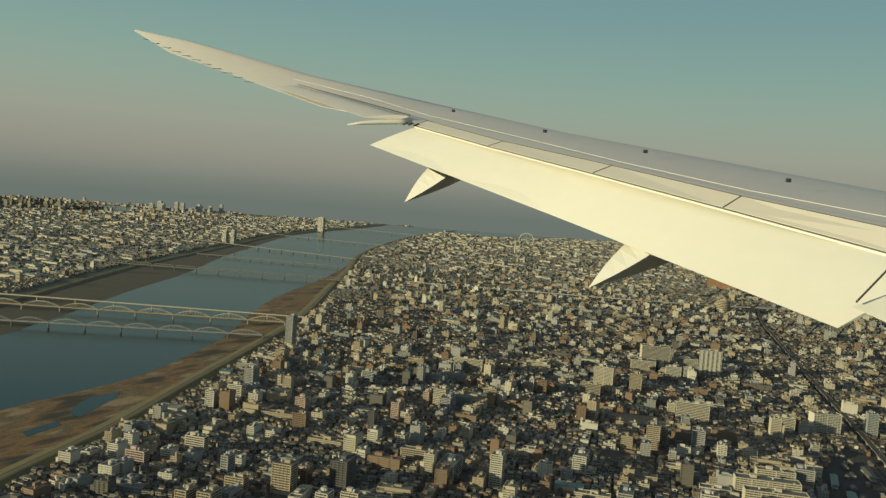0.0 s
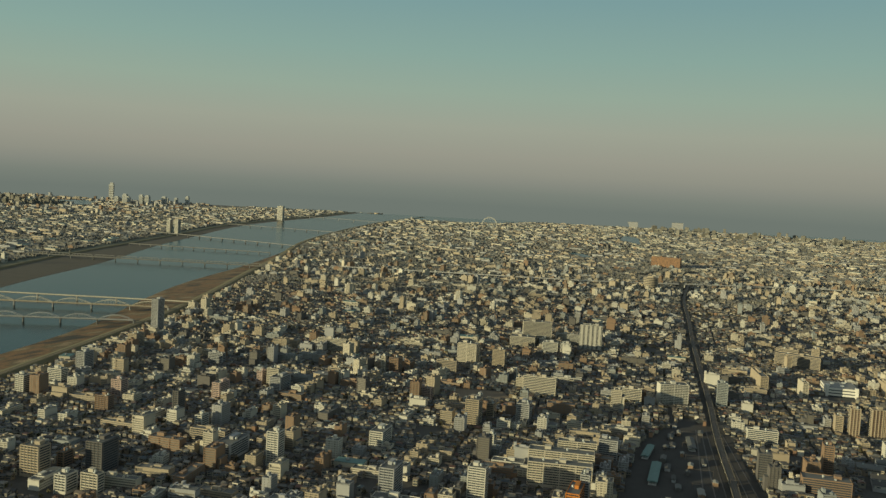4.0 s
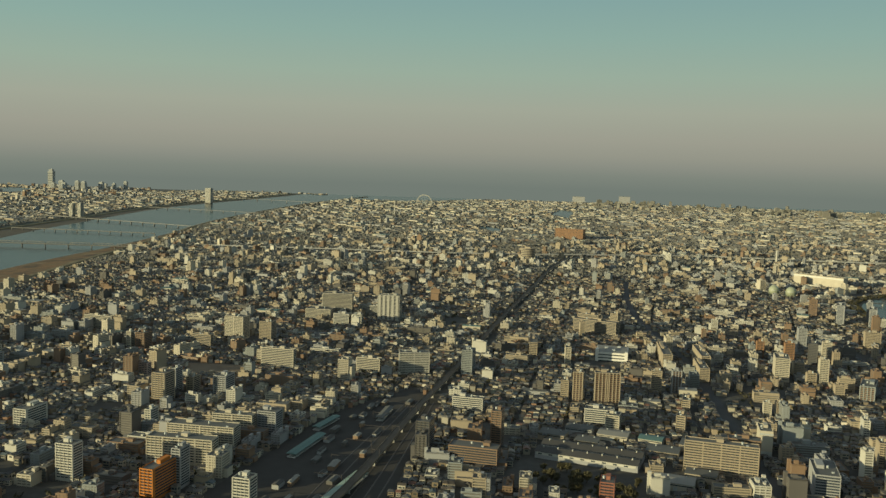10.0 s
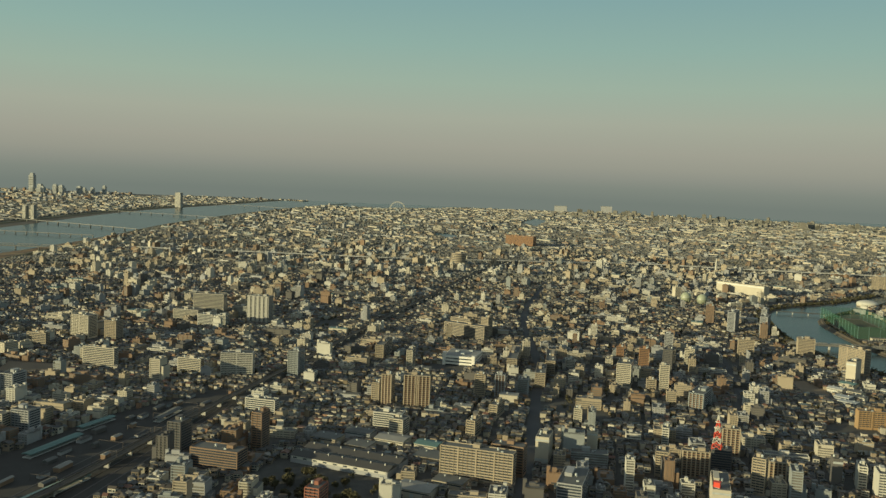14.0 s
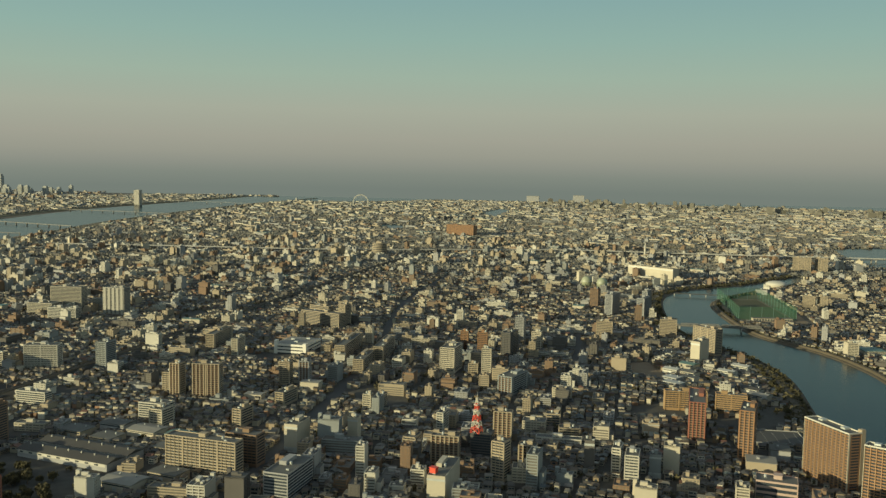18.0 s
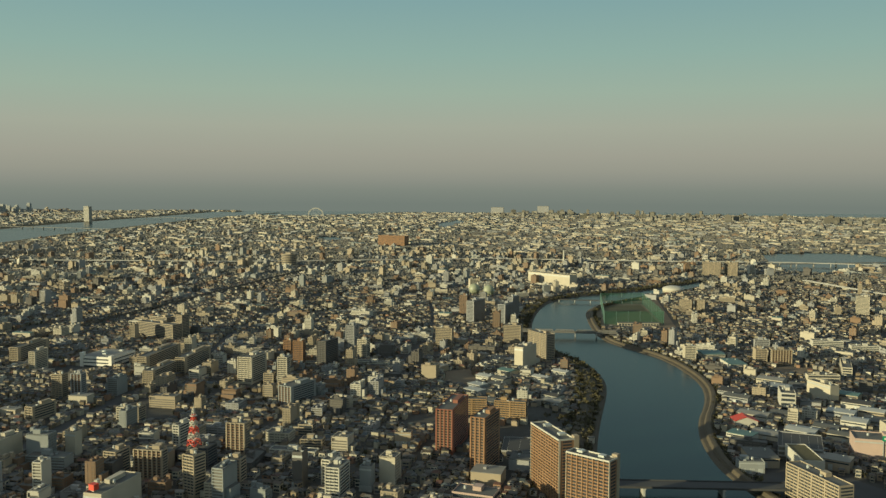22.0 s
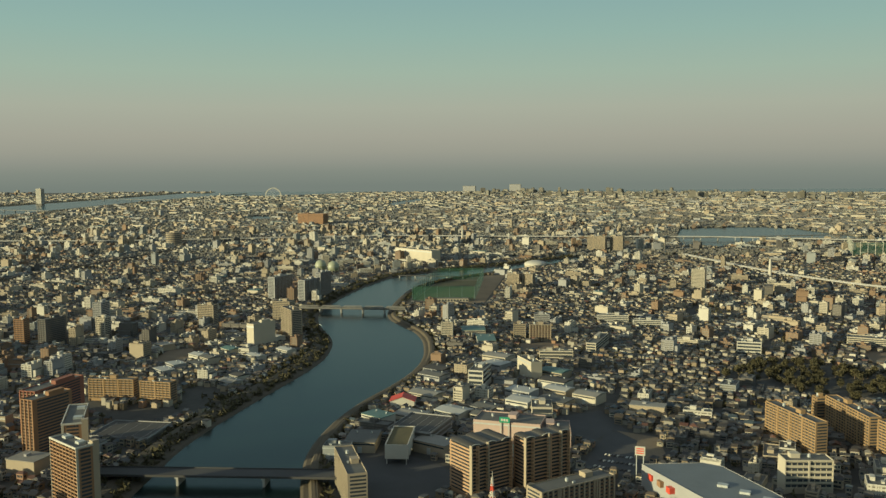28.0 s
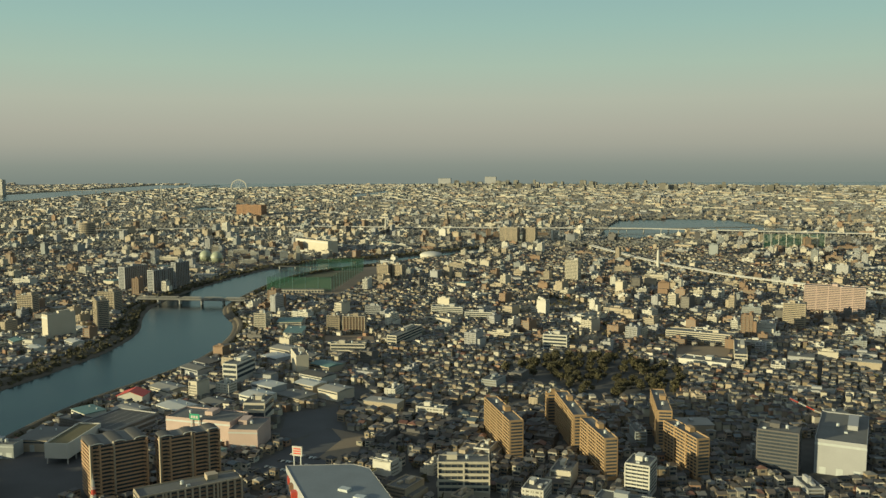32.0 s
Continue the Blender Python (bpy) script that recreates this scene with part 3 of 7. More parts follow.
def tower(style, colour, x, y, w, d, h, rot, seed, storey=1.5):
    """A tall building: A with balconies, P the same with dark balconies between tall piers, S a long housing slab, O an office, W a hall."""
    piers = style == "P"
    style = "A" if piers else style
    rng = random.Random(seed)
    take_rect(x, y, w + 4, d + 4, rot)
    paint = FACADE[colour]
    floors = max(2, round(h / storey))
    fh = h / floors
    words = {"white": "white", "cream": "cream", "tan": "tan", "brown": "brown-tiled", "red": "red-brown", "vivid": "bright orange", "orange": "orange-brown tiled", "grey": "grey", "dark": "dark grey", "bluegrey": "blue-grey", "pink": "pinkish", "stripe": "white and dark striped", "ochre": "ochre-orange tiled"}[colour]
    size = "tall" if floors > 12 else "mid-rise" if floors > 6 else "low"
    if style in "AS":
        name, lab = "apartment_building", f"{size} {words} apartment block with stacked balconies" if style == "A" else f"long {words} housing slab with rows of balconies"
    elif style == "O":
        name, lab = "office_building", f"{size} {words} building with rows of windows"
    else:
        name, lab = "warehouse", f"large {words} hall with a flat roof"
    root = thing(name, pose(x, y, 0, 0, 0, rot), lab, "warehouse" if style == "W" else "building", "buildings of the city")
    bays = max(2, round(w / 2.6))
    far = x * VIEW.x + y * VIEW.y > 900 or floors < 9
    body = bmesh.new()
    box(body, -w / 2, -d / 2 + (0.62 if style in "AS" else 0), 0, w / 2, d / 2, h)
    part("wall", body, paint, root)
    if style in "AS":
        for s in (-1, 1):
            body = bmesh.new()
            box(body, s * w / 2 - 0.2, -d / 2 - 0.02, 0, s * w / 2 + 0.2, d / 2 + 0.02, h + 0.1)
            part("end_wall", body, paint, root)
        if w > 16:
            for k in range(1, int(w // 9)):
                xk = -w / 2 + k * w / (w // 9)
                body = bmesh.new()
                box(body, xk - 0.35, -d / 2 - 0.05, 0, xk + 0.35, -d / 2 + 0.7, h + 0.05)
                part("fin_wall", body, paint, root)
    roof_clutter(root, w, d, h, paint, rng)
    if style in "AS":
        if piers:
            for i in range(bays + 1):
                bm = bmesh.new()
                xk = -w / 2 + 0.3 + i * (w - 0.6) / bays
                box(bm, xk - 0.32, -d / 2 - 0.25, 0, xk + 0.32, -d / 2 + 0.62, h + 0.3)
                part("pier", bm, paint, root)
        bal, win = mesh_of("balcony", balcony_mesh(bays, w - 0.5), FACADE["brown"] if piers else paint), mesh_of("ribbon_window", panes(bays, w - 0.6, fh * 0.66), GLASS)
        rows(root, "balcony", bal, floors, fh, (0, -d / 2 + 0.62, 0), 0, far)
        rows(root, "ribbon_window", win, floors, fh, (0, -d / 2 + 0.6, 0.12), 0, far)
        nb = max(1, round(d / 3))
        side = mesh_of("side_glazing", panes(nb, d * 0.82, fh * 0.5), GLASS)
        rows(root, "side_glazing", side, floors, fh, (w / 2 + 0.21, 0.2, 0.4), 90, True)
        if piers:
            rows(root, "side_glazing", side, floors, fh, (-w / 2 - 0.21, 0.2, 0.4), -90, True)
    elif style == "O":
        bays = max(3, round(w / 1.5))
        glazed = 0.28 if x * VIEW.x + y * VIEW.y > 1500 else 0.55
        front, side = mesh_of("ribbon_window", panes(bays, w - 0.8, fh * glazed), GLASS), mesh_of("side_glazing", panes(max(2, round(d / 1.8)), d - 0.8, fh * glazed), GLASS)
        sill = bmesh.new()
        box(sill, -w / 2 - 0.1, -0.14, 0, w / 2 + 0.1, 0.02, 0.22)
        sill = mesh_of("ledge", sill, paint)
        if w > 40 and h > 20:
            for i in range(15):
                bm = bmesh.new()
                xk = -w / 2 + 0.3 + i * (w - 0.6) / 14
                box(bm, xk - 0.28, -d / 2 - 0.3, 0, xk + 0.28, -d / 2, h)
                part("pier", bm, paint, root)
        if colour == "stripe":
            for i in range(5):
                bm = bmesh.new()
                xk = -w / 2 + (i + 0.5) * w / 5
                box(bm, xk - w * 0.055, -d / 2 - 0.5, 0, xk + w * 0.055, -d / 2, h)
                part("pier", bm, paint, root)
        for k in range(floors):
            part("ribbon_window", front, None, root, at=(0, -d / 2, k * fh + fh * 0.3))
            part("ledge", sill, None, root, at=(0, -d / 2, k * fh + fh * 0.05))
        rows(root, "side_glazing", side, floors, fh, (w / 2, 0, fh * 0.3), 90, True)
    else:
        bm = bmesh.new()
        box(bm, -w / 2 - 0.08, -d / 2 - 0.08, h * 0.86, w / 2 + 0.08, -d / 2, h * 0.93)
        part("fascia", bm, STEEL, root)
        for i in range(3):
            bm = bmesh.new()
            xk = -w / 2 + (i + 0.5) * w / 3
            box(bm, xk - 1.3, -d / 2 - 0.06, 0, xk + 1.3, -d / 2, min(3, h * 0.45))
            part("shutter", bm, STEEL, root)
    return root


tower("A", "grey", -613.1, 808.1, 8.0, 12.6, 38.8, 12, 0)
tower("O", "stripe", -188.9, 1066.0, 25.5, 11.2, 30.1, 12, 2)
tower("O", "cream", -254, 1060, 34, 14, 27, 24, 3)
tower("O", "cream", -261, 1035, 29, 19, 12.1, 16, 4)
tower("O", "white", -221, 1019, 17.5, 11, 12.4, 14, 5)
tower("O", "white", -205, 1024, 11, 10, 12.5, 18, 331)
tower("O", "white", -222, 1083, 30, 9, 13.2, 22, 332)
tower("A", "brown", 87.8, 721.6, 6.3, 11.0, 23.3, 12, 6)
tower("O", "white", 130.5, 801.7, 19.5, 10.0, 11.6, 12, 13)
tower("O", "white", 38.4, 785.2, 22.4, 7.0, 10.1, 12, 14)
tower("A", "red", 179.6, 648.8, 7.1, 11.7, 18.3, 12, 17)
tower("P", "red", 436, 943, 9.6, 37, 25, 11, 22)
tower("A", "brown", 229.8, 1410.0, 9.3, 10.4, 23.2, 0, 25)
tower("A", "tan", 298.0, 1216.4, 15.0, 8.1, 18.6, 12, 26)
tower("A", "tan", 350.1, 1257.0, 15.8, 11.7, 19.4, 12, 27)
tower("O", "orange", -408.1, 2375.6, 74.6, 21.1, 26.4, 0, 28)
tower("O", "white", -49.5, 1870.1, 11.2, 9.4, 26.2, 0, 29)
tower("W", "cream", 219.3, 1749.6, 80.5, 16.9, 18.6, -20, 30)
tower("A", "tan", 414.1, 2001.0, 29.1, 12.0, 24.7, 0, 31)
tower("A", "tan", 443.7, 2013.8, 20.7, 12.0, 24.7, 0, 32)
tower("O", "pink", 492, 851, 19.5, 12, 11, 6, 35, 2.6)
tower("O", "dark", 908.4, 1106.6, 16.7, 12.0, 18.0, 0, 45)
tower("W", "grey", 932.0, 1131.9, 19.7, 45.0, 14.3, 0, 46)
tower("A", "white", 862.8, 1054.5, 9.5, 12.0, 13.1, 0, 47)
tower("A", "tan", 458.0, 1539.3, 13.7, 10.3, 17.9, 0, 48)
tower("A", "tan", 472.9, 1544.9, 11.5, 8.9, 17.8, 0, 49)
tower("A", "pink", 909.0, 1524.9, 47.1, 12.0, 23.7, 0, 50)
tower("A", "tan", 884.6, 1446.0, 15.9, 12.0, 19.4, 0, 51)
tower("S", "cream", 645.3, 1622.4, 14.0, 11.7, 23.2, 0, 52)
tower("A", "grey", 234.6, 1156.2, 7.8, 12.3, 25.1, 12, 53)
tower("P", "tan", 718.4, 958.6, 37.5, 9.7, 12.0, 58, 56)
tower("A", "white", -488.9, 544.0, 7.7, 8.1, 15.7, 12, 57)
tower("A", "grey", -519.2, 629.4, 8.5, 13.0, 18.1, 12, 58)
tower("A", "pink", -429.3, 587.5, 8.6, 9.4, 13.6, 12, 59)
tower("A", "tan", -564.5, 731.5, 9.5, 13.8, 15.9, 12, 60)
tower("A", "brown", -399.4, 546.0, 10.9, 7.4, 13.1, 12, 61)
tower("A", "pink", -363.5, 632.9, 6.4, 16.6, 13.7, 12, 62)
tower("O", "tan", -288.7, 538.4, 26.6, 6.8, 8.7, 12, 63)
tower("A", "dark", -349.2, 570.9, 4.4, 9.4, 20.0, 12, 64)
tower("A", "white", -223.0, 526.1, 7.8, 9.2, 22.0, 12, 65)
tower("O", "cream", -415.1, 449.4, 14.9, 6.0, 12.3, 12, 66)
tower("O", "pink", -427.3, 408.1, 14.3, 6.0, 9.2, 12, 67)
tower("A", "tan", -322.2, 427.5, 12.5, 10.5, 18.6, 12, 68)
tower("A", "grey", -370.8, 431.2, 4.8, 9.8, 12.7, 12, 69)
tower("A", "tan", -345.9, 411.1, 12.5, 6.8, 8.9, 12, 70)
tower("O", "white", -496.1, 582.4, 13.3, 8.3, 13.6, 12, 71)
tower("O", "grey", -449.9, 724.3, 15.0, 6.0, 12.2, 12, 72)
tower("O", "cream", -404.5, 851.6, 31.8, 6.0, 14.7, 12, 73)
tower("A", "cream", -353.1, 691.7, 10.7, 14.7, 17.1, 12, 74)
tower("O", "tan", -331.4, 750.8, 12.2, 6.0, 10.7, 12, 75)
tower("A", "brown", -319.1, 445.9, 4.1, 9.2, 10.7, 12, 76)
tower("A", "tan", -340.1, 381.2, 8.5, 13.0, 9.7, 12, 77)
tower("A", "tan", -352.5, 375.0, 7.1, 11.7, 9.7, 12, 78)
tower("A", "white", -286.2, 419.6, 7.4, 10.1, 10.9, 12, 79)
tower("A", "cream", -271.4, 425.2, 10.6, 6.2, 12.5, 12, 80)
tower("A", "dark", -297.8, 455.1, 10.9, 16.4, 19.7, 12, 81)
tower("A", "white", -314.2, 558.1, 5.2, 10.1, 10.4, 12, 82)
tower("A", "grey", -257.5, 524.7, 11.3, 26.9, 10.6, 12, 83)
tower("O", "cream", -156.9, 820.0, 29.8, 6.0, 16.1, 12, 84)
tower("A", "tan", -160.3, 688.6, 10.0, 14, 21.5, 12, 85)
tower("A", "grey", -164.0, 706.2, 3.2, 9.6, 20.5, 12, 86)
tower("A", "tan", -157.9, 716.8, 5.5, 10.4, 12.9, 12, 87)
tower("A", "grey", -131.3, 720.0, 9.9, 14, 16.9, 12, 88)
tower("A", "brown", -301.4, 809.4, 8.8, 13.3, 15.7, 12, 89)
tower("A", "cream", -309.8, 801.4, 4.1, 6.0, 16.8, 12, 90)
tower("A", "cream", -266.3, 898, 20, 13, 22, 8, 91)
tower("A", "tan", -233.8, 904.4, 12.2, 11.5, 19.1, 12, 92)
tower("O", "tan", -263.8, 845.1, 20.2, 6.0, 12.3, 12, 93)
tower("A", "pink", -364.5, 686.5, 4.7, 9.6, 13.3, 12, 94)
tower("A", "grey", -342.2, 683.4, 9.4, 20.5, 12.9, 12, 95)
tower("A", "white", -190.1, 601.2, 9.3, 20.4, 12.3, 12, 96)
tower("A", "white", -89.3, 545.5, 10.4, 8.7, 20.4, 12, 97)
tower("A", "grey", -134.6, 521.9, 8.9, 17.5, 18.6, 12, 98)
tower("A", "pink", -231.1, 736.6, 15.1, 6.0, 10.2, 12, 99)
tower("A", "white", -122.0, 638.4, 4.2, 9.2, 12.1, 12, 100)
tower("O", "cream", -80.9, 843.8, 20.7, 6.0, 13.0, 12, 101)
tower("A", "dark", 51.5, 692.4, 8.3, 12.8, 18.7, 12, 102)
tower("O", "brown", 89.8, 682.8, 29.2, 12.3, 11.7, 12, 103)
tower("A", "tan", 87.3, 857.8, 5.6, 10.4, 14.7, 12, 105)
tower("A", "bluegrey", -9.6, 888.9, 8.8, 13.3, 20.9, 12, 107)
tower("P", "orange", 470, 912, 8, 23, 30.1, 3, 124)
tower("O", "cream", 829.0, 1360.0, 47.4, 12.0, 7.4, 0, 128)
tower("A", "white", -47.4, 861.4, 25.2, 11.3, 19.0, 30, 130)
tower("A", "vivid", -32, 553, 7.5, 22, 17, 10, 135)
tower("S", "cream", -57, 597, 39.5, 9.7, 15.3, 18, 136)
tower("S", "cream", -66, 625, 42.5, 11, 14.3, 17, 137)
tower("S", "cream", -64, 651, 26, 8, 14.7, 18, 138)
tower("A", "grey", -46.1, 664.3, 12.4, 10.6, 16.4, 12, 139)
tower("A", "grey", -31.0, 567.8, 5.0, 9.9, 21.9, 12, 140)
tower("A", "white", 18.2, 560.4, 9.2, 8.6, 17.2, 12, 141)
tower("P", "grey", 263.0, 1366.4, 30.2, 8.6, 25.1, 90, 142)
tower("P", "grey", 297.8, 1369.1, 27.0, 8.3, 23.1, 90, 143)
tower("P", "grey", 293.7, 1401.0, 19.7, 6.2, 26.9, 90, 144)
tower("A", "white", -1786, 2004, 13, 12, 38, 0, 302)
tower("A", "white", -1764, 2014, 13, 12, 39, 0, 303)

DARKROOF = shade("dark_sheet_roof", (0.055, 0.052, 0.048), 0.8, grain=1.2, amount=0.15, stain=0.1, stains=0.25)
# pale roof toned down; on far depots the lower tone stands in for haze
MUTEDROOF = shade("muted_sheet_roof", (0.22, 0.212, 0.187), 0.8, grain=1.5, amount=0.1, stain=0.1, stains=0.25)
PALEROOF = shade("pale_sheet_roof", (0.36, 0.36, 0.33), 0.6, grain=1.5, amount=0.1, stain=0.15, stains=0.15)
# the blocks on the near bank: narrow lit ends, long sides running back along the streets
tower("A", "tan", 125, 1032, 8.2, 62, 13.3, 18, 108)
tower("A", "tan", 166, 991, 8, 42, 11.6, 18, 109)
tower("A", "tan", 158, 1036, 7.9, 53, 14.1, 19, 110)
tower("A", "tan", 7, 1002, 7.1, 46, 13.9, 20, 317)
tower("A", "cream", 50, 976, 5, 19, 16.1, 20, 106)
tower("A", "tan", 144, 917, 8, 7, 17.4, 14, 9)
tower("P", "grey", 159, 920, 7.5, 7, 18.8, 20, 10)
tower("A", "tan", 176, 875, 5.8, 20.5, 9.4, 8, 111)
tower("P", "tan", 99, 853, 7.5, 8, 23.2, 12, 7)
tower("P", "tan", 119, 861, 19, 8, 23.6, 22, 8)
tower("A", "tan", 183, 821, 5.8, 14, 11.2, 6, 318)
tower("W", "cream", 261, 827, 6.2, 6, 14.8, 12, 319)
tower("A", "cream", 231, 891, 5.4, 6, 10.2, 14, 116)
tower("A", "tan", 238.5, 897, 4.2, 9, 10, 14, 117)
tower("A", "cream", 228, 1023, 11.5, 24, 20.1, 10, 112)
tower("A", "cream", 262, 1017, 7.2, 7, 22.7, 16, 113)
tower("A", "tan", 253, 1012, 7.4, 6, 10.7, 16, 114)
tower("P", "bluegrey", 297, 985, 11, 27, 13.4, -3, 115)
tower("A", "orange", 201, 1106, 6.4, 6, 16.3, 16, 132)
tower("A", "orange", 229, 1083, 8.2, 7, 21.7, 16, 133)
tower("A", "dark", 249, 1095, 8, 20, 22.3, 2, 131)
tower("A", "cream", 259, 1136, 8.5, 8, 17, 8, 320)
tower("P", "tan", 336, 874, 11, 7, 17.6, 15, 18)
tower("O", "tan", 352, 918, 9, 8, 8.1, 18, 119)
tower("A", "tan", 369, 899, 12.5, 8, 6.4, 20, 321)
tower("A", "white", 296, 873, 4, 13, 12.5, 10, 322)
tower("A", "tan", 361, 811, 7, 8, 20.7, -3, 21)
tower("A", "tan", 307, 814, 7, 12, 14.6, 10, 19)
tower("P", "tan", 325, 819, 15.5, 6, 15.8, 16, 20)
tower("P", "tan", 368, 832, 9.5, 7, 14, 14, 118)
tower("W", "dark", 398, 846, 5.2, 8, 17.8, 14, 120)
tower("A", "white", 411, 854, 4.4, 12.5, 14.2, 8, 323)
tower("A", "white", 422, 843, 7, 14, 15.4, 11, 36)
tower("W", "bluegrey", 431, 856, 6, 6, 12.3, 12, 324)
tower("W", "tan", 411, 930, 9.5, 7, 7.8, 20, 121)
tower("A", "tan", 221, 744, 41.5, 8, 18.5, 9, 11)
tower("A", "brown", 231, 765, 18.5, 9.5, 17.2, 9, 313)
tower("A", "cream", 143, 793, 9, 12, 11.8, 8, 314)
tower("W", "cream", 239, 801, 8, 18, 15.6, 12, 325)
tower("O", "grey", 277, 742, 13, 28, 14, 10, 326)
tower("O", "tan", 31, 1130, 48, 12, 15.5, -4, 328)
tower("O", "tan", 18, 1146, 24, 9, 18.5, -4, 329)
tower("A", "tan", 48, 1143, 8, 10, 22.8, -4, 330)
# housing slabs of the eastern quarter, long sides to the sun
tower("O", "white", -2158, 3003, 24, 20, 60, 12, 301)
tower("S", "ochre", 418, 1000, 28, 7, 13, 20, 122)
tower("S", "ochre", 447, 1007, 20, 7, 13, 12, 123)
tower("W", "pink", 661.5, 1031.8, 34, 17, 11.2, 10, 126)
tower("W", "pink", 685.7, 1033.3, 13.5, 20, 9.6, 21, 127)
tower("S", "ochre", 791.5, 1083.6, 40, 6.5, 17.4, -50, 38)
tower("S", "ochre", 816.2, 1106.1, 41, 6.2, 17.4, -59, 39)
tower("S", "ochre", 839.3, 1074.7, 30, 5.8, 17.4, -53, 40)
tower("S", "ochre", 853.1, 1130.0, 38, 6.7, 17.4, -71.6, 41)
tower("S", "ochre", 873.1, 1088.9, 27, 5.8, 17.4, -48, 42)
tower("A", "ochre", 799.5, 1126.5, 4.5, 5, 15.5, -59, 307)
tower("A", "tan", 396.3, 1206, 27, 9, 23.5, -35, 23)
tower("W", "cream", 397, 1166, 8, 22, 18.5, -10, 24)
tower("S", "tan", 632.2, 928.6, 36, 8, 17.0, -48, 37)
tower("A", "cream", 801, 1022, 20, 8.5, 14.3, 26, 43, 2.4)
tower("O", "white", 602.5, 1125, 9.5, 22, 12, 10, 33, 2.8)
tower("W", "cream", 623.7, 1156.7, 22.6, 7.6, 13, -45, 134)
tower("O", "cream", 667, 1063, 11, 16, 11.5, 22, 34, 3.6)
tower("W", "bluegrey", 597, 972, 13, 8, 6, 22, 309)
tower("O", "white", 742, 1296, 17, 10, 9.5, 8, 310, 2.4)
tower("O", "cream", 862, 1322, 8, 50, 6.6, 9, 311, 2.2)
tower("W", "white", 846, 1284, 30, 13, 4.5, -6, 312)
tower("O", "dark", 335, 846, 12, 10, 12, 12, 315)
tower("W", "cream", 346, 775, 9, 30, 15, 12, 316)

def hall(x, y, w, d, h, rot, k):
    """A low industrial hall: walls, a shallow pitched or flat roof with an edge, shutters and roof vents."""
    take_rect(x, y, w + 3, d + 3, rot)
    roofs = ((FLATROOF, "grey"), (MUTEDROOF, "pale"), (DARKROOF, "dark"), (FLATROOF, "grey"), (PALEROOF, "white"), (GREENPAINT, "green"), (MUTEDROOF, "pale"))
    rm, word = roofs[k % 7]
    root = thing("industrial_hall", pose(x, y, 0, 0, 0, rot), f"low cream industrial hall with a {word} sheet roof", "industrial hall", "halls beside the river")
    bm = bmesh.new()
    box(bm, -w / 2, -d / 2, 0, w / 2, d / 2, h)
    part("wall", bm, FACADE[("white", "cream", "grey", "tan")[k % 4]], root)
    bm = bmesh.new()
    rise = 0.9 if k % 3 else 0.1
    a, b = w / 2 + 0.25, d / 2 + 0.25
    v = [bm.verts.new(p) for p in ((-a, -b, h), (a, -b, h), (a, b, h), (-a, b, h), (-a, -b, h + 0.25), (a, -b, h + 0.25), (a, b, h + 0.25), (-a, b, h + 0.25), (-a, 0, h + 0.26 + rise), (a, 0, h + 0.26 + rise))]
    for f in ((3, 2, 1, 0), (0, 1, 5, 4), (2, 3, 7, 6), (1, 2, 6, 9, 5), (3, 0, 4, 8, 7), (4, 5, 9, 8), (6, 7, 8, 9)):
        bm.faces.new([v[i] for i in f])
    part("roof", bm, rm, root)
    n = max(1, int(w / 10))
    for i in range(n):
        bm = bmesh.new()
        xk = -w / 2 + (i + 0.5) * w / n
        box(bm, xk - 1.1, -d / 2 - 0.06, 0, xk + 1.1, -d / 2, h * 0.6)
        part("shutter", bm, STEEL, root)
    bm = bmesh.new()
    box(bm, -w / 2 + 0.4, -d / 2 - 0.05, h * 0.74, w / 2 - 0.4, -d / 2, h * 0.88)
    part("ribbon_window", bm, GLASS, root)
    for i in range(2):
        bm = bmesh.new()
        cyl(bm, (i - 0.5) * w * 0.5, d * 0.22, h + 0.3 + rise * 0.3, h + 1.1 + rise * 0.5, 0.45, 0.4, 10)
        part("roof_vent", bm, STEEL, root)


hr = random.Random(11)


def hall_zone(poly, step, rot, top, share=0.85, sorts=20):
    c, s = math.cos(radians(rot)), math.sin(radians(rot))
    xs, ys = [p[0] for p in poly], [p[1] for p in poly]
    cx, cy = sum(xs) / len(xs), sum(ys) / len(ys)
    k = 0
    for i in range(-12, 13):
        for j in range(-12, 13):
            u, v = i * step + hr.uniform(-1, 1) * step * 0.08 + (j % 2) * step * 0.4, j * step * 0.78
            x, y = cx + u * c - v * s, cy + u * s + v * c
            w, d = step * hr.uniform(0.62, 0.85), step * 0.78 * hr.uniform(0.6, 0.82)
            ok = inside(poly, np.array([x]), np.array([y]))[0]
            if ok and not taken_at([x, x - w * 0.4, x + w * 0.4, x], [y, y, y, y - d * 0.45]).any() and hr.random() < share:
                hall(x, y, w, d, hr.uniform(3.0, top), rot + hr.uniform(-3, 3), sorts if sorts < 20 and hr.random() < 0.7 else hr.randrange(20))
                k += 1

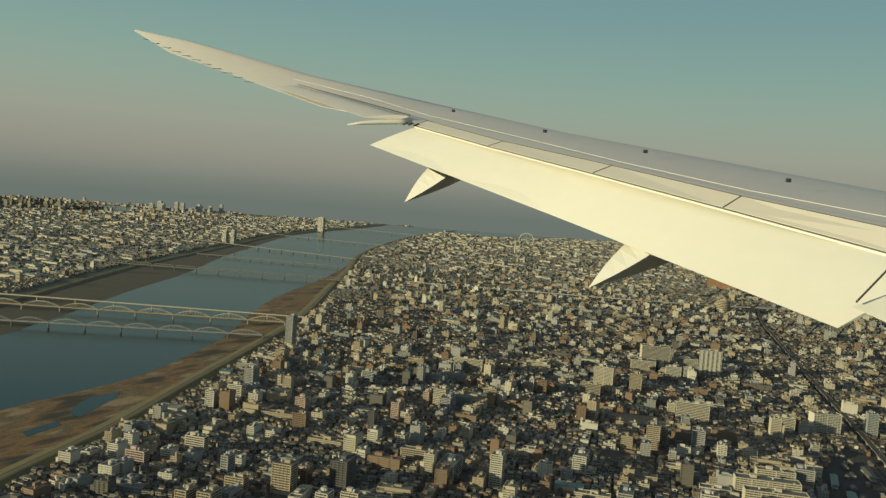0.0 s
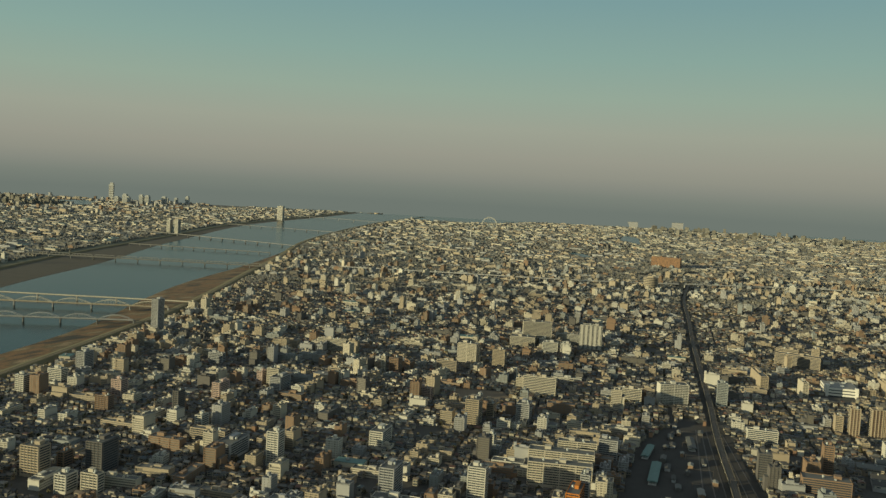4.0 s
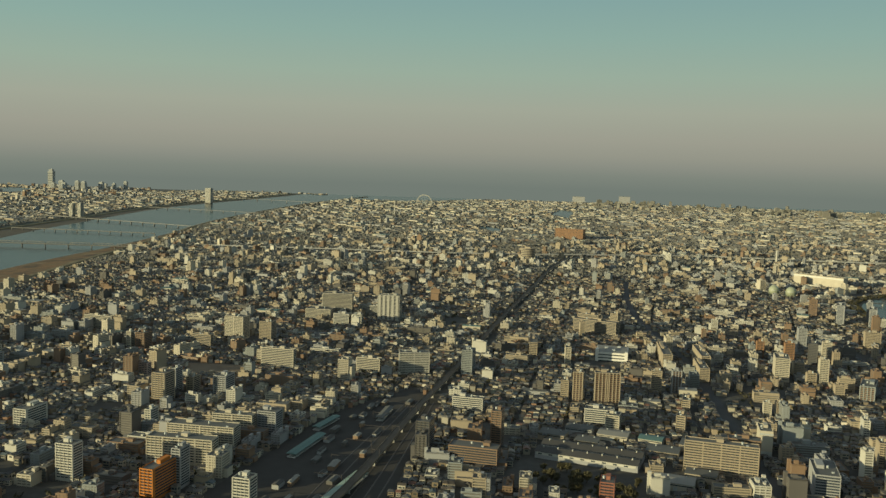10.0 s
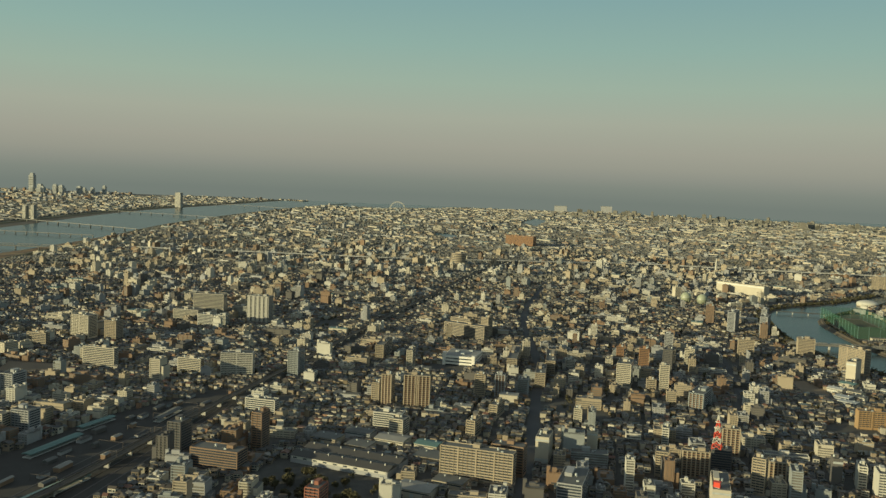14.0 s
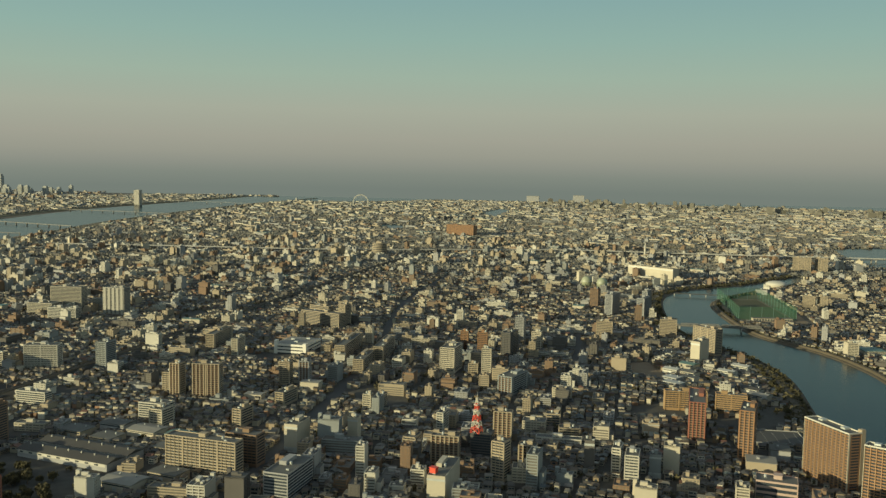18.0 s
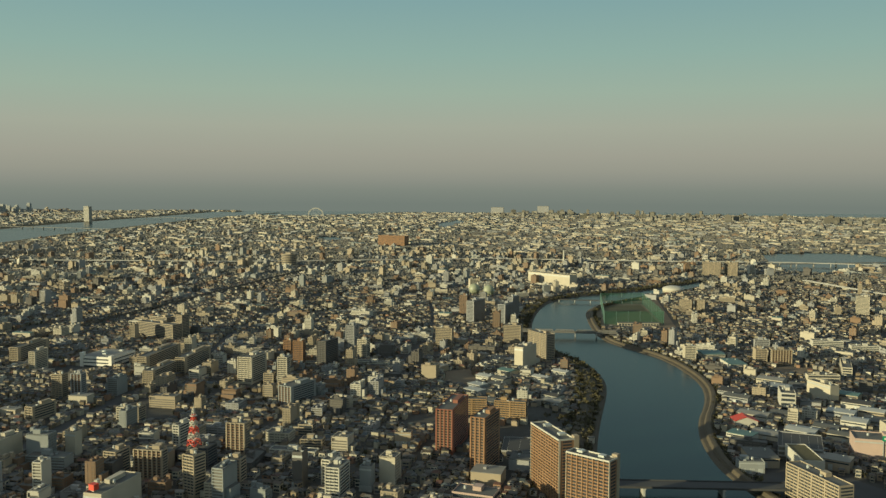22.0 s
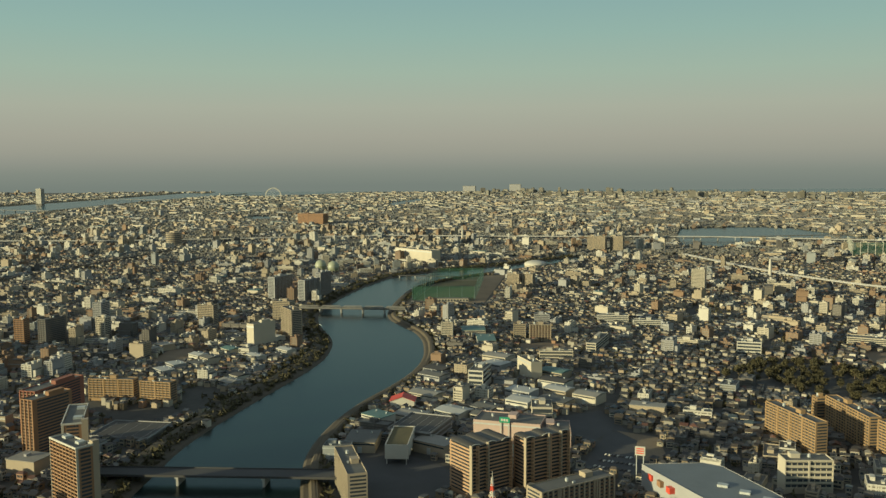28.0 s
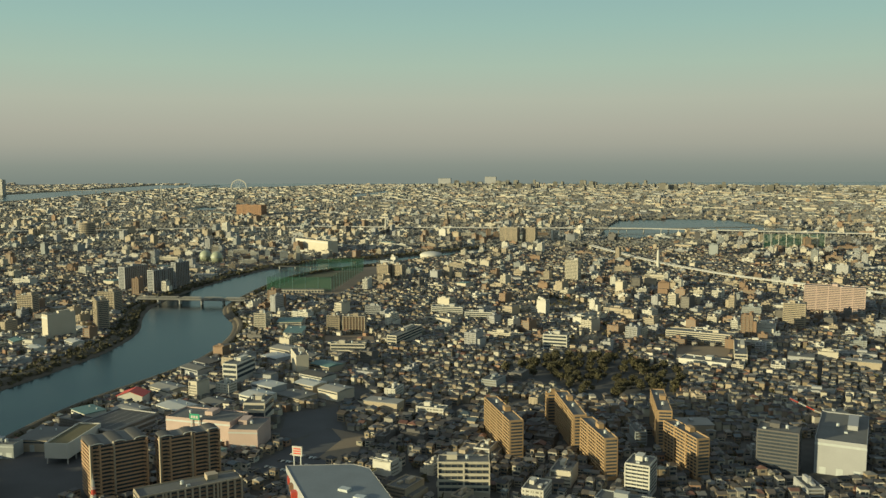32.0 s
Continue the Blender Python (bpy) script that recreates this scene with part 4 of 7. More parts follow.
def banded_building(x, y, w, d, h, rot, levels):
    """A low white building: thick white bands between dark window strips, stair pillars at both ends, a pale roof deck."""
    take_rect(x, y, w + 4, d + 4, rot)
    root = thing("office_building", pose(x, y, 0, 0, 0, rot), "low bright white building with dark window bands", "building", "buildings of the city")
    bm = bmesh.new()
    box(bm, -w / 2 + 0.4, -d / 2 + 0.4, 0, w / 2 - 0.4, d / 2 - 0.4, h - 0.2)
    part("glazing", bm, GLASS, root)
    fh = h / levels
    for k in range(levels):
        bm = bmesh.new()
        box(bm, -w / 2, -d / 2, k * fh + 0.38 * fh, w / 2, d / 2, (k + 1) * fh + 0.01)
        part("wall_band", bm, BRIGHTWHITE, root)
    for s, top in ((-1, 3.0), (1, 1.2)):
        bm = bmesh.new()
        box(bm, s * (w / 2 - 1.2) - 1.4, -d / 2 - 0.6, 0, s * (w / 2 - 1.2) + 1.4, -d / 2 + 3.5, h + top)
        part("stair_tower", bm, BRIGHTWHITE, root)
    bm = bmesh.new()
    box(bm, -w / 2 + 0.5, -d / 2 + 0.5, h + 0.01, w / 2 - 0.5, d / 2 - 0.5, h + 0.12)
    top = part("roof", bm, MUTEDROOF, root)
    for u, v in ((-0.2, 0.1), (0.2, 0.3), (0.05, -0.2)):
        bm = bmesh.new()
        box(bm, u * w - 1.6, v * d - 1.2, h + 0.12, u * w + 1.6, v * d + 1.2, h + 1.3)
        part("roof_unit", bm, STEEL, top)


BRIGHTWHITE = shade("white_tile", (0.66, 0.63, 0.55), 0.6, grain=2.0, amount=0.08, stain=0.12, stains=0.1)
banded_building(79, 1021, 29, 34, 8.6, 13, 3)


def grid_tower(x, y, w, d, h, rot, bays):
    """Orange-tiled apartment tower: pale columns frame deep balconies, a pale cornice tops it."""
    take_rect(x, y, w + 4, d + 4, rot)
    root = thing("apartment_tower", pose(x, y, 0, 0, 0, rot), "tall orange-brown apartment tower framed by pale columns", "building", "towers on the river bank")
    n = round(h / 1.5)
    fh = h / n
    bm = bmesh.new()
    box(bm, -w / 2, -d / 2 + 0.9, 0, w / 2, d / 2, h)
    part("wall", bm, FACADE["orange"], root)
    slab = bmesh.new()
    box(slab, -w / 2, -d / 2 + 0.08, 0, w / 2, -d / 2 + 0.9, 0.12)
    box(slab, -w / 2, -d / 2 + 0.08, 0.12, w / 2, -d / 2 + 0.18, 0.6)
    slab = mesh_of("balcony", slab, FACADE["orange"])
    glass = mesh_of("ribbon_window", panes(bays * 2, w - 0.6, 1.05), GLASS)
    for k in range(1, n):
        part("balcony", slab, None, root, at=(0, 0, k * fh))
        part("ribbon_window", glass, None, root, at=(0, -d / 2 + 0.9, k * fh + 0.15))
    for i in range(bays + 1):
        bm = bmesh.new()
        xk = -w / 2 + i * w / bays
        box(bm, xk - 0.12, -d / 2 - 0.06, 0, xk + 0.12, -d / 2 + 0.9, h + 0.25)
        part("column", bm, FACADE["cream"] if i in (0, bays) else FACADE["vault"], root)
    side = mesh_of("side_glazing", panes(3, d * 0.6, 0.8), GLASS)
    rows(root, "side_glazing", side, n, fh, (w / 2 + 0.02, 0.3, 0.3), 90, True)
    bm = bmesh.new()
    for x0, y0, x1, y1 in ((-w / 2 - 0.15, -d / 2 - 0.2, w / 2 + 0.15, -d / 2 + 0.25), (-w / 2 - 0.15, d / 2 - 0.2, w / 2 + 0.15, d / 2 + 0.15), (-w / 2 - 0.15, -d / 2 + 0.25, -w / 2 + 0.2, d / 2 - 0.2), (w / 2 - 0.2, -d / 2 + 0.25, w / 2 + 0.15, d / 2 - 0.2)):
        box(bm, x0, y0, h - 0.05, x1, y1, h + 0.7)
    part("cornice", bm, FACADE["white"], root)
    bm = bmesh.new()
    box(bm, -w / 2 + 0.2, -d / 2 + 0.25, h - 0.08, w / 2 - 0.2, d / 2 - 0.2, h + 0.1)
    top = part("roof", bm, FLATROOF, root)
    for u in (-0.28, 0.22):
        bm = bmesh.new()
        box(bm, u * w - 1.5, 0, h + 0.1, u * w + 1.5, d / 2 - 0.5, h + 1.1)
        part("roof_unit", bm, STEEL, top)
    bm = bmesh.new()
    box(bm, w / 2 - 2.6, d / 2 - 0.2, 0, w / 2 + 0.1, d / 2 + 2.4, h + 1.8)
    part("stair_tower", bm, FACADE["tan"], root)


grid_tower(514.2, 891.3, 32, 8, 31.3, -45.6, 11)
grid_tower(541.4, 866, 22, 7, 30.2, -14.3, 8)


def arch_tower(x, y, w, d, h, rot, bays):
    """Tan apartment tower: shaded balcony front between proud lit columns, balconies on the sunny end and barrel-vaulted roof ends."""
    take_rect(x, y, w + 4, d + 4, rot)
    root = thing("apartment_tower", pose(x, y, 0, 0, 0, rot), "tall tan apartment tower with brown balconies and vaulted roof ends", "building", "arch-topped towers")
    bm = bmesh.new()
    box(bm, -w / 2 + 0.6, -d / 2 + 0.6, 0, w / 2, d / 2, h)
    part("wall", bm, FACADE["vault"], root)
    n = round(h / 1.5)
    slab = bmesh.new()
    box(slab, -w / 2 + 0.6, -d / 2, 0, w / 2, -d / 2 + 0.6, 0.12)
    box(slab, -w / 2 + 0.6, -d / 2, 0.12, w / 2, -d / 2 + 0.1, 0.62)
    slab = mesh_of("balcony", slab, FACADE["vault"])
    ends = bmesh.new()
    box(ends, -w / 2, -d / 2 + 0.4, 0, -w / 2 + 0.6, d / 2 - 0.4, 0.12)
    box(ends, -w / 2, -d / 2 + 0.4, 0.12, -w / 2 + 0.1, d / 2 - 0.4, 0.75)
    ends = mesh_of("end_balcony", ends, FACADE["vault"])
    glass, side = mesh_of("ribbon_window", panes(max(3, round(w / 2.4)), w - 1.6, 0.95), GLASS), mesh_of("side_glazing", panes(max(2, round(d / 2.4)), d - 1.6, 0.95), GLASS)
    for k in range(1, n):
        z = k * h / n
        part("balcony", slab, None, root, at=(0, 0, z))
        part("end_balcony", ends, None, root, at=(0, 0, z))
    rows(root, "ribbon_window", glass, n, h / n, (0.3, -d / 2 + 0.6, 0.3), 0, True)
    rows(root, "side_glazing", side, n, h / n, (-w / 2 + 0.6, 0, 0.3), -90, True)
    ladder = bmesh.new()
    box(ladder, -1.1, 0, 0, 0, 1.0, 0.55)
    ladder = mesh_of("corner_balcony", ladder, FACADE["vault"])
    for i, u in enumerate(bays):
        bm = bmesh.new()
        xk = -w / 2 + u * w
        box(bm, xk - 0.26, -d / 2 - 1.1, 0, xk + 0.26, -d / 2 + 0.6, h + (0.9 if i % 2 == 0 else 0.2))
        part("column", bm, FACADE["vault"] if i % 2 else FACADE["tan"], root)
        if u > 0:
            for k in range(1, n):
                part("corner_balcony", ladder, None, root, at=(xk - 0.26, -d / 2 - 1.0, k * h / n))
    for u in (0.12, 0.5, 0.88):
        bm = bmesh.new()
        xk, r, k = -w / 2 + u * w, min(2.6, w * 0.12), 9
        a = [[bm.verts.new((xk + r * math.cos(math.pi * i / k), yy, h + 0.02 + 0.34 * r * math.sin(math.pi * i / k))) for i in range(k + 1)] for yy in (-d / 2 + 0.2, d / 2 - 0.5)]
        for i in range(k):
            bm.faces.new((a[0][i], a[0][i + 1], a[1][i + 1], a[1][i]))
        bm.faces.new(a[0]); bm.faces.new(a[1][::-1])
        bmesh.ops.recalc_face_normals(bm, faces=bm.faces[:])
        part("roof_vault", bm, DARKROOF, root)
        bm = bmesh.new()
        for i in range(k):
            ang, nxt = math.pi * i / k, math.pi * (i + 1) / k
            beam(bm, (xk + r * math.cos(ang), -d / 2 + 0.1, h + 0.34 * r * math.sin(ang)), (xk + r * math.cos(nxt), -d / 2 + 0.1, h + 0.34 * r * math.sin(nxt)), 0.16)
        part("vault_rim", bm, FACADE["white"], root)
    bm = bmesh.new()
    box(bm, -w / 2 + 0.4, -d / 2 + 0.4, h, w / 2, d / 2, h + 0.12)
    part("roof", bm, FLATROOF, root)


arch_tower(676.3, 962.5, 21.9, 15.5, 22.6, 62, (0.0, 0.16, 0.40, 0.97))
arch_tower(697.0, 981.0, 24.0, 8.9, 22.8, 58, (0.0, 0.17, 0.52, 0.56, 0.80, 0.98))


def car_deck(x, y, w, d, h, rot, levels, label):
    """An open parking deck: dark storeys between pale parapet bands, ramps' kerbs on top."""
    take_rect(x, y, w + 3, d + 3, rot)
    root = thing("parking_deck", pose(x, y, 0, 0, 0, rot), label, "parking deck", "parking decks")
    bm = bmesh.new()
    box(bm, -w / 2 + 0.5, -d / 2 + 0.5, 0, w / 2 - 0.5, d / 2 - 0.5, h - 0.2)
    # solid core; its dark colour stands in for shade between the open decks
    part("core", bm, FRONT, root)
    for k in range(levels):
        z = h * (k + 1) / levels
        bm = bmesh.new()
        box(bm, -w / 2, -d / 2, z - 0.3, w / 2, d / 2, z)
        part("deck", bm, DARKROOF if k == levels - 1 else CONCRETE, root)
        for x0, y0, x1, y1 in ((-w / 2, -d / 2 - 0.12, w / 2, -d / 2), (-w / 2, d / 2, w / 2, d / 2 + 0.12), (-w / 2 - 0.12, -d / 2, -w / 2, d / 2), (w / 2, -d / 2, w / 2 + 0.12, d / 2)):
            bm = bmesh.new()
            box(bm, x0, y0, z - 0.45, x1, y1, z + 0.55)
            part("parapet", bm, FACADE["grey"], root)
    for i in range(5):
        bm = bmesh.new()
        xk = -w / 2 + (i + 0.5) * w / 5
        box(bm, xk - 0.05, -d * 0.42, h, xk + 0.05, d * 0.42, h + 0.02)
        part("bay_line", bm, FACADE["white"], root)


car_deck(618.5, 1016, 23, 30, 7.6, 5, 3, "dark three-level parking deck with pale parapet bands")
car_deck(481, 953, 32, 27, 3.2, 18, 1, "low grey-green parking deck with pale edges near the river")


def raised_hall(x, y, w, d, h, rot):
    """A white hall raised on columns, with a moss-brown roof inside a pale rim."""
    take_rect(x, y, w + 3, d + 3, rot)
    root = thing("raised_hall", pose(x, y, 0, 0, 0, rot), "white hall on columns with a moss-brown flat roof", "hall", "halls beside the river")
    bm = bmesh.new()
    box(bm, -w / 2, -d / 2, 2.8, w / 2, d / 2, h)
    part("wall", bm, FACADE["white"], root)
    bm = bmesh.new()
    box(bm, -w / 2 + 0.5, -d / 2 + 0.5, h, w / 2 - 0.5, d / 2 - 0.5, h + 0.15)
    part("roof", bm, GRASS, root)
    for x0, y0, x1, y1 in ((-w / 2, -d / 2, w / 2, -d / 2 + 0.4), (-w / 2, d / 2 - 0.4, w / 2, d / 2), (-w / 2, -d / 2 + 0.4, -w / 2 + 0.4, d / 2 - 0.4), (w / 2 - 0.4, -d / 2 + 0.4, w / 2, d / 2 - 0.4)):
        bm = bmesh.new()
        box(bm, x0, y0, h, x1, y1, h + 0.6)
        part("parapet", bm, FACADE["white"], root)
    for i in range(5):
        for sx in (-1, 1):
            bm = bmesh.new()
            yk = -d / 2 + 0.8 + i * (d - 1.6) / 4
            box(bm, sx * (w / 2 - 0.8) - 0.25, yk - 0.25, 0, sx * (w / 2 - 0.8) + 0.25, yk + 0.25, 2.8)
            part("column", bm, CONCRETE, root)


raised_hall(622.5, 988, 10.8, 30, 9, 22)
hall(600, 990, 15, 20, 5.4, 22, 3)
# the school and its neighbours above the bend
tower("A", "tan", 569, 1276, 9.5, 9, 12.6, 22, 340)
tower("P", "tan", 585, 1280, 17, 8, 12.6, 24, 341)
tower("O", "cream", 621, 1216, 24, 6, 6.8, 22, 342, 2.2)
tower("O", "cream", 636, 1268, 7.5, 44, 7.9, 4, 343, 2.2)
tower("A", "grey", 563, 1344, 13, 7, 9.3, 18, 344)
tower("O", "white", 617, 1376, 27, 11, 7.8, 16, 345)
tower("O", "white", 649, 1372, 25, 9, 6.2, 16, 346)
hall(528, 1276, 19, 20, 5.6, 28, 5)
hall(551, 1250, 14, 26, 4.4, 28, 12)
tower("A", "cream", 513, 1259, 9, 12, 13.0, 20, 347)
take([(569, 1258), (606, 1276), (621, 1255), (590, 1232)])
flat("sports_ground", [(571, 1258), (606, 1273), (618, 1255), (590, 1234)], 0.14, SAND, "bare brown sports ground beside a school", "sports ground")
take_rect(346, 775, 12, 33, 0)
roof_box = thing("rooftop_box", pose(346, 764, 15), "bright red box on a flat roof", "rooftop box")
bm = bmesh.new()
box(bm, -1.6, -1.4, 0.5, 1.6, 1.4, 3.0)
box(bm, -1.8, -1.6, 3.0, 1.8, 1.6, 3.2)
part("shell", bm, shade("box_red", (0.60, 0.06, 0.03), 0.5), roof_box)
bm = bmesh.new()
box(bm, -1.4, -1.2, 0.05, 1.4, 1.2, 0.5)
part("plinth", bm, CONCRETE, roof_box)
take([(668, 1083), (688, 1105), (718, 1064), (706, 1046), (694, 1041), (684, 1050)])
flat("vacant_yard", [(670, 1082), (688, 1103), (716, 1066), (704, 1070), (700, 1050), (690, 1050)], 0.07, ASPHALT, "dark empty yard between houses and works", "yard")
flat("bare_patch", [(706, 1070), (720, 1058), (725, 1031), (738, 1030), (738, 1042), (728, 1068)], 0.13, SAND, "bare brown patch of ground beside a car park", "bare ground")
take([(816, 1342), (852, 1350), (858, 1300), (822, 1300)])
flat("school_yard", [(816, 1342), (852, 1348), (857, 1302), (824, 1302)], 0.15, SAND, "bare brown school yard among houses", "sports ground")

hall_zone([(590, 985), (660, 960), (735, 1020), (700, 1090), (640, 1180), (560, 1215), (548, 1185), (566, 1110)], 23, -12, 6.0, 0.68)
hall_zone([(330, 1110), (420, 1040), (478, 1045), (474, 1115), (440, 1180), (385, 1215), (345, 1190)], 17, -18, 4.5, 0.34)
hall_zone([(120, 700), (220, 700), (235, 740), (200, 790), (110, 780)], 24, 5, 5.0, 0.8, 3)

# ---------------------------------------------------------------- the fabric of small houses and middling blocks
def soup(name, V, faces, mats, face_mat, label, category, group=""):
    """Many alike pieces in one mesh: V (count, verts, 3), one set of faces for all; face_mat per face, or per piece and face."""
    n, nv, _ = V.shape
    tot = np.array([len(f) for f in faces])
    loops = np.concatenate([np.array(f) for f in faces])
    me = bpy.data.meshes.new(name)
    me.vertices.add(n * nv)
    me.vertices.foreach_set("co", V.astype(np.float32).ravel())
    allv = (loops[None, :] + np.arange(n)[:, None] * nv).ravel().astype(np.int32)
    me.loops.add(len(allv))
    me.loops.foreach_set("vertex_index", allv)
    total = np.tile(tot, n).astype(np.int32)
    start = np.r_[0, np.cumsum(total)[:-1]].astype(np.int32)
    me.polygons.add(len(total))
    me.polygons.foreach_set("loop_start", start)
    fm = np.asarray(face_mat)
    fm = np.tile(fm, n) if fm.ndim == 1 else fm.ravel()
    me.polygons.foreach_set("material_index", fm.astype(np.int32))
    me.polygons.foreach_set("use_smooth", np.zeros(len(total), bool))
    for m in mats:
        me.materials.append(m)
    me.update(calc_edges=True)
    return tagged(new(name, me), label, category, group, "stuff")


def placed(P, x, y, rot):
    """Turns and moves pieces: P (count, verts, 3)."""
    c, s = np.cos(rot)[:, None], np.sin(rot)[:, None]
    return np.stack([P[..., 0] * c - P[..., 1] * s + x[:, None], P[..., 0] * s + P[..., 1] * c + y[:, None], P[..., 2]], -1)


def box_pieces(x0, y0, z0, x1, y1, z1):
    o = np.zeros(np.broadcast(x0, y0, z0, x1, y1, z1).shape)
    x0, y0, z0, x1, y1, z1 = (a + o for a in (x0, y0, z0, x1, y1, z1))
    return np.stack([np.stack(p, -1) for p in ((x0, y0, z0), (x1, y0, z0), (x1, y1, z0), (x0, y1, z0), (x0, y0, z1), (x1, y0, z1), (x1, y1, z1), (x0, y1, z1))], 1)


SIDES = [(0, 1, 5, 4), (1, 2, 6, 5), (2, 3, 7, 6), (3, 0, 4, 7)]
LID = [(4, 5, 6, 7)]
FLOOR = [(3, 2, 1, 0)]


def shifted(faces, k):
    return [tuple(i + k for i in f) for f in faces]


rs = np.random.RandomState(7)


def in_view(x, y, near=-90, far=5200):
    dep = x * VIEW.x + y * VIEW.y
    lat = x * SIDE.x + y * SIDE.y
    left = lat > -dep * math.tan(radians(30)) - 60
    right = lat - 1170 < (dep - 214) * math.tan(radians(30)) + 60
    return (dep > near) & (dep < far) & left & right


# districts, each with its own turn of the street grid
sx, sy = np.meshgrid(np.arange(-3000, 2700, 170.0), np.arange(-400, 5500, 170.0))
seeds = np.c_[sx.ravel(), sy.ravel()] + rs.uniform(-65, 65, (sx.size, 2))
seeds = seeds[in_view(seeds[:, 0], seeds[:, 1], -250, 5400)]
TURNS = np.radians(np.where(rs.rand(len(seeds)) < 0.65, rs.normal(0, 4, len(seeds)), rs.normal(0, 18, len(seeds))))
TURNS = np.where((seeds[:, 0] < 470) & (seeds[:, 1] < 1500), np.radians(14) + TURNS * 0.45, TURNS)
FAR_SIDE = np.array(YODO_FAR_LEVEE)
lots = []
for (cx, cy), turn in zip(seeds, TURNS):
    far = cx * VIEW.x + cy * VIEW.y > 2050 or cx < np.interp(cy, FAR_SIDE[:, 1], FAR_SIDE[:, 0]) - 20
    mid_far = far and cx * VIEW.x + cy * VIEW.y < 3050 and cx > np.interp(cy, FAR_SIDE[:, 1], FAR_SIDE[:, 0]) - 20
    px, row, street = (6.2, 6.8, 3.8) if mid_far else (8.8, 9.6, 5.0) if far else (4.1, 4.7, 2.5) if cx > 480 else (4.5, 5.2, 2.7)
    per = rs.randint(7, 14)
    u = np.arange(-150, 150, px)
    u = u + np.floor((u + 150) / (px * per)) * street
    v0 = np.arange(-150, 150, 2 * row + street)
    v = np.concatenate([v0, v0 + row])
    U, Vv = np.meshgrid(u, v)
    back = np.repeat(np.r_[np.zeros(len(v0)), np.ones(len(v0))], len(u))
    U, Vv = U.ravel() + rs.normal(0, 0.6, U.size), Vv.ravel() + rs.normal(0, 0.5, U.size)
    X, Y = cx + U * np.cos(turn) - Vv * np.sin(turn), cy + U * np.sin(turn) + Vv * np.cos(turn)
    near = np.argsort((seeds[:, 0] - cx) ** 2 + (seeds[:, 1] - cy) ** 2)[:14]
    d2 = (X[:, None] - seeds[near, 0]) ** 2 + (Y[:, None] - seeds[near, 1]) ** 2
    ok = (np.argmin(d2, 1) == 0) & in_view(X, Y)
    lots.append(np.c_[X, Y, np.full(X.size, turn), np.full(X.size, 0.5 if mid_far else float(far)), back][ok])
lots = np.concatenate(lots)
dense = np.array([0.5 + 0.5 * noise.noise(Vector((x * 0.004, y * 0.004, 3.1))) for x, y in lots[:, :2]])

# middling blocks first: they claim their ground
free = ~taken_at(lots[:, 0], lots[:, 1])
want = rs.rand(len(lots)) < np.where(lots[:, 3] > 0.6, 0.016, np.where(lots[:, 3] > 0, 0.034, 0.04)) * (0.1 + 3.0 * dense ** 2) * np.where(lots[:, 0] * VIEW.x + lots[:, 1] * VIEW.y < 980, 2.2, 1.0)
west = lots[:, 0] < 380
want &= west | (rs.rand(len(lots)) < np.where(lots[:, 1] > 1300, 0.6, 0.22))
want &= ~inside([(-452, 728), (-379, 779), (-238, 740), (-132, 625), (-230, 563)], lots[:, 0], lots[:, 1]) | (rs.rand(len(lots)) < 0.25)
want &= ~inside([(15, 930), (80, 925), (105, 1000), (60, 1005)], lots[:, 0], lots[:, 1])
want &= ~inside([(415, 915), (520, 900), (505, 1000), (480, 1060), (440, 1065), (415, 1000)], lots[:, 0], lots[:, 1])
mids = lots[free & want]
keep = []
for k, (x, y, turn, far, _) in enumerate(mids):
    w, d = rs.uniform(4.5, 9.5), rs.uniform(6.5, 14)
    fl = int(np.clip(rs.gamma(2.2, 0.9 if far else 1.55) + 2, 3, 12))
    if rs.rand() < 0.2:
        w, d, fl = rs.uniform(14, 28), rs.uniform(6, 10), rs.randint(2, 6)
    if x > 690 and y < 1330 and fl > 4:
        fl = 3
    q = turn + (math.pi / 2 if rs.rand() < 0.2 else 0)
    c, s = math.cos(q) * w / 2, math.sin(q) * w / 2
    if taken_at([x, x + c, x - c], [y, y + s, y - s]).any():
        continue
    take_rect(x, y, w + 2.5, d + 2.5, math.degrees(q))
    keep.append((x, y, q, w, d, fl))
mids = np.array(keep)
# the blocks that stand nearest to the flight line are built out in full
near = np.argsort(mids[:, 0] * VIEW.x + mids[:, 1] * VIEW.y)
near = near[(mids[near, 5] >= 4) & (mids[near, 0] < 640) & (mids[near, 0] * VIEW.x + mids[near, 1] * VIEW.y > 430)][:24]
for i, (x, y, q, w, d, fl) in enumerate(mids[near]):
    tower("AOA"[i % 3], ("white", "cream", "tan", "brown", "grey", "cream", "pink")[i % 7], x, y, w, d, fl * 1.5, math.degrees(q), 400 + i)
mids = np.delete(mids, near, 0)

# wide low roofs of works and depots, mostly far off
sheds = lots[free & (rs.rand(len(lots)) < np.where(lots[:, 3] > 0.6, 0.04, np.where(lots[:, 3] > 0, 0.012, 0.0018)))]
keep = []
for x, y, turn, far, _ in sheds:
    w, d, h = rs.uniform(14, 40), rs.uniform(10, 22), rs.uniform(3, 6.5)
    if not far:
        w, d = w * 0.6, d * 0.6
    c, s = math.cos(turn) * w / 2, math.sin(turn) * w / 2
    if not taken_at([x, x + c, x - c], [y, y + s, y - s]).any():
        take_rect(x, y, w + 3, d + 3, math.degrees(turn))
        keep.append((x, y, turn, w / 2, d / 2, h))
sheds = np.array(keep)
a, b, h = sheds[:, 3], sheds[:, 4], sheds[:, 5]
body = box_pieces(-a, -b, np.zeros(len(a)), a, b, h)
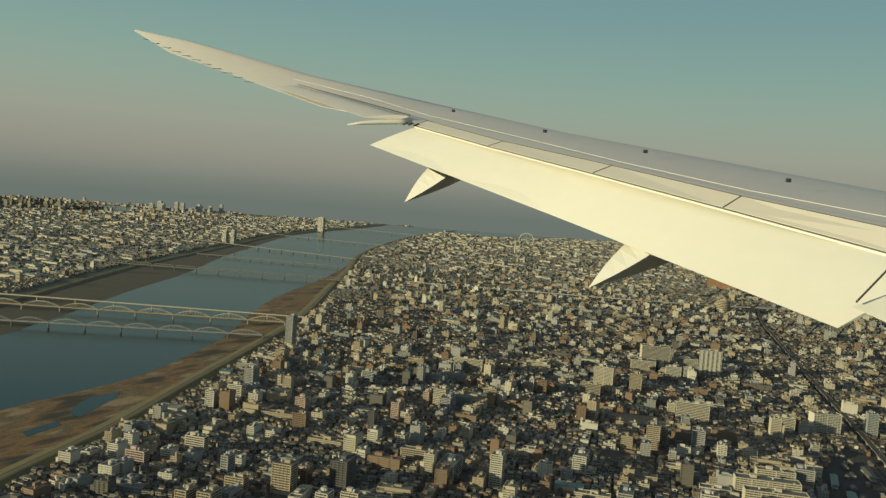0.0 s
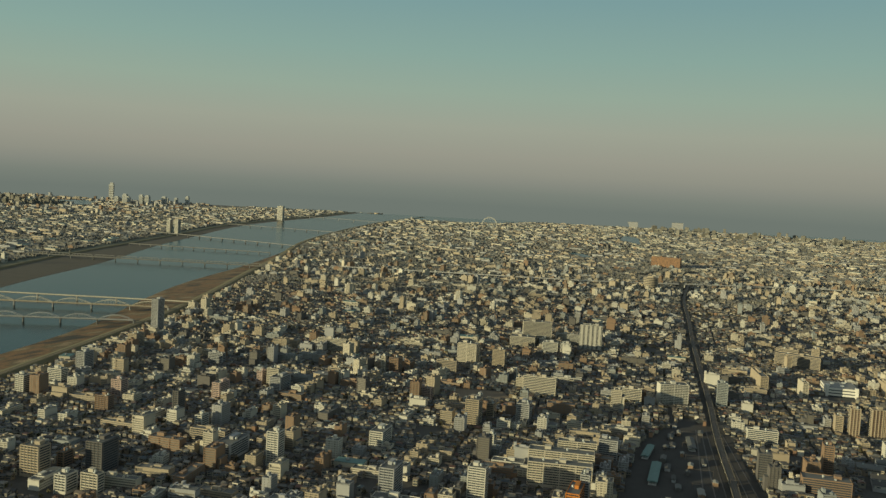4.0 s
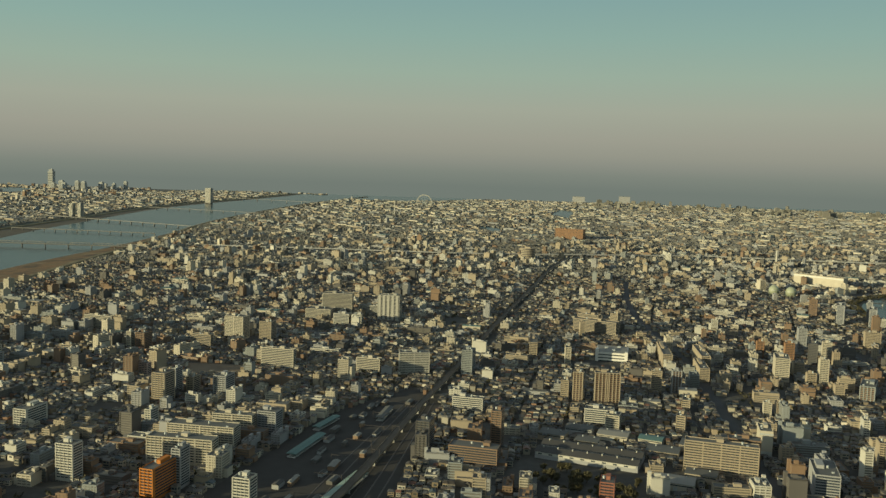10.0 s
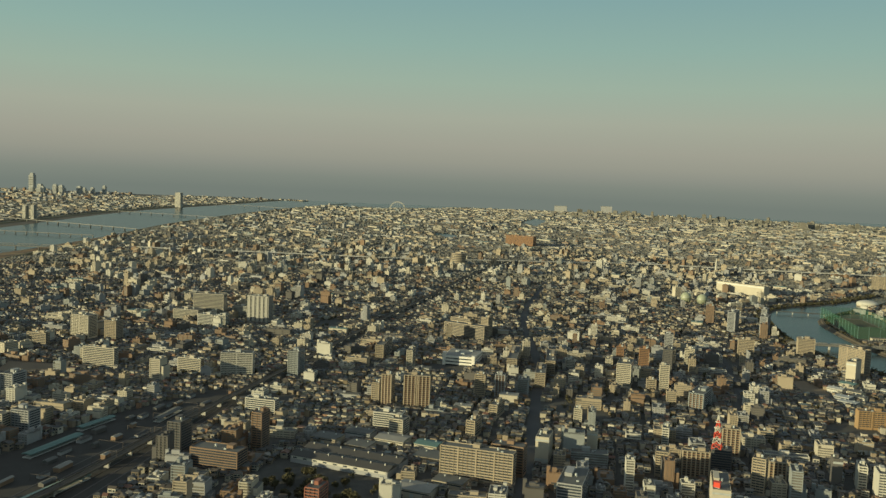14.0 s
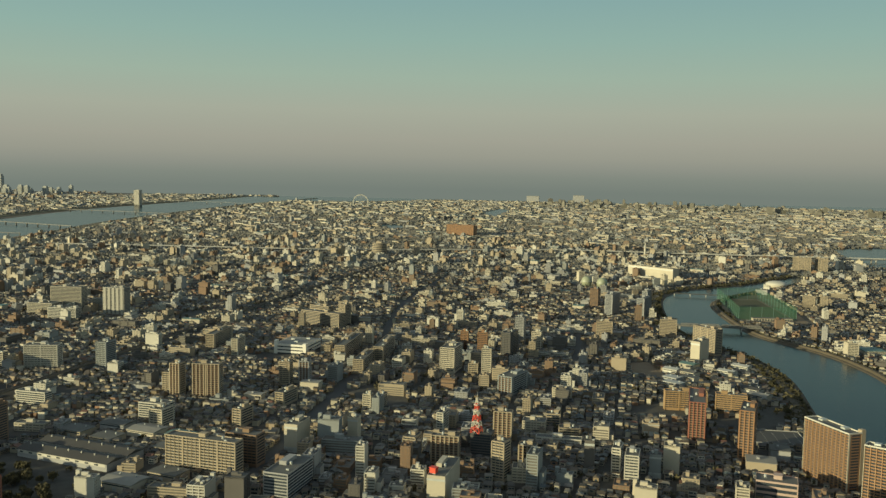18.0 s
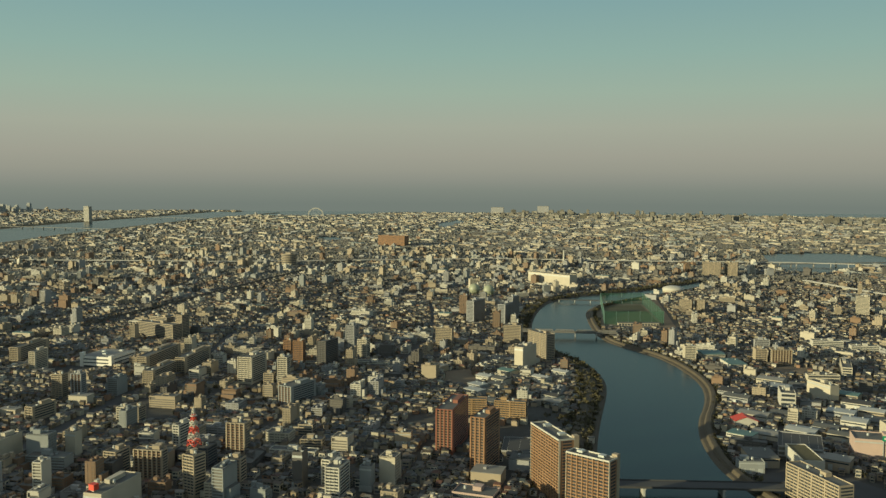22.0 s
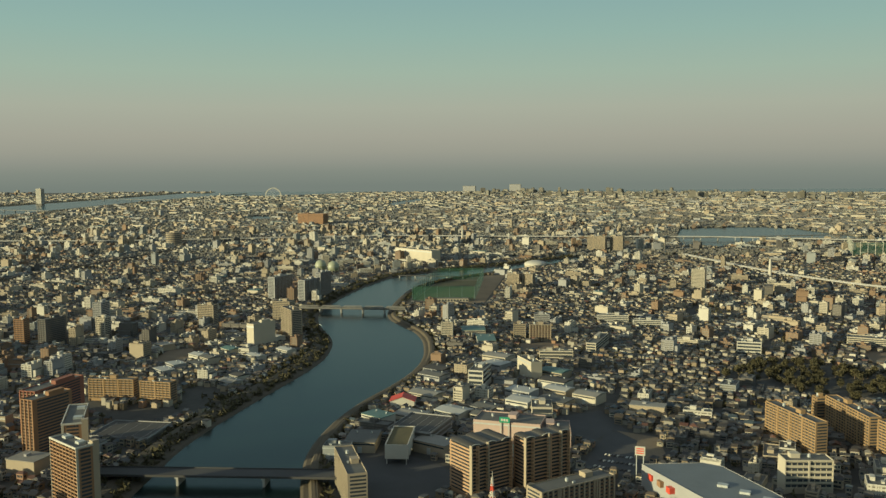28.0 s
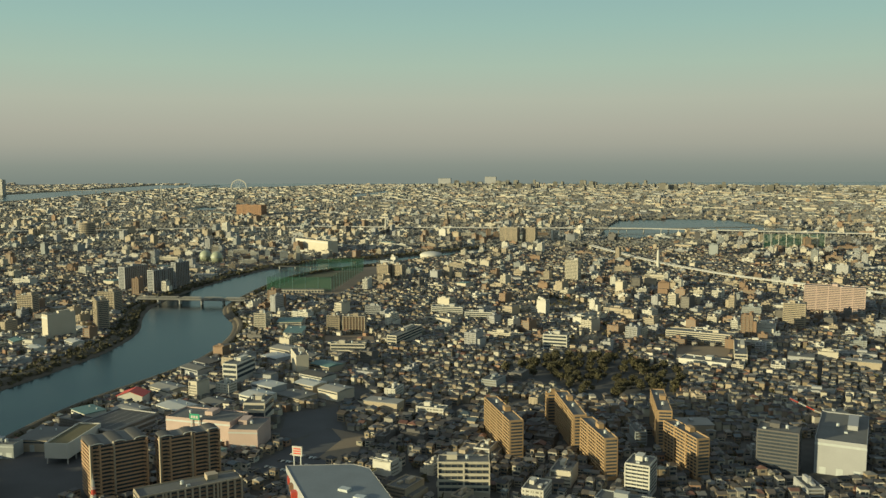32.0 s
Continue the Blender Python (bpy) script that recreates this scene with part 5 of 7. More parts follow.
edge = box_pieces(-a - 0.2, -b - 0.2, h, a + 0.2, b + 0.2, h + 0.35)
unit = box_pieces(-a * 0.3, -b * 0.2, h + 0.3, -a * 0.1, b * 0.3, h + 1.4)
V = placed(np.concatenate([body, edge, unit], 1), sheds[:, 0], sheds[:, 1], sheds[:, 2])
kind = rs.randint(0, 4, len(a))
fm = np.concatenate([np.repeat((kind % 3)[:, None], 4, 1), np.repeat((3 + kind)[:, None], 6, 1), np.full((len(a), 5), 1)], 1)
soup("depots", V, SIDES + shifted(SIDES + LID + FLOOR, 8) + shifted(SIDES + LID, 16), (FACADE["cream"], FACADE["grey"], FACADE["tan"], MUTEDROOF, FLATROOF, MUTEDROOF, GREENPAINT), fm, "wide low works and depots with flat pale roofs", "depots")

# taller blocks along the far edge of the plain
fx, fy = np.r_[rs.uniform(-1050, 2600, 420), rs.uniform(-4300, -3300, 330)], np.r_[rs.uniform(4250, 5120, 420), rs.uniform(1900, 3000, 330)]
ok = ~taken_at(fx, fy) & ~inside(SEA, fx, fy)
fx, fy = fx[ok], fy[ok]
a, b, h = rs.uniform(5, 13, len(fx)), rs.uniform(5, 10, len(fx)), np.clip(rs.gamma(3, 3.6, len(fx)) + 4, 6, 30)
V = placed(np.concatenate([box_pieces(-a, -b, 0 * h, a, b, h), box_pieces(-a * 0.4, -b * 0.5, h, a * 0.3, b * 0.5, h + 2.5)], 1), fx, fy, rs.normal(0, 0.2, len(fx)))
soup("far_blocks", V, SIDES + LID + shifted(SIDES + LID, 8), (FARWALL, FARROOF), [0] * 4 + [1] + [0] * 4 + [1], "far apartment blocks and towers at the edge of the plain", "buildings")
for fx, fy, w, h in ((-1230, 5030, 70, 30), (-985, 5100, 62, 39)):
    root = thing("silo_hall", pose(fx, fy, 0, 0, 0, 15), "huge pale storage hall far off near the bay", "hall", "far halls")
    bm = bmesh.new()
    box(bm, -w / 2, -12, 0, w / 2, 12, h)
    part("wall", bm, FACADE["grey"], root)
    bm = bmesh.new()
    box(bm, -w / 2 - 0.5, -12.5, h, w / 2 + 0.5, 12.5, h + 1.2)
    part("roof", bm, MUTEDROOF, root)

HARBOUR = [(-2300, 2900), (-2640, 3400), (-2960, 4300), (-2700, 4560), (-3170, 5250), (-3523, 5080), (-3937, 4450), (-4301, 3950), (-4532, 3500), (-4300, 2600), (-3000, 2100)]
DOCK = [(-3224, 2695), (-3352, 3088), (-3705, 3408), (-3902, 3207), (-3700, 2800)]
hx, hy = (v.ravel() for v in np.meshgrid(np.arange(-4600, -2200, 34.0), np.arange(2050, 5300, 34.0)))
hx, hy = hx + rs.uniform(-9, 9, hx.size), hy + rs.uniform(-9, 9, hx.size)
ok = inside(HARBOUR, hx, hy) & ~inside(DOCK, hx, hy) & (rs.rand(hx.size) < 0.6) & ((hx > -2950) | (hy > 2300)) & (hx * SIDE.x + hy * SIDE.y < -1050 - 0.16 * (hy - 3000))
hx, hy = hx[ok], hy[ok]
a, b, h = rs.uniform(5, 16, len(hx)), rs.uniform(5, 12, len(hx)), np.clip(rs.gamma(2, 3.2, len(hx)), 3, 26)
a, b = np.where(h > 13, 6, a), np.where(h > 13, 6, b)
V = placed(np.concatenate([box_pieces(-a, -b, 0 * h, a, b, h), box_pieces(-a - 0.3, -b - 0.3, h, a + 0.3, b + 0.3, h + 0.6)], 1), hx, hy, rs.normal(0.3, 0.25, len(hx)))
kind = rs.randint(0, 5, len(hx))
soup("harbour_sheds", V, SIDES + shifted(SIDES + LID + FLOOR, 8), [FACADE[k] for k in ("grey", "tan", "grey", "cream", "brown")] + [FLATROOF, MUTEDROOF], np.concatenate([np.repeat(kind[:, None], 4, 1), np.repeat(5 + (kind[:, None] % 2), 6, 1)], 1), "far harbour sheds, silos and blocks near the bay", "harbour sheds")

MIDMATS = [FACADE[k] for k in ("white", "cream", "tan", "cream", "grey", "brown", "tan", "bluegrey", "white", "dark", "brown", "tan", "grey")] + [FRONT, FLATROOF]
NP_ = len(MIDMATS) - 2


def block_pieces(fl, style, w, d, u, v):
    """The boxes of a middling block: style 0 banded balconies, 1 the same with fins and a stair tower, 2 window strips between
    pilasters, 3 a blank-ended slab with a stepped top. u, v: two random numbers. Gives boxes, their faces and what each face shows."""
    h = fl * 1.5
    boxes, show = [], []

    def add(a, sort, top=None):
        boxes.append(a)
        show.append((sort, sort if top is None else top))
    if style == 4:
        add(box_pieces(-w, -d, 0, w, d, h), "paint", "roof")
        for k in range(3):
            add(box_pieces(-w + 0.6, -d - 0.1, h * (0.12 + 0.3 * k), w - 0.6, d + 0.1, h * (0.27 + 0.3 * k)), "dark")
        add(box_pieces(-w * 0.4, -d * 0.2, h, w * 0.2, d * 0.5, h + 1.6 + v), "paint")
        return boxes, show
    if style == 2:
        add(box_pieces(-w, -d, 0, w, d, h), "paint", "roof")
        for k in range(fl):
            add(box_pieces(-w + 0.5, -d - 0.05, k * 1.5 + 0.5, w - 0.5, d + 0.05, k * 1.5 + 1.15), "dark")
            add(box_pieces(-w - 0.05, -d + 0.7, k * 1.5 + 0.55, w + 0.05, d - 0.7, k * 1.5 + 1.1), "dark")
        for k in range(4):
            x = -w + 0.5 + (k + 0.5) * (2 * w - 1) / 4
            add(box_pieces(x - 0.35, -d - 0.12, 0, x + 0.35, d + 0.12, h), "paint")
        add(box_pieces(-0.25, -d - 0.12 + 0 * w, 0, 0.25, -d + 0.3, h), "paint")
    else:
        # recessed core: windows and balcony shade put into a single dark colour
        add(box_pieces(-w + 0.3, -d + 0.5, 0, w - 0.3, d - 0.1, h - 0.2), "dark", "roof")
        add(box_pieces(-w, -d, 0, -w + 0.35, d, h + 0.4), "paint")
        add(box_pieces(w - 0.35, -d, 0, w, d, h + 0.4), "paint")
        for k in range(fl):
            if style == 3 and k == fl - 1:
                add(box_pieces(-w * 0.55, -d + 0.3, k * 1.5, w - 0.35, d + 0.02, h + 0.7), "paint", "roof")
            else:
                add(box_pieces(-w + 0.35, -d + 0.02, k * 1.5, w - 0.35, d + 0.02, k * 1.5 + (0.62 if style == 0 else 0.74)), "paint")
        if style == 1:
            for x in (-w / 3, w / 3):
                add(box_pieces(x - 0.22, -d - 0.04, 0, x + 0.22, d, h + 0.1), "paint")
            add(box_pieces(w * 0.45, d - 0.6, 0, w * 0.45 + 2.0, d + 1.4, h + 2.2), "paint")
    add(box_pieces(-w + 0.3, -d + 0.1, h - 0.25, w - 0.3, d - 0.1, h + 0.06), "paint", "roof")
    for x0, y0, x1, y1 in ((-w, -d, w, -d + 0.25), (-w, d - 0.25, w, d), (-w, -d + 0.25, -w + 0.25, d - 0.25), (w - 0.25, -d + 0.25, w, d - 0.25)):
        add(box_pieces(x0, y0, h - 0.2 + 0 * w, x1, y1, h + 0.5 + 0 * w), "paint")
    px = (u - 0.5) * w
    add(box_pieces(px - w * 0.22, -d * 0.1, h + 0.05, px + w * 0.22, d * 0.6, h + 1.5 + v), "paint")
    add(box_pieces(-px - 0.6, -d * 0.5, h + 0.05, -px + 0.7, -d * 0.1, h + 1.0), "paint")
    add(box_pieces(-px + 1.0, d * 0.1, h + 0.05, -px + 1.9, d * 0.45, h + 0.7), "paint")
    ax = np.where(v < 0.5, 1.0, -1.0) * (w + 1.4)
    add(box_pieces(ax - 1.2, -d * (0.5 + 0.4 * u), 0, ax + 1.2, d * (0.5 + 0.4 * u), h * (0.25 + 0.5 * u)), "paint", "roof")
    return boxes, show


STYLE = rs.choice(4, len(mids), p=(0.30, 0.26, 0.28, 0.16))
PICK, TALLY = rs.randint(0, NP_, len(mids)), rs.rand(len(mids), 2)
DEP = mids[:, 0] * VIEW.x + mids[:, 1] * VIEW.y
STYLE = np.where((DEP > 2050) | (mids[:, 0] < np.interp(mids[:, 1], FAR_SIDE[:, 1], FAR_SIDE[:, 0])), 4, STYLE)
# beyond 1900 m white turns to tan, muting far blocks as haze would
PICK = np.where((DEP > 1900) & np.isin(PICK, (0, 8)), 2, PICK)
# those nearest to the flight line are things of their own
order = np.argsort(DEP)
order = order[(DEP[order] > 330) & (mids[order, 5] >= 4) & (mids[order, 0] > -640)][:135]
OWN = np.zeros(len(mids), bool)
OWN[order] = True
PAINT_WORD = ("white", "cream", "tan", "cream", "grey", "brown", "tan", "blue-grey", "white", "dark grey", "brown", "tan", "grey")
STYLE_WORD = ("banded balconies", "balconies between fin walls", "window strips between pilasters", "a stepped top floor", "dark window bands")
for i in order:
    x, y, q, w, d, fl = mids[i]
    boxes, show = block_pieces(int(fl), STYLE[i], np.array([w / 2]), np.array([d / 2]), TALLY[i, :1], TALLY[i, 1:])
    root = thing("city_block", pose(x, y, 0, 0, 0, math.degrees(q)), f"{'low' if fl < 6 else 'mid-rise'} {PAINT_WORD[PICK[i]]} block with {STYLE_WORD[STYLE[i]]}", "building", "blocks of the city")
    n, ends = len(boxes), 1 if STYLE[i] == 2 else 3
    for name, mat, pick, joined in (("wall", MIDMATS[PICK[i]], lambda k: show[k][0] == "paint" and k < ends, STYLE[i] != 2), ("pilaster" if STYLE[i] == 2 else "balcony", MIDMATS[PICK[i]], lambda k: show[k][0] == "paint" and ends <= k < n - 4, True),
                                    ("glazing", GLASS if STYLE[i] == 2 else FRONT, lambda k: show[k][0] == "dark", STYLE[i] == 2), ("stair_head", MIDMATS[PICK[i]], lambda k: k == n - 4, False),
                                    ("roof_unit", STEEL, lambda k: k == n - 3, False), ("annexe", MIDMATS[(PICK[i] + 2) % NP_], lambda k: k == n - 1, False)):
        bm = bmesh.new()
        for k in range(n):
            if pick(k):
                e = boxes[k][0]
                box(bm, *e[0], *e[6])
        ob = part(name, bm, mat, root)
        if joined:
            ob["kind"] = "stuff"
    bm = bmesh.new()
    box(bm, -w / 2 + 0.26, -d / 2 + 0.26, fl * 1.5, w / 2 - 0.26, d / 2 - 0.26, fl * 1.5 + 0.09)
    part("roof", bm, FLATROOF, root)
for fl in range(2, 16):
    for style in range(5):
        m = (mids[:, 5] == fl) & (STYLE == style) & ~OWN
        b = mids[m]
        if not len(b):
            continue
        boxes, show = block_pieces(fl, style, b[:, 3] / 2, b[:, 4] / 2, TALLY[m, 0], TALLY[m, 1])
        code = {"paint": 0, "dark": -1, "roof": -2}
        faces, idx = [], []
        for k, (sort, top) in enumerate(show):
            faces += shifted(SIDES + LID, 8 * k)
            idx += [code[sort]] * 4 + [code[top]]
        V = placed(np.concatenate(boxes, 1), b[:, 0], b[:, 1], b[:, 2])
        idx = np.array(idx)
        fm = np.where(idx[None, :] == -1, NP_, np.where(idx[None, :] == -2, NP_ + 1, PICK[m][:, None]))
        soup("city_blocks", V, faces, MIDMATS, fm, f"many {'low' if fl < 6 else 'mid-rise' if fl < 11 else 'tall'} apartment and office blocks with {STYLE_WORD[style]}", "buildings")

free = ~taken_at(lots[:, 0], lots[:, 1])
holes = np.array([noise.noise(Vector((x * 0.02, y * 0.02, 8.7))) for x, y in lots[:, :2]])
yards = np.array([noise.noise(Vector((x * 0.006, y * 0.006, 1.3))) for x, y in lots[:, :2]])
gaps = (rs.rand(len(lots)) < np.where(lots[:, 3] > 0, np.clip(0.72 - 1.3 * np.maximum(yards, 0), 0.1, 1), 0.86)) & (holes < 0.42)
gaps &= (lots[:, 0] * VIEW.x + lots[:, 1] * VIEW.y < 3000) | (rs.rand(len(lots)) < 0.6)
homes = lots[free & gaps]
n = len(homes)
x, y, q, far = homes[:, 0], homes[:, 1], homes[:, 2], homes[:, 3] > 0
k = np.where(homes[:, 3] > 0.6, 1.5, np.where(far, 1.12, np.where(x > 480, 0.74, 0.82)))
w, d = rs.uniform(1.35, 2.75, n) * k, rs.uniform(1.5, 2.85, n) * k
w = np.where(far, w * rs.uniform(1.0, 1.7, n), w)
h = np.where(rs.rand(n) < 0.25, rs.uniform(3.4, 4.6, n), rs.uniform(2.3, 3.1, n)) * np.where(far, 0.95, 1)
swap = rs.rand(n) < np.where(far, 0.1, 0.4)
q = q + np.where(swap, math.pi / 2, 0) + rs.normal(0, 0.07, n)
flat_top = rs.rand(n) < np.where(far, 0.5, 0.16)
rise = np.where(flat_top, 0.25, rs.uniform(0.8, 1.35, n) * k)
inset = np.where(rs.rand(n) < 0.45, 0.0, 1.0) * np.minimum(w, d) * 0.75
ov = np.where(flat_top, 0.0, 0.28)
walls = box_pieces(-w, -d, np.zeros(n), w, d, h)
a, b = w + ov, d + ov
ridge = np.where(flat_top, 0.98, 0.0)
z = h - 0.08
tz = h + rise
pt = lambda X, Y, Z: np.stack([X, Y, Z], -1)
roof = np.stack([pt(-a, -b, z), pt(a, -b, z), pt(a, b, z), pt(-a, b, z),
                 pt(-a + inset * ~flat_top, -b * ridge, tz), pt(a - inset * ~flat_top, -b * ridge, tz), pt(a - inset * ~flat_top, b * ridge + 0.01, tz), pt(-a + inset * ~flat_top, b * ridge + 0.01, tz)], 1)
HOME_WALL, HOME_ROOF = placed(walls, x, y, q), placed(roof, x, y, q)
dep = x * VIEW.x + y * VIEW.y
ROOF_FACES = SIDES + LID
# the nearest few hundred houses of the eastern quarter stand as things of their own
CLOSE = (x > 690) & (x < 830) & (y > 1075) & (y < 1235)
CLOSE &= np.cumsum(CLOSE) <= 105
for lo, hi, word in ((0, 620, "small houses with tiled roofs"), (620, 900, "low houses with tiled roofs"), (900, 1500, "small houses with dark roofs"), (1500, 2300, "distant small houses"), (2300, 9000, "far rooftops of low buildings")):
    m = (dep >= lo) & (dep < hi) & ~CLOSE
    if m.any():
        V = np.concatenate([HOME_WALL[m], HOME_ROOF[m]], 1)
        if lo == 0:
            wm, dm, hm = w[m], d[m], h[m]
            lights = [box_pieces(-wm * 0.8, -dm - 0.05, hm * z0, wm * u1, -dm + 0.05, hm * z1) for u1, z0, z1 in ((0.1, 0.58, 0.82), (0.75, 0.14, 0.38))]
            lights += [box_pieces(wm * 0.3, -dm - 0.05, hm * 0.58, wm * 0.8, -dm + 0.05, hm * 0.82), box_pieces(wm - 0.05, -dm * 0.6, hm * 0.55, wm + 0.05, dm * 0.2, hm * 0.8), box_pieces(-wm - 0.05, -dm * 0.5, hm * 0.55, -wm + 0.05, dm * 0.4, hm * 0.8)]
            V = np.concatenate([V, placed(np.concatenate(lights, 1), x[m], y[m], q[m])], 1)
            extra = sum((shifted([SIDES[f]], 16 + 8 * i) for i, f in enumerate((0, 0, 0, 1, 3))), [])
            soup("houses", V, SIDES + shifted(ROOF_FACES, 8) + extra, (HWALL, HROOF, GLASS), [0] * 4 + [1] * 5 + [2] * 5, f"hundreds of {word} along narrow streets", "houses")
            continue
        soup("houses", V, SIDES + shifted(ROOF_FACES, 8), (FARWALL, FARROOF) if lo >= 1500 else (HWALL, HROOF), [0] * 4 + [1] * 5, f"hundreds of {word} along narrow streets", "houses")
OWALL = shade("plastered_wall", (0.5, 0.46, 0.38), 0.85, grain=2, amount=0.1, stain=0.2, stains=0.15, rand="object", spread=0.25,
              palette=((0, (0.34, 0.30, 0.23)), (0.26, (0.28, 0.23, 0.16)), (0.46, (0.44, 0.41, 0.33)), (0.58, (0.22, 0.17, 0.11)), (0.78, (0.27, 0.25, 0.21)), (0.95, (0.22, 0.13, 0.08))))
OROOF = shade("tiled_roof", (0.1, 0.1, 0.1), 0.6, grain=2.5, amount=0.15, stain=0.3, stains=0.15, rand="object", spread=0.3,
              palette=((0, (0.034, 0.033, 0.033)), (0.40, (0.060, 0.047, 0.034)), (0.70, (0.075, 0.073, 0.066)), (0.86, (0.17, 0.16, 0.14)), (0.91, (0.042, 0.060, 0.070)), (0.96, (0.10, 0.045, 0.03))))


def house_kit(kw, kd, kh, hip):
    """The meshes of one sort of house: wall, roof, window rows of two storeys and a door."""
    bm = bmesh.new()
    box(bm, -kw, -kd, 0, kw, kd, kh)
    if not hip:
        t = [bm.verts.new(p) for p in ((-kw, -kd, kh), (-kw, kd, kh), (-kw, 0, kh + 0.95), (kw, -kd, kh), (kw, kd, kh), (kw, 0, kh + 0.95))]
        bm.faces.new((t[1], t[0], t[2])); bm.faces.new((t[3], t[4], t[5]))
    wall = mesh_of("wall", bm, OWALL)
    bm = bmesh.new()
    a, b, i, e = kw + 0.3, kd + 0.3, (kd * 0.7 if hip else 0), 0.14
    v = [bm.verts.new(p) for p in ((-a, -b, kh - 0.1), (a, -b, kh - 0.1), (a, b, kh - 0.1), (-a, b, kh - 0.1), (-a, -b, kh - 0.1 + e), (a, -b, kh - 0.1 + e), (a, b, kh - 0.1 + e), (-a, b, kh - 0.1 + e), (-a + i, 0, kh + 1.1), (a - i, 0, kh + 1.1))]
    for f in ((3, 2, 1, 0), (0, 1, 5, 4), (1, 2, 6, 5), (2, 3, 7, 6), (3, 0, 4, 7), (4, 5, 9, 8), (6, 7, 8, 9), (5, 6, 9), (7, 4, 8)):
        bm.faces.new([v[j] for j in f])
    roof = mesh_of("roof", bm, OROOF)
    bm = panes(2, kw * 1.7, 0.7)
    win = mesh_of("ribbon_window", bm, GLASS)
    bm = bmesh.new()
    box(bm, -0.25, -0.05, 0, 0.25, 0.02, 1.0)
    door = mesh_of("door", bm, BARK)
    return wall, roof, win, door, kd, kh


KITS = [house_kit(2.0, 2.2, 2.7, False), house_kit(2.4, 2.2, 2.9, True), house_kit(2.2, 2.6, 3.0, False), house_kit(2.5, 2.5, 2.6, True), house_kit(2.1, 2.4, 4.2, False)]
KIT_WORDS = ("two-storey house with a gabled tile roof", "two-storey house with a hipped tile roof", "deep house with a gabled roof", "square house with a low hipped roof", "narrow three-storey house with a gabled roof")
for i in np.nonzero(CLOSE)[0]:
    j = i % 5
    wall, roof, win, door, kd, kh = KITS[j]
    root = thing("house", pose(x[i], y[i], 0, 0, 0, math.degrees(q[i])), "small " + KIT_WORDS[j] + " on a narrow street", "house", "houses of the eastern quarter")
    shell = part("wall", wall, None, root)
    part("roof", roof, None, root)
    part("ribbon_window", win, None, shell, at=(0, -kd, 1.7))
    part("ribbon_window", win, None, shell, at=(0, -kd, 0.45))

# ---------------------------------------------------------------- bridges, viaducts and tracks
GIRDER = shade("girder_grey", (0.17, 0.165, 0.15), 0.7, grain=3, amount=0.12, stain=0.3, stains=0.2)


def line_frame(p, q, z):
    p, q = Vector((*p, z)), Vector((*q, z))
    d = q - p
    return Matrix.Translation((p + q) / 2) @ Matrix.Rotation(math.atan2(d.y, d.x), 4, "Z"), d.length


def bridge(p, q, width, z, spans, style, label):
    """A bridge of equal spans: 'arch', 'truss' or 'beam'."""
    m, L = line_frame(p, q, 0)
    paint = FACADE["tan"] if spans == 9 else FACADE["grey"]
    root = thing("bridge", m, label, "bridge", "bridges")
    bm = bmesh.new()
    box(bm, -L / 2, -width / 2, z - 0.5, L / 2, width / 2, z)
    part("deck", bm, ASPHALT, root)
    for s in (-1, 1):
        bm = bmesh.new()
        box(bm, -L / 2, s * width / 2 - 0.1, z, L / 2, s * width / 2 + 0.1, z + (0.9 if spans > 4 else 0.55))
        part("railing", bm, paint if style == "arch" else FACADE["cream"] if spans == 9 else GIRDER if spans > 4 else ASPHALT, root)
    step = L / spans
    for i in range(spans + 1):
        bm = bmesh.new()
        x = -L / 2 + i * step
        box(bm, x - 0.5, -width * 0.45, 0, x + 0.5, width * 0.45, z - 0.5)
        box(bm, x - 0.8, -width * 0.52, z - 1.1, x + 0.8, width * 0.52, z - 0.52)
        part("pier", bm, GIRDER if spans > 9 else CONCRETE, root)
    if style in ("arch", "truss"):
        for i in range(spans):
            x0 = -L / 2 + i * step
            rise = step * (0.13 if style == "arch" else 0.1)
            for s in (-1, 1):
                bm = bmesh.new()
                n = 12
                y = s * (width / 2 - 0.15)
                if style == "arch":
                    top = [(x0 + step * (0.02 + 0.96 * k / n), y, z + 0.3 + rise * 4 * (k / n) * (1 - k / n)) for k in range(n + 1)]
                else:
                    top = [(x0 + step * (0.02 + 0.96 * k / n), y, z + 0.2 + (rise if 0 < k < n else 0)) for k in range(n + 1)]
                for k in range(n):
                    beam(bm, top[k], top[k + 1], 0.24)
                for k in range(1, n):
                    beam(bm, (top[k][0], y, z), top[k], 0.09)
                    if style == "truss":
                        beam(bm, (top[k][0], y, z), top[k + 1 if k % 2 else k - 1], 0.1)
                part("arch" if style == "arch" else "truss", bm, (FACADE["cream"] if spans == 9 else FACADE["grey"]) if style == "arch" else GIRDER, root)["kind"] = "stuff"
    return root


bridge((-1090, 700), (-713, 925), 5, 6, 9, "arch", "pale steel road bridge with tied arches over the wide river")
bridge((-1150, 760), (-721, 982), 4, 6.5, 9, "beam", "flat grey road bridge with slim piers over the wide river")
bridge((-1010, 595), (-667, 824), 5, 6, 10, "arch", "grey steel railway bridge with low arches over the wide river")
bridge((-1400, 1235), (-960, 1447), 4, 6, 11, "truss", "long grey truss railway bridge over the wide river")
bridge((-1500, 1588), (-1170, 1702), 3, 5, 13, "beam", "low railway bridge on many piers over the wide river")
bridge((-1840, 1925), (-1264, 1920), 4, 6, 14, "beam", "long grey road bridge over the wide river")
bridge((-1980, 2480), (-1530, 2530), 4, 6, 10, "beam", "far road bridge over the wide river")
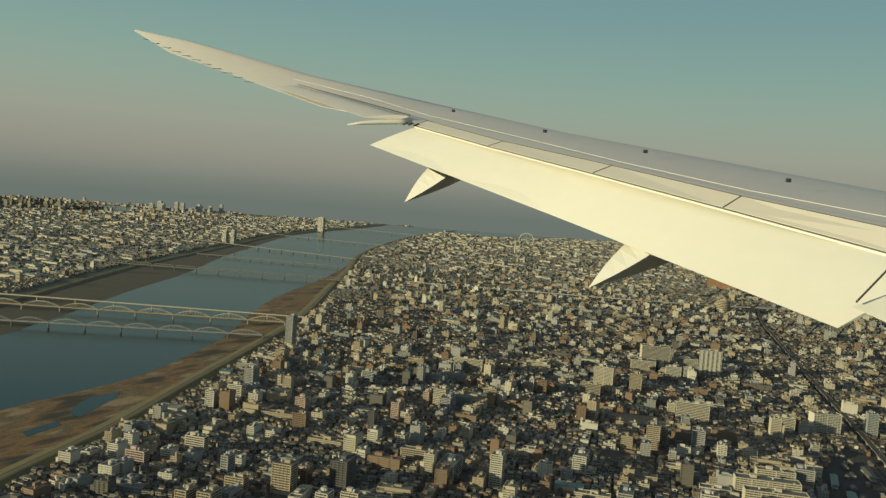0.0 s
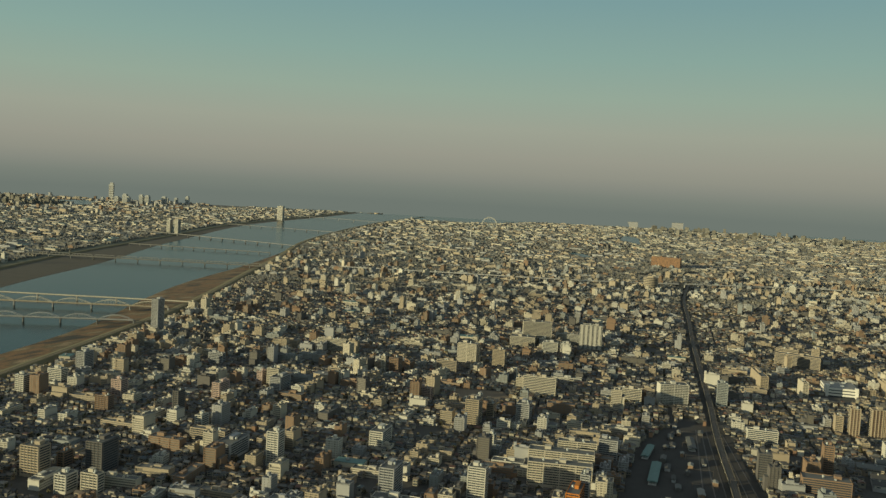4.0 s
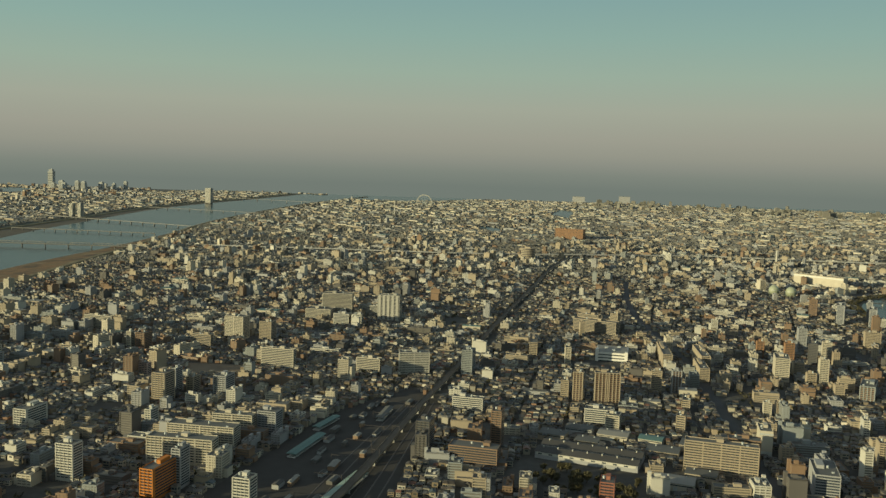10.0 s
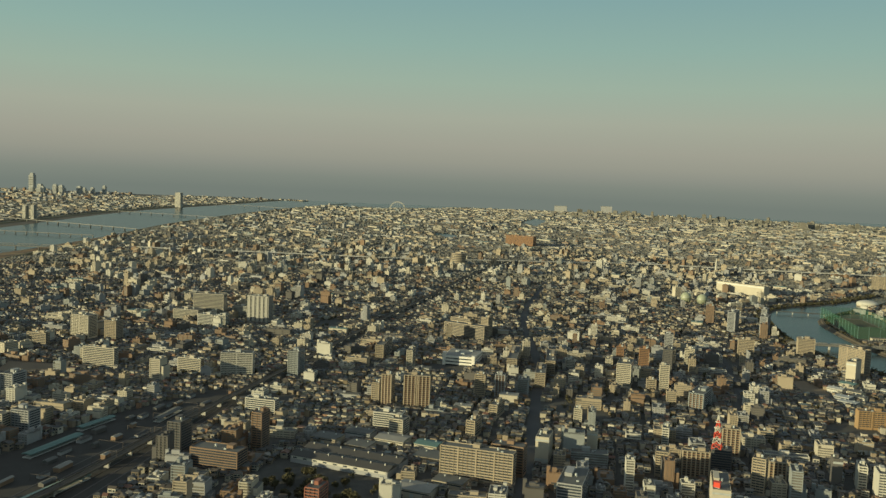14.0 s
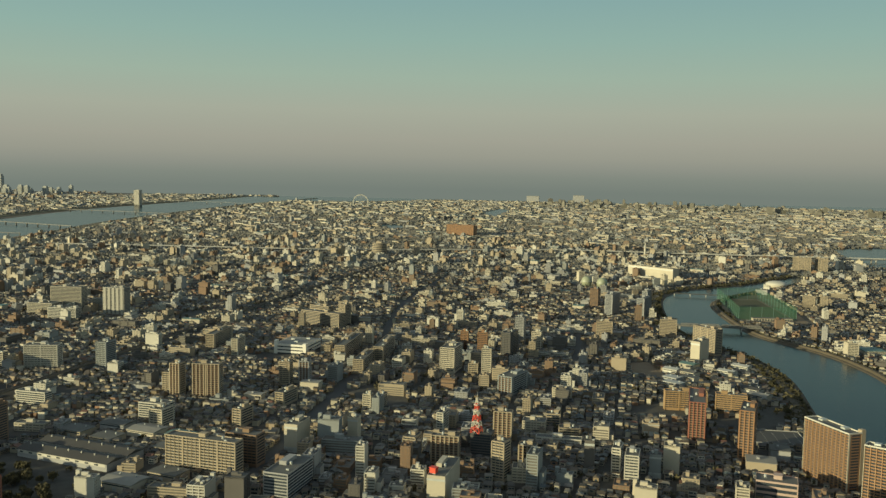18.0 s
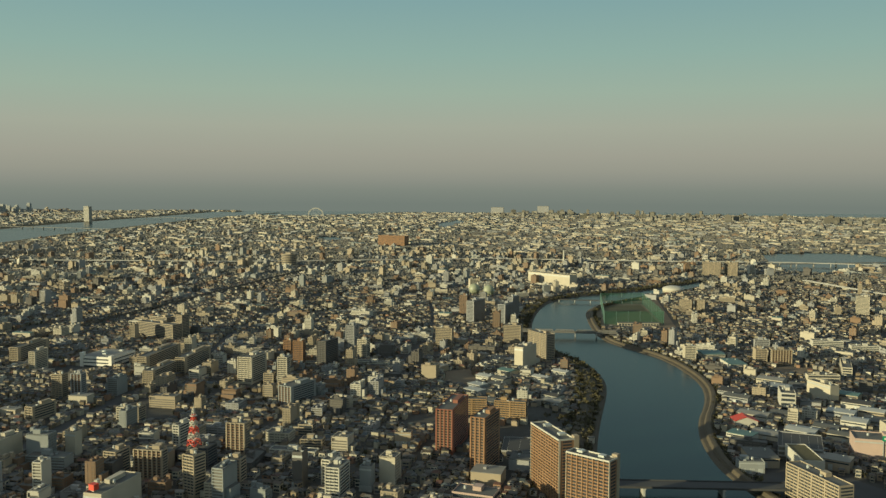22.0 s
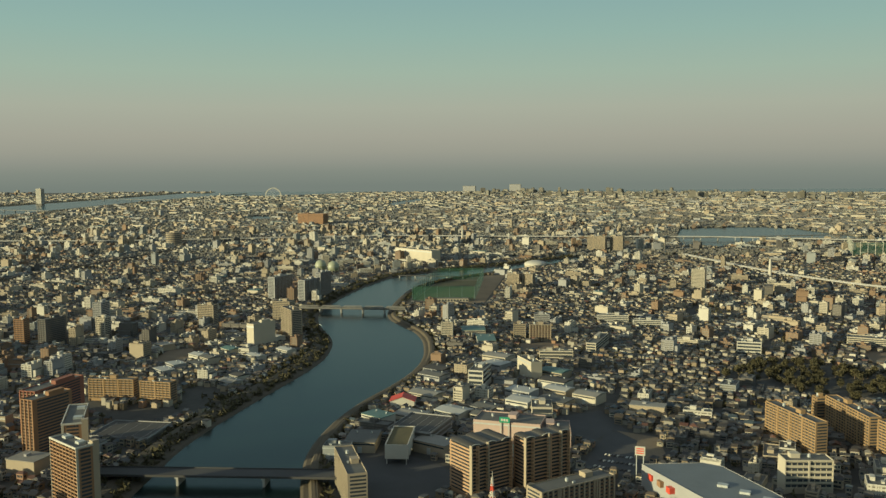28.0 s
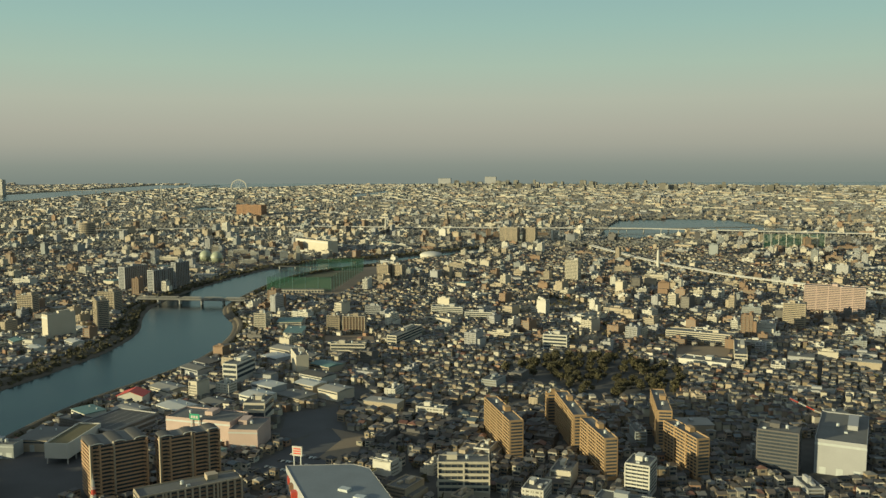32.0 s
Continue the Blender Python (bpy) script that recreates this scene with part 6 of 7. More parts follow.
bridge((-2330, 3330), (-1850, 3330), 4, 8, 6, "beam", "far expressway bridge near the river mouth")
bridge((519, 897), (624, 943), 10.5, 4.8, 3, "beam", "dark flat road bridge over the winding river")
bridge((330, 1307), (428, 1342), 5, 4.5, 5, "truss", "grey girder bridge with pale rails over the winding river")
bridge((290, 1572), (368, 1592), 1.5, 3.5, 4, "beam", "thin pipe bridge over the winding river")
bridge((480, 2230), (860, 2520), 4, 6, 10, "beam", "long low road bridge over the far river")


def viaduct(name, line, width, z, gap, material, label, category, count=60):
    p = resample(line, count)
    d = np.gradient(p, axis=0)
    d /= np.hypot(*d.T)[:, None]
    nn = np.c_[-d[:, 1], d[:, 0]]
    root = thing(name, Matrix(), label, category, "", "structure")
    bm = bmesh.new()
    prof = ((-width / 2, z - 0.6), (width / 2, z - 0.6), (width / 2, z + 0.5), (width / 2 - 0.15, z + 0.5), (width / 2 - 0.15, z), (-width / 2 + 0.15, z), (-width / 2 + 0.15, z + 0.5), (-width / 2, z + 0.5))
    rows = [[bm.verts.new((*(p[i] + nn[i] * o), h)) for o, h in prof] for i in range(count)]
    for a, b in zip(rows, rows[1:]):
        for k in range(len(prof)):
            bm.faces.new((a[k], a[(k + 1) % len(prof)], b[(k + 1) % len(prof)], b[k]))
    bmesh.ops.recalc_face_normals(bm, faces=bm.faces[:])
    part("deck", bm, material, root)
    length = np.hypot(*np.diff(p, axis=0).T).sum()
    pier = bmesh.new()
    box(pier, -0.5, -width * 0.3, 0, 0.5, width * 0.3, z - 1.2)
    box(pier, -0.6, -width * 0.46, z - 1.2, 0.6, width * 0.46, z - 0.62)
    pier = mesh_of("pier", pier, CONCRETE)
    for x, y, dx, dy in np.c_[resample(line, max(3, int(length / gap))), resample(np.cumsum(d, 0), max(3, int(length / gap)))][:, :4]:
        i = np.argmin((p[:, 0] - x) ** 2 + (p[:, 1] - y) ** 2)
        part("pier", pier, None, root, at=(x, y, 0)).rotation_euler = (0, 0, math.atan2(d[i, 1], d[i, 0]))
    return root


viaduct("railway_viaduct", RAIL, 5.0, 4.0, 22, TRACKBED, "long concrete railway viaduct crossing the city", "viaduct")
viaduct("expressway", EXPRESSWAY, 8, 7.0, 30, CONCRETE, "pale elevated expressway on piers", "expressway")
viaduct("elevated_road", BRANCH_ROAD, 6, 6.0, 26, CONCRETE, "pale elevated road on piers", "road")
for o in (-1.7, -0.5, 0.5, 1.7):
    ribbon("rail", RAIL, [(o - 0.12, 4.05), (o - 0.12, 4.2), (o + 0.12, 4.2), (o + 0.12, 4.05)], RUST, "steel rail on the viaduct", "rail", count=120)


PALEGREEN = shade("pale_green_roof", (0.20, 0.27, 0.23), 0.6, grain=1.2, amount=0.1, stain=0.1, stains=0.2)


def platform_roof(x, y, L, w, rot, material, label):
    root = thing("platform_roof", pose(x, y, 0, 0, 0, rot), label, "platform roof", "station roofs")
    bm = bmesh.new()
    a = [bm.verts.new(p) for p in ((-L / 2, -w / 2, 2.6), (L / 2, -w / 2, 2.6), (L / 2, 0, 3.2), (-L / 2, 0, 3.2), (L / 2, w / 2, 2.6), (-L / 2, w / 2, 2.6), (-L / 2, -w / 2, 2.4), (L / 2, -w / 2, 2.4), (L / 2, w / 2, 2.4), (-L / 2, w / 2, 2.4))]
    for f in ((0, 1, 2, 3), (3, 2, 4, 5), (6, 7, 1, 0), (8, 9, 5, 4), (9, 8, 7, 6), (7, 8, 4, 2, 1), (9, 6, 0, 3, 5)):
        bm.faces.new([a[i] for i in f])
    part("roof", bm, material, root)
    bm = bmesh.new()
    box(bm, -L / 2, -w * 0.4, 0.12, L / 2, w * 0.4, 0.7)
    part("platform", bm, CONCRETE, root)
    for i in range(max(2, int(L / 8))):
        bm = bmesh.new()
        px = -L / 2 + (i + 0.5) * L / max(2, int(L / 8))
        box(bm, px - 0.15, -0.15, 0.7, px + 0.15, 0.15, 2.5)
        part("post", bm, STEEL, root)


platform_roof(48, 601, 62, 8.0, 98, PALEGREEN, "long pale green platform roof of a station")
platform_roof(-12, 657, 44, 6.5, 100, GREENPAINT, "grey-green platform roof beside railway tracks")
platform_roof(-28, 702, 30, 5.5, 96, GREENPAINT, "green-roofed railway shed")
platform_roof(-6, 742, 30, 6, 106, FLATROOF, "grey railway shed roof")
yr = random.Random(31)
for i in range(26):
    x0, y0 = 30 - i * 2.0 + yr.uniform(-16, 22), 560 + i * 9 + yr.uniform(-4, 4)
    if not inside(STATION_YARD, np.array([x0]), np.array([y0]))[0]:
        continue
    root = thing("railway_shed", pose(x0, y0, 0.12, 0, 0, 102 + yr.uniform(-4, 4)), "small dark shed beside railway tracks", "shed", "sheds of the railway yard")
    L, w, h = yr.uniform(4, 12), yr.uniform(2.2, 4), yr.uniform(1.6, 2.6)
    bm = bmesh.new()
    box(bm, -L / 2, -w / 2, 0, L / 2, w / 2, h)
    part("wall", bm, FACADE[("dark", "grey", "brown")[i % 3]], root)
    bm = bmesh.new()
    v = [bm.verts.new(p) for p in ((-L / 2 - 0.2, -w / 2 - 0.3, h), (L / 2 + 0.2, -w / 2 - 0.3, h), (L / 2 + 0.2, 0, h + 0.7), (-L / 2 - 0.2, 0, h + 0.7), (L / 2 + 0.2, w / 2 + 0.3, h), (-L / 2 - 0.2, w / 2 + 0.3, h))]
    for f in ((0, 1, 2, 3), (3, 2, 4, 5), (1, 4, 2), (0, 3, 5), (0, 5, 4, 1)):
        bm.faces.new([v[k] for k in f])
    part("roof", bm, (FLATROOF, DARKROOF, MUTEDROOF)[i % 3], root)


def gantry(x, y, rot, span, z):
    """Overhead-line gantry across the tracks: two posts, a beam and hangers."""
    root = thing("line_gantry", pose(x, y, z, 0, 0, rot), "steel overhead-line gantry across railway tracks", "gantry", "gantries of the railway")
    for s in (-1, 1):
        bm = bmesh.new()
        box(bm, -0.08, s * span / 2 - 0.08, 0, 0.08, s * span / 2 + 0.08, 4.2)
        part("post", bm, RUST, root)
    bm = bmesh.new()
    box(bm, -0.06, -span / 2, 3.8, 0.06, span / 2, 3.95)
    part("beam", bm, RUST, root)


line = resample(RAIL, 60)
for i in range(2, 32, 2):
    d = line[i + 1] - line[i]
    gantry(line[i][0], line[i][1], math.degrees(math.atan2(d[1], d[0])), 4.6, 4.0)
for i in range(7):
    gantry(40 - i * 8.5, 585 + i * 30, 104, 16, 0.12)
for o in range(6):
    ribbon("yard_track", [(88 - o * 8, 545), (58 - o * 7, 640), (8 - o * 4, 790)], [(-0.45, 0.16), (-0.3, 0.24), (0.3, 0.24), (0.45, 0.16)], RUST, "steel railway track in the yard", "railway track", count=30)


# ---------------------------------------------------------------- single landmarks
def gas_tank(x, y, r):
    root = thing("gas_tank", pose(x, y, 0), "pale green spherical gas tank on legs", "gas tank", "gas tanks")
    bm = bmesh.new()
    bmesh.ops.create_uvsphere(bm, u_segments=28, v_segments=18, radius=r, matrix=Matrix.Translation((0, 0, r + 2.2)))
    for f in bm.faces:
        f.smooth = True
    part("shell", bm, TANK, root)
    for i in range(8):
        a = i * math.tau / 8
        bm = bmesh.new()
        cyl(bm, r * 0.92 * math.cos(a), r * 0.92 * math.sin(a), 0, r + 2.2, 0.3, n=8)
        part("leg", bm, TANK, root)
    bm = bmesh.new()
    for i in range(24):
        a, b = i * math.tau / 24, (i + 1) * math.tau / 24
        beam(bm, (r * 1.04 * math.cos(a), r * 1.04 * math.sin(a), r + 2.6), (r * 1.04 * math.cos(b), r * 1.04 * math.sin(b), r + 2.6), 0.2)
    part("walkway", bm, STEEL, root)


TANK = shade("tank_paint", (0.27, 0.29, 0.20), 0.5, grain=1, amount=0.05, stain=0.1, stains=0.1)
take_rect(172, 1592, 50, 30, 25)
gas_tank(166, 1580, 7.4)
gas_tank(190, 1574, 7.4)


def lattice_mast(x, y, h, foot=0.0, half=2.6):
    root = thing("radio_mast", pose(x, y, foot), "red and white lattice radio mast", "mast")
    white = FACADE["white"]
    for k in range(6):
        bm = bmesh.new()
        z0, z1 = h * k / 6, h * (k + 1) / 6
        r0, r1 = half * (1 - k / 7), half * (1 - (k + 1) / 7)
        c0 = [(r0 * a, r0 * b, z0) for a, b in ((-1, -1), (1, -1), (1, 1), (-1, 1))]
        c1 = [(r1 * a, r1 * b, z1) for a, b in ((-1, -1), (1, -1), (1, 1), (-1, 1))]
        for i in range(4):
            beam(bm, c0[i], c1[i], 0.2)
            beam(bm, c0[i], c1[(i + 1) % 4], 0.14)
            beam(bm, c0[(i + 1) % 4], c1[i], 0.14)
            beam(bm, c1[i], c1[(i + 1) % 4], 0.16)
        part("mast_section", bm, MASTRED if k % 2 == 0 else white, root)["kind"] = "stuff"
    for z, r in ((h * 0.62, half * 0.92), (h * 0.8, half * 0.73)):
        bm = bmesh.new()
        cyl(bm, 0, 0, z, z + 0.45, r, r, 14)
        part("platform", bm, white, root)
    bm = bmesh.new()
    cyl(bm, 0, 0, h, h * 1.16, 0.14, 0.08, 6)
    part("aerial", bm, white, root)


MASTRED = shade("mast_red", (0.55, 0.07, 0.04), 0.5)
lattice_mast(333, 842, 20, 12.5)


def ferris_wheel(x, y, z, r, yaw):
    root = thing("ferris_wheel", pose(x, y, 0, 0, 0, yaw), "huge pale ferris wheel far off near the bay", "ferris wheel")
    n = 48
    for rr, name in ((r, "rim"), (r * 0.93, "inner_rim")):
        bm = bmesh.new()
        for i in range(n):
            a, b = i * math.tau / n, (i + 1) * math.tau / n
            beam(bm, (rr * math.cos(a), 0, z + rr * math.sin(a)), (rr * math.cos(b), 0, z + rr * math.sin(b)), 0.9)
        part(name, bm, FACADE["white"], root)
    for i in range(16):
        a = i * math.tau / 16
        bm = bmesh.new()
        beam(bm, (0, 0, z), (r * math.cos(a), 0, z + r * math.sin(a)), 0.25)
        part("spoke", bm, STEEL, root)
    for s in (-1, 1):
        bm = bmesh.new()
        beam(bm, (s * r * 0.5, 4, 0), (0, 0, z), 1.1)
        beam(bm, (s * r * 0.5, -4, 0), (0, 0, z), 1.1)
        part("support", bm, STEEL, root)


ferris_wheel(-1476, 3602, 20, 33, 27)


def chimney(x, y, h):
    root = thing("chimney", pose(x, y, 0), "tall white chimney rising over far rooftops", "chimney", "chimneys")
    for k in range(4):
        bm = bmesh.new()
        cyl(bm, 0, 0, h * k / 4, h * (k + 1) / 4, 2.4 - 0.3 * k, 2.1 - 0.3 * k, 14)
        part("stack_section", bm, FACADE["white"], root)


chimney(-1240, 2925, 46)
chimney(705, 1760, 24)
chimney(117, 2117, 26)

# skyline towers: the grey of the haze painted on as base colour
HAZEGREY = shade("haze_grey_cladding", (0.33, 0.335, 0.315), 0.9, grain=0.2, amount=0.1, stain=0.02, stains=0.1)


def far_tower(x, y, w, h, material, label):
    """A skyscraper far beyond the harbour: shaft, set-back top, mast and banding."""
    root = thing("skyscraper", pose(x, y, 0, 0, 0, 20), label, "skyscraper", "far skyline")
    bm = bmesh.new()
    box(bm, -w / 2, -w / 2, 0, w / 2, w / 2, h * 0.86)
    part("shaft", bm, material, root)
    bm = bmesh.new()
    box(bm, -w * 0.36, -w * 0.36, h * 0.86, w * 0.36, w * 0.36, h * 0.97)
    part("setback_top", bm, material, root)
    bm = bmesh.new()
    box(bm, -w * 0.04, -w * 0.04, h * 0.97, w * 0.04, w * 0.04, h)
    part("mast", bm, STEEL, root)
    for k in range(6):
        bm = bmesh.new()
        box(bm, -w * 0.47, -w / 2 - 0.4, h * (0.06 + 0.13 * k), w * 0.47, -w / 2, h * (0.09 + 0.13 * k))
        part("ribbon_window", bm, FLATROOF, root)


far_tower(-3880, 3660, 28, 100, HAZEGREY, "very tall grey skyscraper dim with distance")
far_tower(-4229, 3832, 24, 92, FACADE["white"], "slim white tower by the far harbour")
far_tower(-4290, 3800, 22, 80, HAZEGREY, "grey office tower by the far harbour")
sk = random.Random(44)
for i in range(13):
    far_tower(-3560 + i * 24 + sk.uniform(-20, 20), 3400 + i * 14 + sk.uniform(-120, 120), sk.uniform(14, 24), sk.uniform(28, 58), HAZEGREY, "grey high-rise tower by the far harbour")


def round_tower(x, y, r, h):
    root = thing("round_tower", pose(x, y, 0), "round tan office tower with dark window bands", "building", "buildings of the city")
    n = 7
    for k in range(n):
        z0, z1 = h * k / n, h * (k + 1) / n
        bm = bmesh.new()
        cyl(bm, 0, 0, z0, z0 + (z1 - z0) * 0.55, r, r, 28)
        part("floor_band", bm, FACADE["tan"], root)
        bm = bmesh.new()
        cyl(bm, 0, 0, z0 + (z1 - z0) * 0.55, z1, r * 0.96, r * 0.96, 28)
        part("window_band", bm, GLASS, root)
    bm = bmesh.new()
    cyl(bm, 0, 0, h, h + 1.2, r * 1.01, r * 1.01, 28)
    part("roof", bm, FACADE["tan"], root)
    bm = bmesh.new()
    box(bm, -r * 0.4, -r * 0.3, h + 1.2, r * 0.4, r * 0.4, h + 3.5)
    part("stair_head", bm, FACADE["tan"], root)


round_tower(-305, 1803, 14, 23)


def ball_field():
    """Practice field in the river bend, fenced by tall green nets."""
    corners = [(394, 1416), (452, 1444), (392, 1600), (345, 1572)]
    flat("field", [(388, 1398), (470, 1425), (400, 1650), (380, 1640), (334, 1560), (350, 1500)], 0.15, SAND, "bare brown field in the river bend", "field")
    flat("field_turf", [(392, 1425), (446, 1450), (392, 1592), (350, 1566)], 0.22, TURF, "green turf of a practice field", "turf")
    root = thing("field_net", Matrix(), "tall green safety nets round a practice field", "net fence")
    for (ax, ay), (bx, by) in zip(corners, corners[1:] + corners[:1]):
        L = math.hypot(bx - ax, by - ay)
        n = max(2, int(L / 12))
        h = 15.0
        bm = bmesh.new()
        v = [bm.verts.new(p) for p in ((ax, ay, 0.3), (bx, by, 0.3), (bx, by, h), (ax, ay, h))]
        bm.faces.new(v)
        part("net", bm, NET, root)
        for i in range(n):
            bm = bmesh.new()
            t = i / n
            cyl(bm, ax + (bx - ax) * t, ay + (by - ay) * t, 0, h + 0.5, 0.25, 0.15, 8)
            part("post", bm, GREENPAINT, root)
    club = thing("clubhouse", pose(428, 1428, 0, 0, 0, 25), "long low pale clubhouse beside the nets", "building")
    bm = bmesh.new()
    box(bm, -22, -2.5, 0, 22, 2.5, 3.2)
    part("wall", bm, FACADE["cream"], club)
    bm = bmesh.new()
    box(bm, -22.4, -3, 3.2, 22.4, 3, 3.6)
    part("roof", bm, FLATROOF, club)
    for i in range(14):
        bm = bmesh.new()
        box(bm, -21 + i * 3.1, -2.6, 0.5, -18.8 + i * 3.1, -2.5, 2.4)
        part("window", bm, GLASS, club)


def net_material():
    m, t, b = nodes_of("green_net")
    b.inputs["Base Color"].default_value = (0.03, 0.12, 0.065, 1)
    b.inputs["Roughness"].default_value = 0.8
    b.inputs["Alpha"].default_value = 0.36
    return m


NET = net_material()
TURF = shade("turf", (0.085, 0.082, 0.04), 0.95, grain=0.8, amount=0.25, stain=0.05, stains=0.3)
ball_field()


MALL = (770, 985)
SLATEROOF = shade("blue_grey_sheet_roof", (0.13, 0.15, 0.16), 0.7, grain=1.2, amount=0.12, stain=0.1, stains=0.2)


def mall():
    """Shopping hall with a rounded end and pale curved roof."""
    root = thing("shopping_hall", pose(MALL[0], MALL[1], 0, 0, 0, 0), "large white shopping hall with a curved grey roof", "shopping hall")
    corner = [(-31, 5), (-8, 18), (0, 17), (28, -10), (50, -20), (56, -30), (26, -42), (4, -27), (-17, -8)]
    base = chaikin(corner[5:] + corner[:1], 2) + corner[1:5]
    bm = bmesh.new()
    lo, hi = [bm.verts.new((px, py, 0)) for px, py in base], [bm.verts.new((px, py, 12.4)) for px, py in base]
    for i in range(len(base)):
        bm.faces.new((lo[i], lo[(i + 1) % len(base)], hi[(i + 1) % len(base)], hi[i]))
    bmesh.ops.recalc_face_normals(bm, faces=bm.faces[:])
    part("wall", bm, FACADE["grey"], root)
    bm = bmesh.new()
    lo = [bm.verts.new((px * 0.99, py * 0.99, 12.2)) for px, py in base]
    bm.faces.new(lo)
    bmesh.ops.triangulate(bm, faces=bm.faces[:])
    part("roof", bm, SLATEROOF, root)
    for i in range(4):
        bm = bmesh.new()
        box(bm, 2 + i * 9, -8 - i * 4, 12.2, 6 + i * 9, -5 - i * 4, 13.1)
        part("roof_unit", bm, STEEL, root)
    for i, mm in enumerate((MASTRED, FACADE["orange"], MASTRED)):
        bm = bmesh.new()
        px, py = -25.5 + 5 * i, 0.6 - 5.6 * i
        beam(bm, (px - 1.0, py + 1.2, 8.8), (px + 1.0, py - 1.2, 8.8), 1.2)
        part("sign_panel", bm, mm, root, "coloured sign panel")
    sign = thing("rooftop_sign", pose(735, 1003, 0, 0, 0, 10), "white rooftop sign board with red bars", "sign")
    bm = bmesh.new()
    box(bm, -2.2, -0.3, 11.5, 2.2, 0.3, 15.5)
    part("board", bm, FACADE["white"], sign)
    for i in range(3):
        bm = bmesh.new()
        box(bm, -1.6, -0.42, 12.3 + i * 1.0, 1.6, -0.3, 12.8 + i * 1.0)
        part("bar", bm, MASTRED, sign)
    for s in (-1, 1):
        bm = bmesh.new()
        box(bm, s * 1.5 - 0.2, -0.2, 0, s * 1.5 + 0.2, 0.2, 11.5)
        part("post", bm, STEEL, sign)


lattice_mast(693, 937, 16.5, 0, 1.1)


def dome_hall(x, y, r):
    root = thing("dome_hall", pose(x, y, 0), "low white domed hall near the river", "hall")
    bm = bmesh.new()
    cyl(bm, 0, 0, 0, 3.5, r, r, 32)
    part("wall", bm, FACADE["cream"], root)
    bm = bmesh.new()
    bmesh.ops.create_uvsphere(bm, u_segments=32, v_segments=16, radius=r * 1.03, matrix=Matrix.Translation((0, 0, 3.4)) @ Matrix.Diagonal((1, 1, 0.32, 1)))
    for f in bm.faces:
        f.smooth = True
    part("dome", bm, FACADE["white"], root)


dome_hall(398, 1763, 15)


def store_sign():
    root = thing("store_sign", pose(662.5, 1022.2, 0, 0, 0, 10), "green sign board with pale bars above a store", "sign")
    bm = bmesh.new()
    box(bm, -2.6, -0.2, 11.6, 2.6, 0.2, 14.4)
    part("board", bm, SIGNGREEN, root)
    for i in range(3):
        bm = bmesh.new()
        box(bm, -1.8 + i * 1.3, -0.3, 12.4, -0.8 + i * 1.3, -0.2, 13.6)
        part("bar", bm, FACADE["white"], root)
    for s in (-1, 1):
        bm = bmesh.new()
        box(bm, s * 2 - 0.2, 0.2, 0, s * 2 + 0.2, 0.6, 14)
        part("post", bm, STEEL, root)


SIGNGREEN = shade("sign_green", (0.0, 0.22, 0.12), 0.5)
store_sign()


def red_house(x, y, rot):
    root = thing("boat_house", pose(x, y, 0, 0, 0, rot), "white building with a bright red gabled roof by the river", "building")
    bm = bmesh.new()
    box(bm, -7, -5, 0, 7, 5, 5)
    t = [bm.verts.new(p) for p in ((-7, -5, 5), (7, -5, 5), (0, -5, 7.4), (-7, 5, 5), (7, 5, 5), (0, 5, 7.4))]
    bm.faces.new(t[:3]); bm.faces.new((t[4], t[3], t[5]))
    part("wall", bm, FACADE["white"], root)
    bm = bmesh.new()
    for s in (-1, 1):
        v = [bm.verts.new(p) for p in ((s * 7.5, -5.4, 4.85), (0, -5.4, 7.5), (0, 5.4, 7.5), (s * 7.5, 5.4, 4.85), (s * 7.5, -5.4, 5.1), (0, -5.4, 7.75), (0, 5.4, 7.75), (s * 7.5, 5.4, 5.1))]
        for f in ((0, 1, 2, 3), (7, 6, 5, 4), (0, 4, 5, 1), (2, 6, 7, 3), (3, 7, 4, 0)):
            bm.faces.new([v[i] for i in f])
    bmesh.ops.recalc_face_normals(bm, faces=bm.faces[:])
    part("roof", bm, REDPAINT, root)
    for i in range(5):
        bm = bmesh.new()
        box(bm, -5.6 + i * 2.4, -5.08, 1.6, -4.4 + i * 2.4, -5, 2.6)
        part("window", bm, GLASS, root)


red_house(583, 1060.6, 23)


